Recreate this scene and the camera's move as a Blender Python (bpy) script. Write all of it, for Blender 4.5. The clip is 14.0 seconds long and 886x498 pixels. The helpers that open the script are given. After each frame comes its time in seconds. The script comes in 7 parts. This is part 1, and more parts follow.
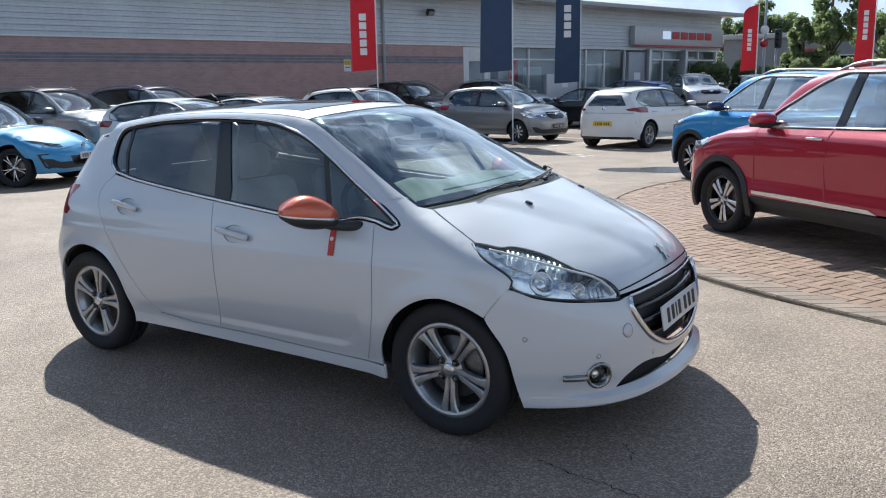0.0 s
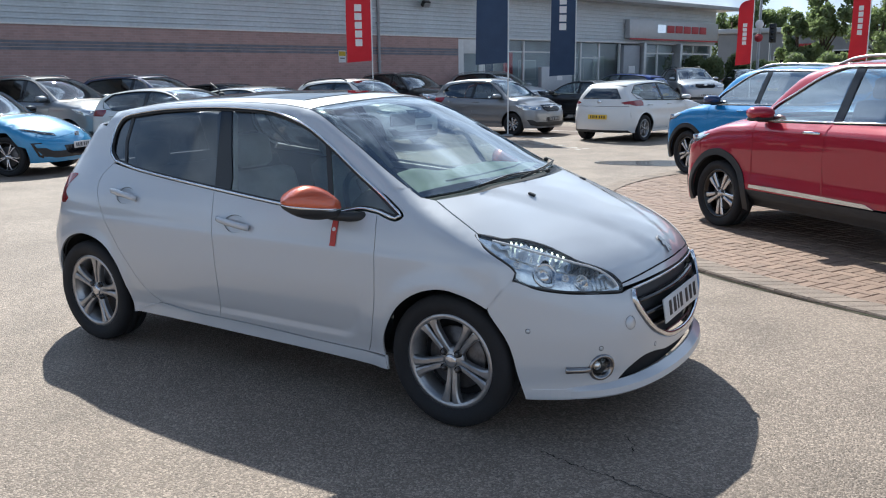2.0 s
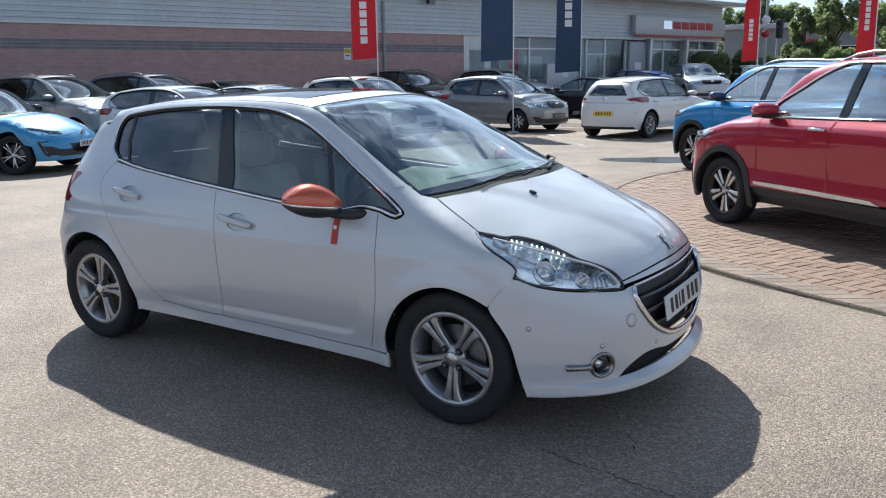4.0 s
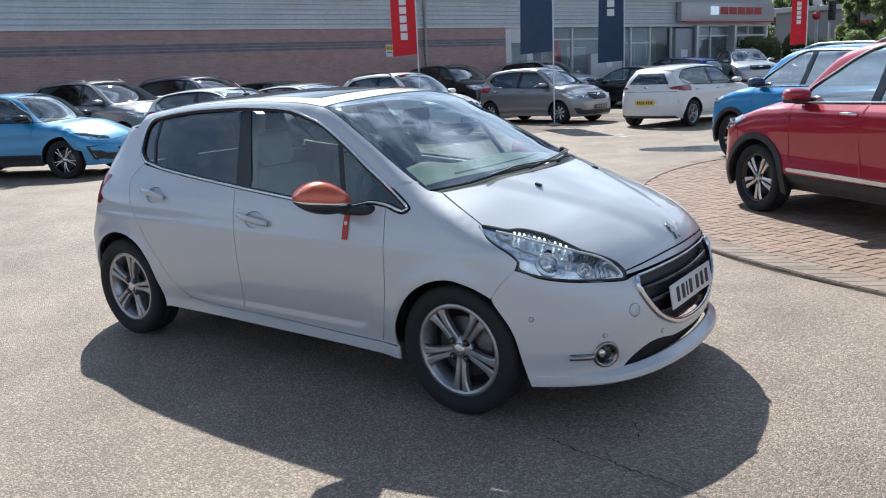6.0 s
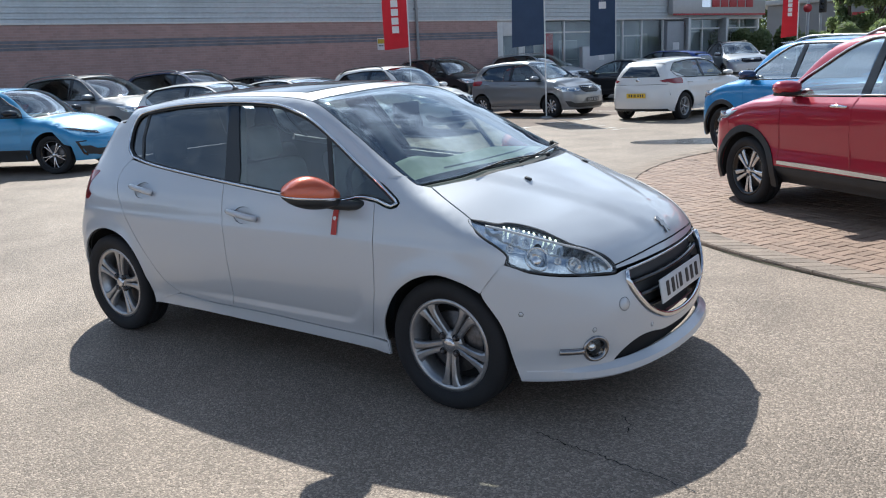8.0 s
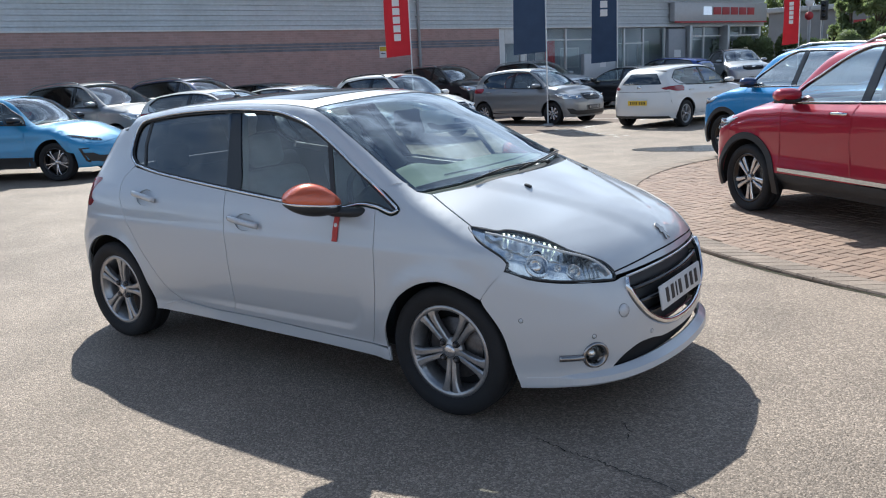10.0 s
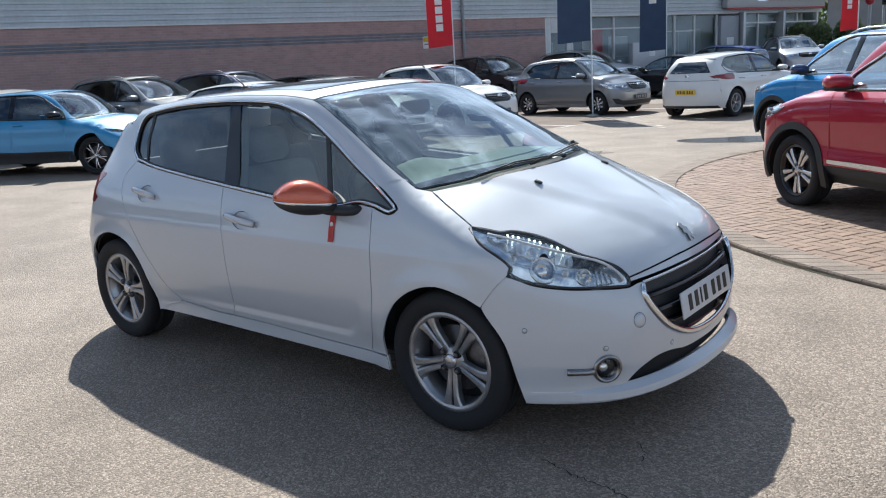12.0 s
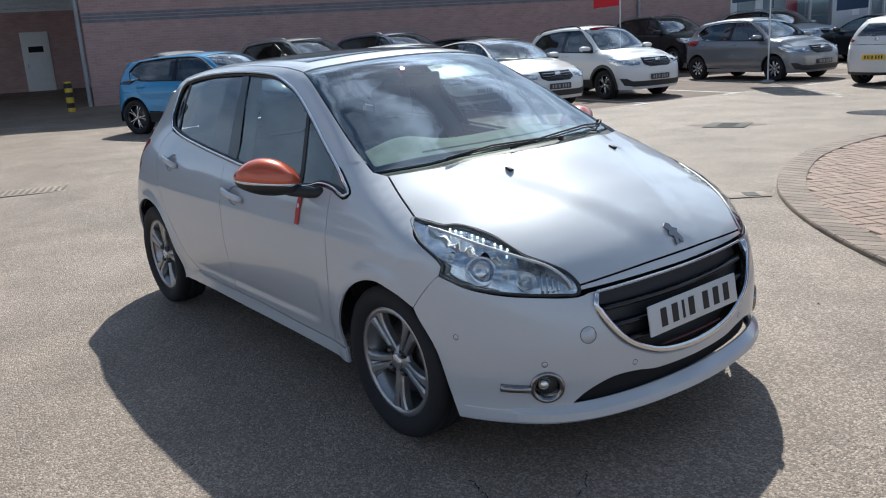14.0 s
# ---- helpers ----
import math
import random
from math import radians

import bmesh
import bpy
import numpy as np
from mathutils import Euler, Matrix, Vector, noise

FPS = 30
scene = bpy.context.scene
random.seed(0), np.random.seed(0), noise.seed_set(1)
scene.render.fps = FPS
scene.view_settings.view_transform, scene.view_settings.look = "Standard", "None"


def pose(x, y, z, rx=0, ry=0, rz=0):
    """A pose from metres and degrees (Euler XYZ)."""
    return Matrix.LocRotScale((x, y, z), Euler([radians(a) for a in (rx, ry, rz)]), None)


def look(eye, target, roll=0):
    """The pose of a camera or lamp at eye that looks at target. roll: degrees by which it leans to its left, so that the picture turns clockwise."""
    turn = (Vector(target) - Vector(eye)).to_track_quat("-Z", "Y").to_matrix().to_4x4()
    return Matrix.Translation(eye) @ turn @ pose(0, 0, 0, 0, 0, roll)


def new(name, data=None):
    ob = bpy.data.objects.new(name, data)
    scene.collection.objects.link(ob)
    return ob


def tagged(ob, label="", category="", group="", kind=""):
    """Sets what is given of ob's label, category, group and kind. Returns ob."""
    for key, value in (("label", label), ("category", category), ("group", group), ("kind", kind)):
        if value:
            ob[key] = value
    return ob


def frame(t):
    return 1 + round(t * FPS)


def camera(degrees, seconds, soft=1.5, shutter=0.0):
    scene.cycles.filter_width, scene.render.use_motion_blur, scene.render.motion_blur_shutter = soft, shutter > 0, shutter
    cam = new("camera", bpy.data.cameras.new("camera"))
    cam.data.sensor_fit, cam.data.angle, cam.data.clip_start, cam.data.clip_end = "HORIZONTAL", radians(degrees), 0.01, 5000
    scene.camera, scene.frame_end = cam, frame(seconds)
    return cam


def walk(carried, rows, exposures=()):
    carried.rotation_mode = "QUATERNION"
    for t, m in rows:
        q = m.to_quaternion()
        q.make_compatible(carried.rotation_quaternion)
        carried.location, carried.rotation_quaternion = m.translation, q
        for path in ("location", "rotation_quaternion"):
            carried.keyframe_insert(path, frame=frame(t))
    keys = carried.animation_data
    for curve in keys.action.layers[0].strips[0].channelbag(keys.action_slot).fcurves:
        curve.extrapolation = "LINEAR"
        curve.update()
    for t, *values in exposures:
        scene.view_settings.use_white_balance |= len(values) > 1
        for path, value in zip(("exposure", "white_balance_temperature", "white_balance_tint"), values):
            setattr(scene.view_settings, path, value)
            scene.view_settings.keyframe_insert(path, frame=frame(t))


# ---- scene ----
cam = camera(56.3, 14.0, soft=1.1)
METRES, EYE, TILT, LEAN, TURN = 1.938, 1.566, 0.0, 0.0, 33.1
ROWS = [
    (0.0, 0.0, 0.0, 0.0, -0.34, -11.43, 1.66),
    (0.5, -0.0072, 0.0058, -0.0022, -0.75, -11.71, 1.58),
    (1.0, -0.0093, 0.0074, -0.0014, -0.88, -11.85, 1.49),
    (1.5, -0.0128, 0.0037, -0.0023, -0.81, -11.88, 1.34),
    (2.0, -0.0238, 0.0027, -0.0028, -0.77, -11.97, 1.2),
    (2.5, -0.0348, 0.012, -0.004, -1.02, -12.19, 1.15),
    (3.0, -0.0559, 0.0112, -0.0017, -1.31, -12.3, 1.07),
    (5.5, 0.0901, -0.0243, -0.0016, 2.34, -12.13, 2.69),
    (6.0, 0.0941, -0.0332, 0.0009, 2.84, -12.43, 3.15),
    (6.5, 0.097, -0.0326, 0.0, 3.0, -12.65, 3.32),
    (7.0, 0.0973, -0.0316, -0.0005, 2.82, -12.76, 3.34),
    (7.5, 0.0976, -0.0269, 0.0005, 2.54, -12.86, 3.35),
    (8.0, 0.1022, -0.0261, 0.0016, 2.31, -12.9, 3.3),
    (10.5, 0.112, -0.0383, 0.0023, 2.6, -12.25, 3.44),
    (11.0, 0.1397, -0.0305, -0.0041, 3.2, -12.23, 3.66),
    (11.5, 0.1622, 0.0167, -0.0089, 4.19, -12.45, 3.8),
    (12.0, 0.2049, 0.125, -0.0147, 5.82, -12.77, 3.88),
    (12.5, 0.2695, 0.2002, -0.0179, 8.14, -13.15, 4.06),
    (13.0, 0.4033, 0.2311, -0.0143, 11.08, -13.57, 4.17),
    (13.5, 0.5284, 0.281, -0.0131, 14.67, -14.04, 4.13),
    (14.0, 0.6379, 0.3879, -0.0234, 18.83, -14.51, 4.0),
]
LEVEL = pose(0, -0.8, 0, 0.6, -0.3, 0) @ pose(0, 0.8, 0)
walk(cam, [(t, LEVEL @ pose(3.189, -3.769, EYE, TILT, LEAN, TURN) @ pose(METRES * x, METRES * y, METRES * z, 90 + pitch, roll, yaw)) for t, x, y, z, yaw, pitch, roll in ROWS],
     [(0.0, 0.63, 5550, 5), (12.0, 0.62, 5550, 5), (13.0, 0.54, 5550, 5), (13.5, 0.60, 5550, 5), (14.0, 0.37, 5550, 5)])

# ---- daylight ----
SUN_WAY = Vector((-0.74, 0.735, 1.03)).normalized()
world = bpy.data.worlds.new("sky")
scene.world = world
world.use_nodes = True
wn, wl = world.node_tree.nodes, world.node_tree.links
wn.clear()
sky = wn.new("ShaderNodeTexSky")
sky.sky_type, sky.sun_disc = "NISHITA", False
sky.sun_elevation, sky.sun_rotation = math.asin(SUN_WAY.z), math.atan2(SUN_WAY.x, SUN_WAY.y)
sky.air_density, sky.dust_density, sky.ozone_density = 1.0, 0.5, 1.6
coords = wn.new("ShaderNodeTexCoord")
squash = wn.new("ShaderNodeMapping")
squash.inputs["Location"].default_value = (0.9, 0.4, 0.2)
squash.inputs["Scale"].default_value, squash.inputs["Rotation"].default_value = (2.3, 0.9, 1.5), (0, 0, 0)
billow = wn.new("ShaderNodeTexNoise")
billow.inputs["Scale"].default_value, billow.inputs["Detail"].default_value, billow.inputs["Roughness"].default_value = 2.6, 9, 0.60
cover = wn.new("ShaderNodeValToRGB")
cover.color_ramp.elements[0].position, cover.color_ramp.elements[1].position = 0.45, 0.72
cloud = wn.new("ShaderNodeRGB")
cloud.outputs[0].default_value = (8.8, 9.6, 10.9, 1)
mixed = wn.new("ShaderNodeMix")
mixed.data_type = "RGBA"
back = wn.new("ShaderNodeBackground")
back.inputs["Strength"].default_value = 0.056
wout = wn.new("ShaderNodeOutputWorld")
wl.new(coords.outputs["Generated"], squash.inputs["Vector"])
wl.new(squash.outputs["Vector"], billow.inputs["Vector"])
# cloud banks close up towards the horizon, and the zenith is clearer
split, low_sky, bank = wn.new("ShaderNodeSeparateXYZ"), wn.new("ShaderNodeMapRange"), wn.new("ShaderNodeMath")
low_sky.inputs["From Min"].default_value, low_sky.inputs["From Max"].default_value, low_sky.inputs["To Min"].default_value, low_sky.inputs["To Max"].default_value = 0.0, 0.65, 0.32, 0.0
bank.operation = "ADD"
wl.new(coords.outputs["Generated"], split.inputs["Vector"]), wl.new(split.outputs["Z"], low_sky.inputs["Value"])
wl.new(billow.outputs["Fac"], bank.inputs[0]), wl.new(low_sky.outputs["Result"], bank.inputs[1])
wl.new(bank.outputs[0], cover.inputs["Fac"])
wl.new(cover.outputs["Color"], mixed.inputs["Factor"])
wl.new(sky.outputs["Color"], mixed.inputs["A"])
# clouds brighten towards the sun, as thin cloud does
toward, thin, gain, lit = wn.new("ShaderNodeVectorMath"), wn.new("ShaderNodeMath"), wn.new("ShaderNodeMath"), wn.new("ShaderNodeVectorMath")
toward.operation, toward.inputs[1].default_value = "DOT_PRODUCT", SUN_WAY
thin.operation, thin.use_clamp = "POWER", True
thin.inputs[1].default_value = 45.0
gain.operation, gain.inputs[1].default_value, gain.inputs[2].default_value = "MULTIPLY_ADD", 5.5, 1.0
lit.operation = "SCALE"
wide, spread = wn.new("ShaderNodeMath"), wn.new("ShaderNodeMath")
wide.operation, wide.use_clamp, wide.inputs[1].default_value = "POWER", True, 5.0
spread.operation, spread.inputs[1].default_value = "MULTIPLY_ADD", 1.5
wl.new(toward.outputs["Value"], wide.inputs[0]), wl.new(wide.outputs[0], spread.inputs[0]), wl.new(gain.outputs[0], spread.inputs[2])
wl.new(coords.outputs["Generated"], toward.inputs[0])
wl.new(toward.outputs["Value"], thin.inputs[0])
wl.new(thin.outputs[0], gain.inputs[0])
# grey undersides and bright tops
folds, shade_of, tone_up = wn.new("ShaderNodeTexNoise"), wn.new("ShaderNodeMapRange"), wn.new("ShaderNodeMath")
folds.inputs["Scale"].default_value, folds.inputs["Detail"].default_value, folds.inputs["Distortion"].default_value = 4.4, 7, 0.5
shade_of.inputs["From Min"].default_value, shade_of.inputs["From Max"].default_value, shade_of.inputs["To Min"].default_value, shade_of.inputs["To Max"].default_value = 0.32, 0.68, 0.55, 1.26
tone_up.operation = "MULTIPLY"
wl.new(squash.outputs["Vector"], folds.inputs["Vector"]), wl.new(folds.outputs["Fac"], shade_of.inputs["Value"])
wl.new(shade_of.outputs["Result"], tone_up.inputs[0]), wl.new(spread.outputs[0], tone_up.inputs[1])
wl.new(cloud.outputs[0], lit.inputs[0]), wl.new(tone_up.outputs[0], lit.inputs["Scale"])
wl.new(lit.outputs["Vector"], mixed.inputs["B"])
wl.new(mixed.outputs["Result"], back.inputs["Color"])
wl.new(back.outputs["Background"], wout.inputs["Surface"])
sun = new("sun", bpy.data.lights.new("sun", "SUN"))
sun.data.energy, sun.data.angle, sun.data.color = 5.0, radians(0.6), (1.0, 0.88, 0.73)
sun.matrix_world = look(SUN_WAY * 60, (0, 0, 0))


# ---- materials ----
def material(name, colour, rough=0.6, metal=0.0, vary=0.12, scale=6.0, grain=0.0, grain_scale=90.0, coat=0.0, tint=None, spec=0.5):
    """Colour and roughness vary at two scales, and a fine bump gives the grain."""
    m = bpy.data.materials.new(name)
    m.use_nodes = True
    n, l = m.node_tree.nodes, m.node_tree.links
    b = n["Principled BSDF"]
    b.inputs["Roughness"].default_value, b.inputs["Metallic"].default_value, b.inputs["Specular IOR Level"].default_value = rough, metal, spec
    if coat:
        b.inputs["Coat Weight"].default_value, b.inputs["Coat Roughness"].default_value = coat, 0.04
    if vary or grain:
        tc = n.new("ShaderNodeTexCoord")
        big, small = n.new("ShaderNodeTexNoise"), n.new("ShaderNodeTexNoise")
        big.inputs["Scale"].default_value, big.inputs["Detail"].default_value = scale, 5
        small.inputs["Scale"].default_value, small.inputs["Detail"].default_value = grain_scale, 4
        l.new(tc.outputs["Object"], big.inputs["Vector"]), l.new(tc.outputs["Object"], small.inputs["Vector"])
        ramp = n.new("ShaderNodeMix")
        ramp.data_type = "RGBA"
        other = tint or tuple(c * (1 - 2.2 * vary) for c in colour)
        ramp.inputs["A"].default_value, ramp.inputs["B"].default_value = (*[min(1, c * (1 + vary)) for c in colour], 1), (*other, 1)
        add = n.new("ShaderNodeMath")
        add.operation = "MULTIPLY_ADD"
        add.inputs[1].default_value = 0.45
        both = n.new("ShaderNodeMath")
        both.operation = "MULTIPLY"
        both.inputs[1].default_value = 0.55
        l.new(big.outputs["Fac"], both.inputs[0])
        l.new(small.outputs["Fac"], add.inputs[0]), l.new(both.outputs[0], add.inputs[2])
        fit = n.new("ShaderNodeMapRange")
        fit.inputs["From Min"].default_value, fit.inputs["From Max"].default_value = 0.32, 0.68
        l.new(add.outputs[0], fit.inputs["Value"]), l.new(fit.outputs["Result"], ramp.inputs["Factor"])
        l.new(ramp.outputs["Result"], b.inputs["Base Color"])
        if grain:
            bump = n.new("ShaderNodeBump")
            bump.inputs["Strength"].default_value, bump.inputs["Distance"].default_value = grain, 0.01
            l.new(small.outputs["Fac"], bump.inputs["Height"]), l.new(bump.outputs["Normal"], b.inputs["Normal"])
    else:
        b.inputs["Base Color"].default_value = (*colour, 1)
    return m


def car_paint(name, colour, rough=0.30, metal=0.0, flake=0.05, haze=(0.02, 0.12)):
    """Lacquer over a faintly sparkling base with a little orange peel and road dust."""
    m = bpy.data.materials.new(name)
    m.use_nodes = True
    n, l = m.node_tree.nodes, m.node_tree.links
    b = n["Principled BSDF"]
    b.inputs["Metallic"].default_value, b.inputs["Specular IOR Level"].default_value = metal, 0.2
    b.inputs["Coat Weight"].default_value, b.inputs["Coat Roughness"].default_value, b.inputs["Coat IOR"].default_value = 1.0, 0.03, 1.6
    tc, dust, fine = n.new("ShaderNodeTexCoord"), n.new("ShaderNodeTexNoise"), n.new("ShaderNodeTexNoise")
    dust.inputs["Scale"].default_value, dust.inputs["Detail"].default_value = 3.0, 6
    fine.inputs["Scale"].default_value, fine.inputs["Detail"].default_value = 900.0, 1
    l.new(tc.outputs["Object"], dust.inputs["Vector"]), l.new(tc.outputs["Object"], fine.inputs["Vector"])
    mix = n.new("ShaderNodeMix")
    mix.data_type = "RGBA"
    mix.inputs["A"].default_value = (*[c * (1 - flake) for c in colour], 1)
    mix.inputs["B"].default_value = (*[min(1, c * (1 + flake)) for c in colour], 1)
    l.new(fine.outputs["Fac"], mix.inputs["Factor"]), l.new(mix.outputs["Result"], b.inputs["Base Color"])
    r = n.new("ShaderNodeMapRange")
    r.inputs["To Min"].default_value, r.inputs["To Max"].default_value = rough - 0.06, rough + 0.08
    l.new(dust.outputs["Fac"], r.inputs["Value"]), l.new(r.outputs["Result"], b.inputs["Roughness"])
    c = n.new("ShaderNodeMapRange")
    c.inputs["From Min"].default_value, c.inputs["From Max"].default_value, c.inputs["To Min"].default_value, c.inputs["To Max"].default_value = 0.3, 0.75, *haze
    l.new(dust.outputs["Fac"], c.inputs["Value"]), l.new(c.outputs["Result"], b.inputs["Coat Roughness"])
    return m


def glass(name, tint, ior=1.5, rough=0.0):
    m = bpy.data.materials.new(name)
    m.use_nodes = True
    n, l = m.node_tree.nodes, m.node_tree.links
    n.remove(n["Principled BSDF"])
    clear, shine, edge, mix = n.new("ShaderNodeBsdfTransparent"), n.new("ShaderNodeBsdfGlossy"), n.new("ShaderNodeLayerWeight"), n.new("ShaderNodeMixShader")
    steep, gloss = n.new("ShaderNodeMath"), n.new("ShaderNodeMath")
    f0 = ((ior - 1) / (ior + 1)) ** 2
    edge.inputs["Blend"].default_value = 0.5
    steep.operation, steep.inputs[1].default_value = "POWER", 5.0
    gloss.operation, gloss.inputs[1].default_value, gloss.inputs[2].default_value = "MULTIPLY_ADD", 1 - f0, f0
    clear.inputs["Color"].default_value = (*tint, 1)
    shine.inputs["Color"].default_value = (0.95, 0.98, 1.0, 1)
    shine.inputs["Roughness"].default_value = rough
    l.new(edge.outputs["Facing"], steep.inputs[0]), l.new(steep.outputs[0], gloss.inputs[0]), l.new(gloss.outputs[0], mix.inputs[0])
    l.new(clear.outputs[0], mix.inputs[1]), l.new(shine.outputs[0], mix.inputs[2])
    l.new(mix.outputs[0], n["Material Output"].inputs["Surface"])
    return m


def glow(name, colour, strength):
    m = bpy.data.materials.new(name)
    m.use_nodes = True
    b = m.node_tree.nodes["Principled BSDF"]
    b.inputs["Base Color"].default_value = (*colour, 1)
    b.inputs["Emission Color"].default_value, b.inputs["Emission Strength"].default_value = (*colour, 1), strength
    return m


def let_through(m, share, colour):
    """Thin leaves and cloth pass part of the light on."""
    n, l = m.node_tree.nodes, m.node_tree.links
    thin, both = n.new("ShaderNodeBsdfTranslucent"), n.new("ShaderNodeMixShader")
    thin.inputs["Color"].default_value, both.inputs[0].default_value = (*colour, 1), share
    l.new(n["Principled BSDF"].outputs[0], both.inputs[1]), l.new(thin.outputs[0], both.inputs[2])
    l.new(both.outputs[0], n["Material Output"].inputs["Surface"])


PEARL = car_paint("pearl_white_paint", (0.515, 0.53, 0.555), 0.38, 0.14, haze=(0.03, 0.09))
WHITE = car_paint("white_paint", (0.68, 0.68, 0.67), 0.4)
RED = car_paint("red_paint", (0.35, 0.010, 0.030), 0.36, 0.15, haze=(0.01, 0.04))
BLUE = car_paint("bright_blue_paint", (0.025, 0.23, 0.55), 0.34, 0.1)
SKYBLUE = car_paint("sky_blue_paint", (0.045, 0.25, 0.48), 0.45, 0.1)
GREY = car_paint("grey_metallic_paint", (0.225, 0.235, 0.25), 0.35, 0.4)
SILVER = car_paint("silver_paint", (0.42, 0.44, 0.46), 0.35, 0.5)
BLACKPAINT = car_paint("black_paint", (0.012, 0.013, 0.016), 0.3)
NAVY = car_paint("navy_paint", (0.02, 0.04, 0.12), 0.3, 0.2)
DEEPBLUE = car_paint("deep_blue_paint", (0.02, 0.055, 0.26), 0.3, 0.2)
ORANGE = car_paint("copper_orange_paint", (0.55, 0.10, 0.035), 0.3, 0.3)
RUBBER = material("tyre_rubber", (0.012, 0.012, 0.014), 0.8, vary=0.2, grain=0.15, grain_scale=160)
PLASTIC = material("black_plastic", (0.022, 0.023, 0.025), 0.55, vary=0.15, grain=0.1, grain_scale=300)
GLOSSBLACK = material("gloss_black", (0.008, 0.008, 0.01), 0.08, vary=0)
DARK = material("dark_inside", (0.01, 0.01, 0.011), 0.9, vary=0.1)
CHROME = material("chrome", (0.72, 0.73, 0.75), 0.08, 1.0, vary=0.03)
ALLOY = material("grey_alloy", (0.40, 0.40, 0.41), 0.28, 0.75, vary=0.1, scale=20)
ALLOYBRIGHT = material("machined_alloy", (0.60, 0.60, 0.62), 0.22, 0.9, vary=0.06, scale=20)
DISC = material("brake_steel", (0.16, 0.15, 0.15), 0.45, 0.8, vary=0.2, scale=14)
SCREEN = glass("windscreen_glass", (0.62, 0.71, 0.67), 2.7)
TINTED = glass("side_glass", (0.70, 0.77, 0.77), 2.1)
CLEAR = glass("clear_side_glass", (0.66, 0.72, 0.73), 4.0)
PRIVACY = glass("privacy_glass", (0.13, 0.14, 0.15), 2.1)
LENS = glass("lamp_lens", (0.97, 0.97, 0.965))
REDLENS = material("red_lens", (0.22, 0.006, 0.010), 0.12, vary=0.05, coat=0.6)
REFLECTOR = material("lamp_reflector", (0.80, 0.80, 0.79), 0.14, 1.0, vary=0.06, scale=30)
LAMPBASE = material("lamp_housing", (0.80, 0.85, 0.92), 0.13, 0.85, vary=0.2, scale=24, grain=0.35, grain_scale=16)
DAYLAMP = glow("day_lamp", (0.95, 1.0, 0.78), 0.9)
CLOTH = material("seat_cloth", (0.12, 0.122, 0.13), 0.9, vary=0.2, grain=0.3, grain_scale=200)
TRIM = material("cabin_trim", (0.06, 0.062, 0.066), 0.7, vary=0.2, grain=0.2)
PLATEWHITE = material("plate_white", (0.60, 0.60, 0.60), 0.35, vary=0.04)
PLATEDARK = material("dealer_plate_dark", (0.035, 0.036, 0.04), 0.4, vary=0.05)
PLATEYELLOW = material("plate_yellow", (0.75, 0.50, 0.04), 0.35, vary=0.04)
INK = material("black_ink", (0.012, 0.012, 0.014), 0.5, vary=0)
# ---- car bodies: one smooth skin from a few profiles, from which every panel is cut ----
def curve(*pts):
    """A smooth curve through (x, value) points, flat outside them."""
    px, py = np.array([p[0] for p in pts], float), np.array([p[1] for p in pts], float)
    h, d = np.diff(px), np.diff(py) / np.diff(px)
    m = np.zeros(len(px))
    m[0], m[-1] = d[0], d[-1]
    same_sign = d[:-1] * d[1:] > 0
    w1, w2 = 2 * h[1:] + h[:-1], h[1:] + 2 * h[:-1]
    with np.errstate(divide="ignore", invalid="ignore"):
        m[1:-1] = np.where(same_sign, (w1 + w2) / (w1 / d[:-1] + w2 / d[1:]), 0)

    def value(x):
        x = np.clip(np.asarray(x, float), px[0], px[-1])
        i = np.clip(np.searchsorted(px, x, side="right") - 1, 0, len(h) - 1)
        t = (x - px[i]) / h[i]
        return ((2 * t**3 - 3 * t**2 + 1) * py[i] + (t**3 - 2 * t**2 + t) * h[i] * m[i]
                + (3 * t**2 - 2 * t**3) * py[i + 1] + (t**3 - t**2) * h[i] * m[i + 1])
    return value


def smooth_step(a, b, x):
    t = np.clip((x - a) / (b - a), 0, 1)
    return t * t * (3 - 2 * t)


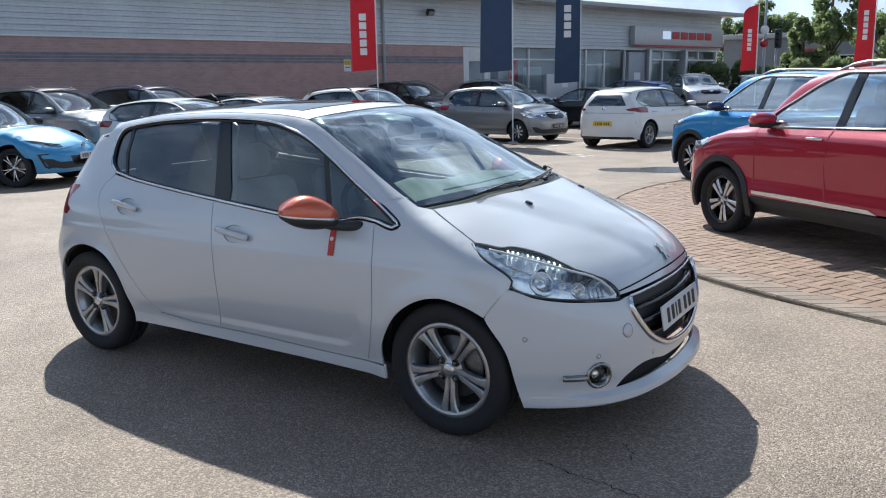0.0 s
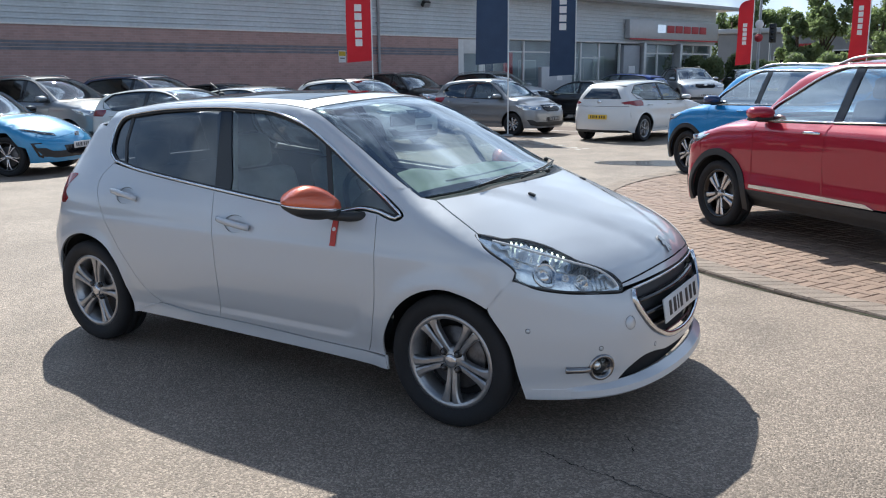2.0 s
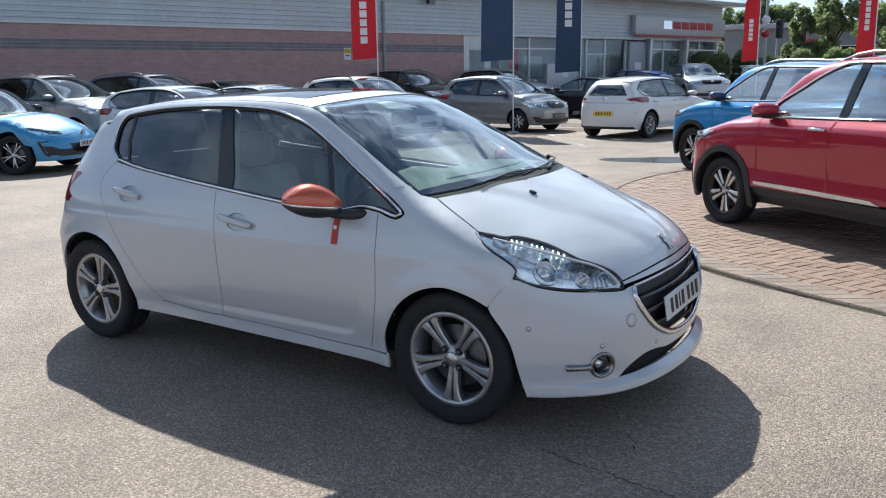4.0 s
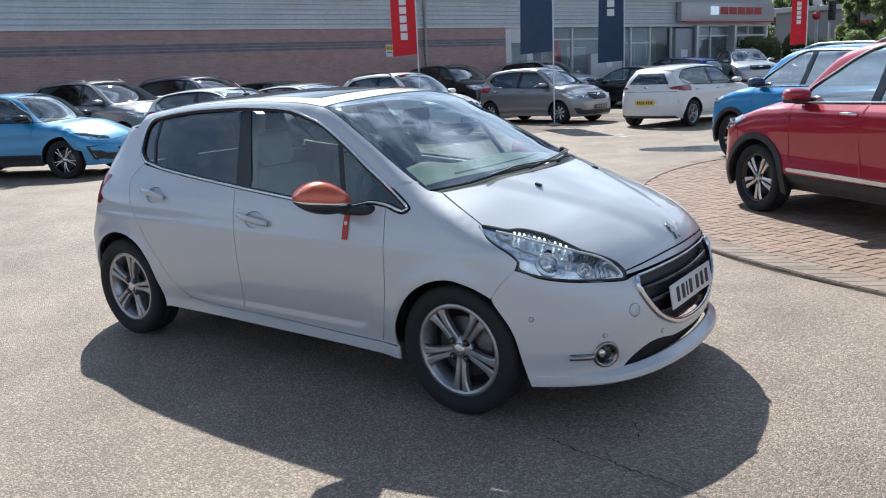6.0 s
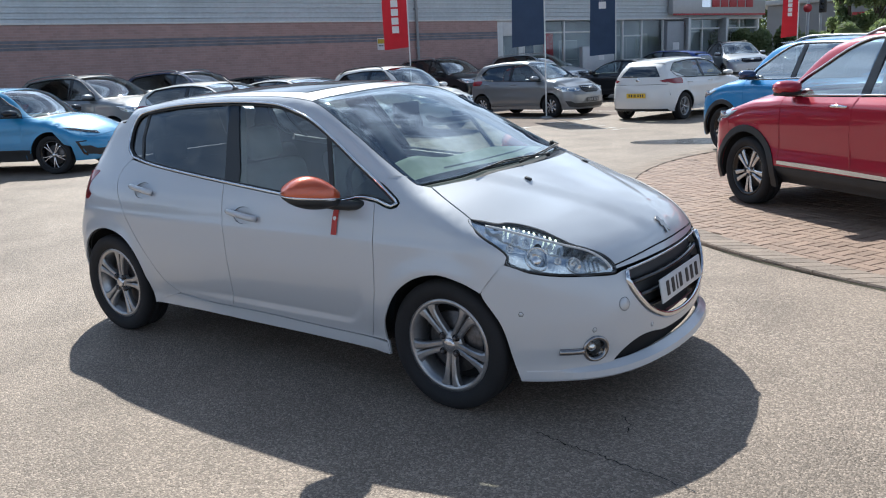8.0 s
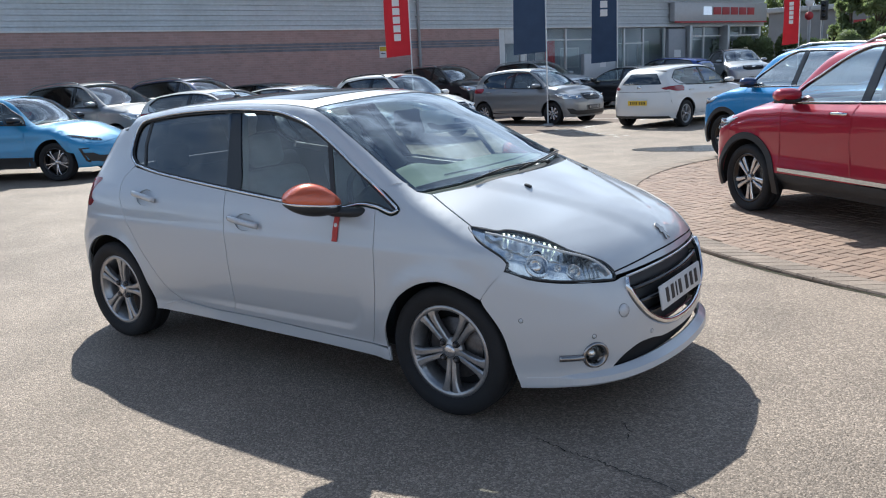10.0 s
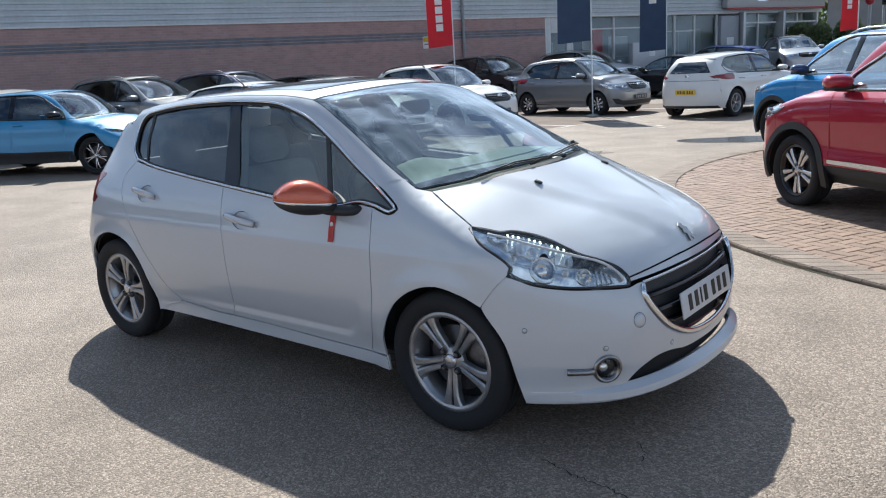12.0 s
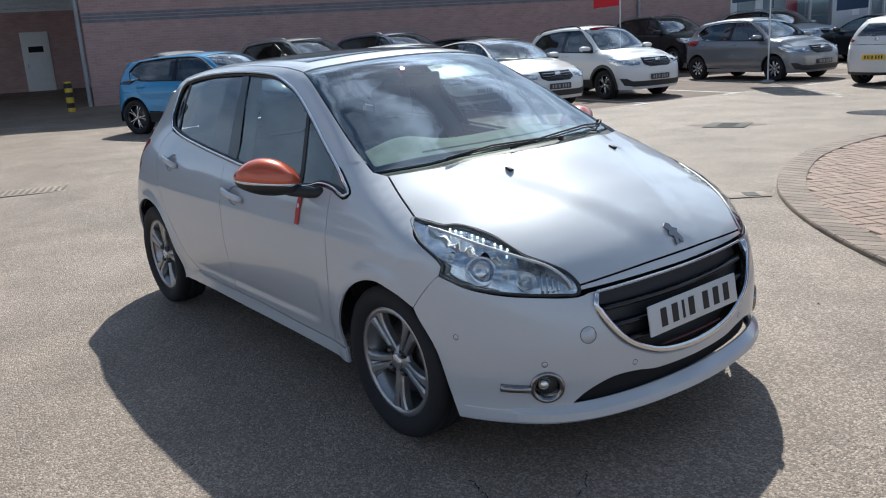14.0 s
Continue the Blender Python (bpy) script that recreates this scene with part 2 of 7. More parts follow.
class Skin:
    """The outer skin of a car: x ahead, y to its left, z up, the origin on the ground between the axles."""

    def __init__(self, top, inset, half, nose, tail, axles, radius, bow=0.32, crown=0.06, nose_plan=(0.27, 0.9), tail_plan=(0.3, 0.8),
                 taper=0.09, ridge=0.0, round_off=0.018, flare=0.010, scallop=0.0):
        self.top, self.inset, self.half, self.nose, self.tail = curve(*top), curve(*inset), half, curve(*nose), curve(*tail)
        self.axles, self.radius, self.bow, self.crown, self.nose_plan, self.tail_plan = axles, radius, bow, crown, nose_plan, tail_plan
        self.taper, self.ridge, self.round_off, self.flare, self.scallop = taper, ridge, round_off, flare, scallop

    def height(self, x, y):
        a = np.abs(y)
        z = self.top(x + self.bow * y * y) - self.crown * (a / 0.7) ** 2
        if self.ridge:
            w = 0.10 + 0.36 * np.clip((1.95 - x) / 0.8, 0, 1)
            z = z + self.ridge * (1 - smooth_step(w - 0.06, w + 0.07, a)) * smooth_step(1.0, 1.25, x)
        return z

    def width(self, x, z):
        w = self.half - self.inset(z) - self.taper * np.clip((-0.8 - x) / 1.1, 0, 2) ** 2
        w = w - 0.05 * np.clip((-0.5 - x) / 1.0, 0, 1.5) * smooth_step(0.9, 1.2, z)
        for ax in self.axles:
            r = np.hypot(x - ax, z - self.radius)
            w = w + self.flare * np.exp(-((r - self.radius - 0.050) / 0.05) ** 2) * (z > 0.15)
        if self.scallop:
            # hollow low in the doors, with a crisp lower edge that curls up at its front end
            u, v = np.clip((x - 0.65) / 0.17, 0, 2), np.clip((0.455 - z) / 0.13, 0, 2)
            edge = smooth_step(0.0, 0.36, 1 - np.hypot(u, v))
            w = w - self.scallop * edge * (1 - smooth_step(0.34, 0.62, z)) * smooth_step(-0.95, 0.15, x)
        return w

    def value(self, x, y, z):
        """Below zero inside."""
        a, k = np.abs(y), self.round_off
        b = np.minimum(a, 1.1)
        side = a - self.width(x, z)
        top = (z - self.height(x, np.minimum(a, 0.95))) * 0.8
        nose = (x - self.nose(z) + self.nose_plan[0] * b**2 + self.nose_plan[1] * b**6) * 0.85
        tail = (-x - self.tail(z) + self.tail_plan[0] * b**2 + self.tail_plan[1] * b**6) * 0.85
        m = np.maximum(np.maximum(side, top), np.maximum(nose, tail))
        return m + k * np.log(sum(np.exp(np.clip((v - m) / k, -60, 0)) for v in (side, top, nose, tail)))

    def meet(self, start, way, far=3.0, near=0.0):
        """Where rays from inside (start) along way leave the skin."""
        start, way = np.asarray(start, float), np.asarray(way, float)
        lo, hi = np.full(len(start), near), np.full(len(start), far)
        for _ in range(34):
            mid = (lo + hi) / 2
            p = start + way * mid[:, None]
            inside = self.value(p[:, 0], p[:, 1], p[:, 2]) < 0
            lo, hi = np.where(inside, mid, lo), np.where(inside, hi, mid)
        return start + way * lo[:, None]

    def side(self, q, sign=-1):
        q = np.asarray(q, float)
        s = np.stack([q[:, 0], 0 * q[:, 0], q[:, 1]], 1)
        return self.meet(s, np.tile((0.0, sign, 0.0), (len(q), 1)))

    def above(self, q):
        q = np.asarray(q, float)
        s = np.stack([q[:, 0], q[:, 1], 0 * q[:, 0] + 0.3], 1)
        return self.meet(s, np.tile((0.0, 0.0, 1.0), (len(q), 1)))

    def front(self, q, axis=1.15):
        """q: angle (degrees, + to the left) from straight ahead round an upright axis, and height."""
        q = np.asarray(q, float)
        s = np.stack([0 * q[:, 0] + axis, 0 * q[:, 0], q[:, 1]], 1)
        t = np.radians(q[:, 0])
        return self.meet(s, np.stack([np.cos(t), np.sin(t), 0 * t], 1))

    def back(self, q, axis=-1.0):
        q = np.asarray(q, float)
        s = np.stack([0 * q[:, 0] + axis, 0 * q[:, 0], q[:, 1]], 1)
        t = np.radians(q[:, 0])
        return self.meet(s, np.stack([-np.cos(t), np.sin(t), 0 * t], 1))

    def normal(self, p):
        p, e = np.asarray(p, float), 2e-3
        g = np.stack([self.value(*(p + d).T) - self.value(*(p - d).T) for d in np.eye(3) * e], 1)
        return g / np.maximum(np.linalg.norm(g, axis=1, keepdims=True), 1e-9)


HATCH = Skin(
    top=[(-1.95, 0.80), (-1.80, 1.0), (-1.60, 1.22), (-1.46, 1.335), (-1.2, 1.400), (-0.7, 1.452), (-0.2, 1.468), (0.15, 1.462), (0.42, 1.432), (0.7, 1.325),
         (1.0, 1.180), (1.22, 1.078), (1.3, 1.048), (1.45, 0.995), (1.6, 0.937), (1.75, 0.878), (1.88, 0.812), (1.96, 0.755), (2.02, 0.690), (2.1, 0.58), (2.3, 0.3)],
    inset=[(0.1, 0.10), (0.17, 0.060), (0.24, 0.047), (0.285, 0.047), (0.33, 0.038), (0.36, 0.030), (0.39, 0.021), (0.43, 0.013), (0.5, 0.004), (0.6, 0.0), (0.7, 0.005), (0.77, 0.011), (0.80, 0.021), (0.84, 0.031),
           (0.90, 0.054), (0.95, 0.080), (1.0, 0.108), (1.08, 0.150), (1.2, 0.208), (1.3, 0.258), (1.4, 0.312), (1.5, 0.372)],
    half=0.868, nose=[(0.1, 1.95), (0.17, 2.035), (0.21, 2.065), (0.27, 2.058), (0.36, 2.066), (0.45, 2.068), (0.55, 2.052), (0.64, 2.030), (0.72, 2.0), (1.0, 1.9), (1.5, 1.6)],
    tail=[(0.1, 1.80), (0.25, 1.88), (0.45, 1.93), (0.6, 1.93), (0.75, 1.87), (0.92, 1.79), (1.05, 1.715), (1.2, 1.62), (1.35, 1.51), (1.5, 1.40)],
    axles=(1.268, -1.270), radius=0.308, ridge=0.012, tail_plan=(0.24, 0.55), taper=0.075, scallop=0.014, flare=0.015)
# ---- mesh helpers ----
def thing(name, label, category, at=None, group="", kind=""):
    ob = tagged(new(name), label, category, group, kind)
    ob.empty_display_size = 0.1
    if at is not None:
        ob.matrix_world = at
    return ob


def mesh_of(name, verts, faces, smooth=False):
    me = bpy.data.meshes.new(name)
    me.from_pydata([tuple(v) for v in verts], [], [tuple(f) for f in faces])
    if smooth:
        me.shade_smooth()
    return me


def part(name, src, mat, parent=None, label=""):
    """Links a bmesh or a mesh as one object under a thing or part."""
    if isinstance(src, bmesh.types.BMesh):
        me = bpy.data.meshes.new(name)
        src.to_mesh(me)
        src.free()
    else:
        me = src
    if mat is not None and not me.materials:
        me.materials.append(mat)
    ob = new(name, me)
    ob.parent = parent
    return tagged(ob, label)


def box(size, at=(0, 0, 0), bevel=0.0, turn=None, segments=2, bm=None):
    own = bmesh.new()
    bmesh.ops.create_cube(own, size=1)
    bmesh.ops.scale(own, vec=size, verts=own.verts)
    if bevel:
        bmesh.ops.bevel(own, geom=own.edges[:], offset=bevel, segments=segments, affect="EDGES", profile=0.5)
    m = Matrix.Translation(at) @ (turn or Matrix())
    bmesh.ops.transform(own, matrix=m, verts=own.verts)
    for f in own.faces:
        f.smooth = bevel > 0
    return join(bm, own)


def join(bm, own):
    if bm is None:
        return own
    me = bpy.data.meshes.new("tmp")
    own.to_mesh(me)
    own.free()
    bm.from_mesh(me)
    bpy.data.meshes.remove(me)
    return bm


def lathe(profile, steps=48, axis="Y", closed=False):
    """Turns (radius, along) points round an axis."""
    v, f, n = [], [], len(profile)
    for i in range(steps):
        c, s = math.cos(2 * math.pi * i / steps), math.sin(2 * math.pi * i / steps)
        for r, a in profile:
            v.append((r * c, a, r * s) if axis == "Y" else (r * c, r * s, a) if axis == "Z" else (a, r * c, r * s))
    for i in range(steps):
        j = (i + 1) % steps
        for k in range(n if closed else n - 1):
            q = (k + 1) % n
            f.append((i * n + k, i * n + q, j * n + q, j * n + k))
    return mesh_of("turned", v, f, True)


def tube(points, radius, sides=8, flat=1.0, closed=False, up=(0, 0, 1)):
    """A rod along points; flat squashes it along up."""
    pts = [Vector(p) for p in points]
    v, f, n = [], [], len(pts)
    for i, p in enumerate(pts):
        a, b = (pts[i - 1], pts[(i + 1) % n]) if closed else (pts[max(0, i - 1)], pts[min(n - 1, i + 1)])
        t = (b - a).normalized()
        u = Vector(up)
        u = (u - t * u.dot(t))
        u = u.normalized() if u.length > 1e-4 else t.orthogonal().normalized()
        w = t.cross(u)
        for k in range(sides):
            an = 2 * math.pi * k / sides
            v.append(p + w * radius * math.cos(an) + u * radius * flat * math.sin(an))
    for i in range(n if closed else n - 1):
        j = (i + 1) % n
        for k in range(sides):
            q = (k + 1) % sides
            f.append((i * sides + k, i * sides + q, j * sides + q, j * sides + k))
    if not closed:
        f.append(tuple(range(sides))[::-1])
        f.append(tuple((n - 1) * sides + k for k in range(sides)))
    return mesh_of("rod", v, f, True)


def flow(pts, step=0.02, closed=True):
    """A rounded line through points (centripetal enough for outlines)."""
    p = np.asarray(pts, float)
    n, out = len(p), []
    for i in range(n if closed else n - 1):
        a, b, c, d = (p[(i - 1) % n] if closed or i > 0 else p[i]), p[i], p[(i + 1) % n], (p[(i + 2) % n] if closed or i + 2 < n else p[(i + 1) % n])
        L = np.linalg.norm(c - b)
        k = max(1, int(L / step))
        ta, tc = (c - a) * L / (np.linalg.norm(b - a) + L + 1e-9), (d - b) * L / (np.linalg.norm(d - c) + L + 1e-9)
        if not closed and i == 0:
            ta = c - b
        for j in range(k):
            t = j / k
            out.append((2*t**3-3*t**2+1)*b + (t**3-2*t**2+t)*ta + (3*t**2-2*t**3)*c + (t**3-t**2)*tc)
    if not closed:
        out.append(p[-1])
    return np.array(out)


def chain(*lines):
    """Joins open lines into one closed outline, leaving sharp corners between them."""
    out = []
    for l in lines:
        for q in l:
            if not out or np.linalg.norm(np.asarray(q) - out[-1]) > 2e-3:
                out.append(np.asarray(q, float))
    if np.linalg.norm(out[0] - out[-1]) < 2e-3:
        out.pop()
    return np.array(out)


def inside(q, poly):
    x, y = q[:, 0], q[:, 1]
    res = np.zeros(len(q), bool)
    a, b = poly, np.roll(poly, -1, axis=0)
    for (x0, y0), (x1, y1) in zip(a, b):
        if y0 == y1:
            continue
        res ^= ((y0 > y) != (y1 > y)) & (x < (x1 - x0) * (y - y0) / (y1 - y0) + x0)
    return res


def shrink(poly, d):
    a, b, c = np.roll(poly, 1, axis=0), poly, np.roll(poly, -1, axis=0)
    t = c - a
    t = t / np.maximum(np.linalg.norm(t, axis=1, keepdims=True), 1e-9)
    n = np.stack([-t[:, 1], t[:, 0]], 1)
    area = np.sum(b[:, 0] * c[:, 1] - c[:, 0] * b[:, 1])
    return b + n * d * (1 if area > 0 else -1)


def fill(outline, holes, step):
    """Triangles inside an outline, with a regular grid of points within."""
    loops = [outline, *holes]
    lo, hi = outline.min(0), outline.max(0)
    gx, gy = np.meshgrid(np.arange(lo[0], hi[0], step) + step * 0.31, np.arange(lo[1], hi[1], step) + step * 0.37)
    q = np.stack([gx.ravel(), gy.ravel()], 1)
    keep = inside(q, outline)
    for h in holes:
        keep &= ~inside(q, h)
    q = q[keep]
    edge = np.concatenate([np.concatenate([l, (l + np.roll(l, -1, axis=0)) / 2]) for l in loops])
    if len(q):
        d = np.min(((q[:, None, :] - edge[None]) ** 2).sum(2), axis=1)
        q = q[d > (0.45 * step) ** 2]
    verts, edges = [], []
    for l in loops:
        s = len(verts)
        verts += [Vector((float(a), float(b))) for a, b in l]
        edges += [(s + i, s + (i + 1) % len(l)) for i in range(len(l))]
    verts += [Vector((float(a), float(b))) for a, b in q]
    from mathutils import geometry
    v, _, f, *_ = geometry.delaunay_2d_cdt(verts, edges, [], 0, 1e-6)
    v = np.array([(p.x, p.y) for p in v])
    f = np.array([t for t in f if len(t) == 3])
    c = v[f].mean(1)
    keep = inside(c, outline)
    for h in holes:
        keep &= ~inside(c, h)
    return v, f[keep]


SCALE = {"side": (1, 1), "above": (1, 1), "front": (0.0166, 1), "back": (0.0166, 1)}


def flat_of(way, p, axis=1.15):
    """The panel coordinates of points on the skin."""
    p = np.asarray(p, float)
    if way == "side":
        return p[:, [0, 2]]
    if way == "above":
        return p[:, :2]
    if way == "front":
        return np.stack([np.degrees(np.arctan2(p[:, 1], p[:, 0] - axis)), p[:, 2]], 1)
    return np.stack([np.degrees(np.arctan2(p[:, 1], -(p[:, 0] - axis))), p[:, 2]], 1)


def panel_mesh(skin, way, outline, holes=(), step=0.03, sign=-1, inset=0.0, depth=0.012, gap=0.002, both_axis=None):
    """A panel of the skin inside an outline, with its edges turned inwards by depth."""
    sc = np.array(SCALE[way])
    o = shrink(np.asarray(outline, float) * sc, gap)
    hs = [shrink(np.asarray(h, float) * sc, -gap) for h in holes]
    q, f = fill(o, hs, step)
    q = q / sc
    if way == "side":
        p = skin.side(q, sign)
    elif way == "above":
        p = skin.above(q)
    elif way == "front":
        p = skin.front(q, both_axis if both_axis is not None else 1.15)
    else:
        p = skin.back(q, both_axis if both_axis is not None else -1.0)
    n = skin.normal(p)
    p = p - n * (inset(q)[:, None] if callable(inset) else inset)
    tri = p[f]
    fn = np.cross(tri[:, 1] - tri[:, 0], tri[:, 2] - tri[:, 0])
    flip = np.sum(fn * n[f].mean(1), axis=1) < 0
    f[flip] = f[flip][:, ::-1]
    verts, faces, normals = [tuple(v) for v in p], [tuple(int(i) for i in t) for t in f], [tuple(v) for v in n]
    if depth:
        count = {}
        for t in faces:
            for a, b in ((t[0], t[1]), (t[1], t[2]), (t[2], t[0])):
                count[(a, b)] = count.get((a, b), 0) + 1
        for (a, b) in [e for e in count if (e[1], e[0]) not in count]:
            s = len(verts)
            out = np.cross(p[b] - p[a], n[a])
            out = out / max(np.linalg.norm(out), 1e-9)
            verts += [tuple(p[a]), tuple(p[b]), tuple(p[b] - n[b] * depth), tuple(p[a] - n[a] * depth)]
            normals += [tuple(out)] * 4
            faces.append((s + 1, s, s + 3, s + 2))
    me = mesh_of("panel", verts, faces, True)
    me.normals_split_custom_set_from_vertices(normals)
    return me


def ring(n, r, cx=0.0, cy=0.0, ratio=1.0):
    return np.array([(cx + r * ratio * math.cos(2 * math.pi * i / n), cy + r * math.sin(2 * math.pi * i / n)) for i in range(n)])


# ---- ground, kerbed island and showroom ----
BASE, ALONG = Vector((-17.04, 17.73, 0)), Vector((math.cos(radians(73.6)), math.sin(radians(73.6)), 0))
OUT = Vector((ALONG.y, -ALONG.x, 0))
FRONT = Matrix((ALONG, -OUT, Vector((0, 0, 1)))).transposed().to_4x4()
FRONT.translation = BASE


def soft(v):
    return math.log1p(math.exp(max(-40, min(40, v * 2)))) / 2


def rise(x, y):
    """The yard climbs gently towards the showroom wall and along it."""
    p = Vector((x, y, 0)) - BASE
    return float(min(1.0, 0.042 * soft(4.5 - p.dot(OUT)) * (1 - 0.6 * smooth_step(-25, -60, p.dot(OUT))) + 0.024 * soft(p.dot(ALONG) - 9) + 0.03 * smooth_step(-0.8, 0.8, y) * smooth_step(2.6, 1.2, y)))


def ground_material():
    """Worn asphalt: pale stone chips of mixed size in dark binder, with pits, stains and rubbed tracks."""
    m = material("worn_asphalt", (0.268, 0.217, 0.172), 0.88, vary=0.10, scale=0.55, grain=0.35, grain_scale=55, tint=(0.216, 0.175, 0.139))
    n, l = m.node_tree.nodes, m.node_tree.links
    b = n["Principled BSDF"]
    b.inputs["Specular IOR Level"].default_value, b.inputs["Roughness"].default_value = 0.25, 0.66
    tc = n.new("ShaderNodeTexCoord")

    def chips(scale, low, high, power):
        v, tone, bend, ramp = n.new("ShaderNodeTexVoronoi"), n.new("ShaderNodeSeparateColor"), n.new("ShaderNodeMath"), n.new("ShaderNodeMapRange")
        v.inputs["Scale"].default_value = scale
        bend.operation, bend.inputs[1].default_value = "POWER", power
        ramp.inputs["To Min"].default_value, ramp.inputs["To Max"].default_value = low, high
        l.new(tc.outputs["Object"], v.inputs["Vector"]), l.new(v.outputs["Color"], tone.inputs["Color"]), l.new(tone.outputs["Red"], bend.inputs[0]), l.new(bend.outputs[0], ramp.inputs["Value"])
        return v, ramp

    def noise(scale, detail, distortion, a, c, low, high):
        t, ramp = n.new("ShaderNodeTexNoise"), n.new("ShaderNodeMapRange")
        t.inputs["Scale"].default_value, t.inputs["Detail"].default_value, t.inputs["Distortion"].default_value = scale, detail, distortion
        ramp.inputs["From Min"].default_value, ramp.inputs["From Max"].default_value, ramp.inputs["To Min"].default_value, ramp.inputs["To Max"].default_value = a, c, low, high
        l.new(tc.outputs["Object"], t.inputs["Vector"]), l.new(t.outputs["Fac"], ramp.inputs["Value"])
        return t, ramp

    def times(a, c):
        q = n.new("ShaderNodeMath")
        q.operation = "MULTIPLY"
        l.new(a, q.inputs[0]), l.new(c, q.inputs[1])
        return q.outputs[0]

    coarse, coarse_tone = chips(120, 0.74, 1.62, 2.2)
    fine, fine_tone = chips(300, 0.84, 1.24, 1.4)
    _, stain_tone = noise(1.3, 9, 0.3, 0.32, 0.62, 0.80, 1.07)
    _, pit_tone = noise(60, 3, 0.0, 0.29, 0.40, 0.55, 1.0)
    tone = times(times(coarse_tone.outputs["Result"], fine_tone.outputs["Result"]), times(stain_tone.outputs["Result"], pit_tone.outputs["Result"]))
    mx = n.new("ShaderNodeMix")
    mx.data_type, mx.blend_type = "RGBA", "MULTIPLY"
    mx.inputs["Factor"].default_value = 1.0
    old = b.inputs["Base Color"].links[0].from_socket
    l.new(old, mx.inputs["A"]), l.new(tone, mx.inputs["B"]), l.new(mx.outputs["Result"], b.inputs["Base Color"])
    bump = [q for q in n if q.bl_idname == "ShaderNodeBump"][0]
    deep = n.new("ShaderNodeMath")
    deep.operation = "SUBTRACT"
    l.new(coarse.outputs["Distance"], deep.inputs[0]), l.new(pit_tone.outputs["Result"], deep.inputs[1])
    l.new(deep.outputs[0], bump.inputs["Height"])
    bump.inputs["Strength"].default_value, bump.inputs["Distance"].default_value, bump.invert = 0.7, 0.006, True
    return m


ASPHALT = ground_material()
gx = np.unique(np.concatenate([np.linspace(-900, -60, 12), np.linspace(-60, -30, 10), np.linspace(-30, -8, 45), np.linspace(-8, 8, 33), np.linspace(8, 40, 8), np.linspace(40, 900, 12)]))
gy = np.unique(np.concatenate([np.linspace(-900, -30, 10), np.linspace(-30, -2, 12), np.linspace(-2, 3, 22), np.linspace(0, 50, 80), np.linspace(50, 80, 10), np.linspace(80, 1500, 12)]))
gv = [(x, y, float(rise(x, y))) for y in gy for x in gx]
gf = [(j * len(gx) + i, j * len(gx) + i + 1, (j + 1) * len(gx) + i + 1, (j + 1) * len(gx) + i) for j in range(len(gy) - 1) for i in range(len(gx) - 1)]
ground = part("ground", mesh_of("ground", gv, gf, True), ASPHALT)
tagged(ground, "pale worn asphalt of a car sales yard", "ground", kind="structure")


# ---- brick-paved island with its kerb ----
KERB = flow([(7.5, -0.35), (4.3, 1.17), (2.78, 1.97), (2.33, 2.19), (1.89, 2.43), (1.40, 2.74), (0.72, 3.30), (0.20, 3.85), (-0.20, 4.38), (-0.57, 5.05), (-0.93, 5.92), (-1.10, 6.60), (-1.19, 7.40), (-1.16, 8.30),
             (-0.93, 9.30), (-0.42, 10.20), (0.55, 10.85), (3.0, 11.3), (7.5, 11.4)], 0.08, closed=False)
away = np.gradient(KERB, axis=0)
away = np.stack([away[:, 1], -away[:, 0]], 1) / np.linalg.norm(away, axis=1, keepdims=True)
PAVE = KERB + away * 0.265
KERBSTONE = material("kerb_concrete", (0.29, 0.235, 0.185), 0.8, vary=0.15, scale=5, grain=0.5, grain_scale=70, tint=(0.22, 0.178, 0.14))
KERBBLOCK = material("kerb_block", (0.255, 0.203, 0.160), 0.85, vary=0.2, scale=4, grain=0.7, grain_scale=60, tint=(0.175, 0.140, 0.112))
BRICKPAVE = material("paving_brick", (0.245, 0.168, 0.120), 0.7, vary=0.2, scale=9, grain=0.35, grain_scale=120, tint=(0.190, 0.124, 0.088))
JOINT = material("sand_joint", (0.12, 0.092, 0.068), 0.95, vary=0.2, grain=0.4)


def piece_by_piece(mat, low, high):
    """Every piece takes a shade of its own."""
    nodes, links = mat.node_tree.nodes, mat.node_tree.links
    info, geo, hue = nodes.new("ShaderNodeObjectInfo"), nodes.new("ShaderNodeNewGeometry"), nodes.new("ShaderNodeHueSaturation")
    pick, wrap, val = nodes.new("ShaderNodeMath"), nodes.new("ShaderNodeMath"), nodes.new("ShaderNodeMapRange")
    pick.operation, wrap.operation = "ADD", "FRACT"
    links.new(info.outputs["Random"], pick.inputs[0]), links.new(geo.outputs["Random Per Island"], pick.inputs[1])
    links.new(pick.outputs[0], wrap.inputs[0])
    val.inputs["To Min"].default_value, val.inputs["To Max"].default_value = low, high
    links.new(wrap.outputs[0], val.inputs["Value"]), links.new(val.outputs["Result"], hue.inputs["Value"])
    shaded = nodes["Principled BSDF"].inputs["Base Color"]
    links.new(shaded.links[0].from_socket, hue.inputs["Color"]), links.new(hue.outputs["Color"], shaded)


piece_by_piece(BRICKPAVE, 0.86, 1.14)
piece_by_piece(KERBBLOCK, 0.84, 1.12)

island = part("pavement", mesh_of("bed", [(x, y, 0.021) for x, y in chain(PAVE, [(7.5, 11.1)])], [tuple(range(len(chain(PAVE, [(7.5, 11.1)]))))]), JOINT)
tagged(island, "red-brown herringbone brick paving with a low kerb", "pavement", kind="structure")


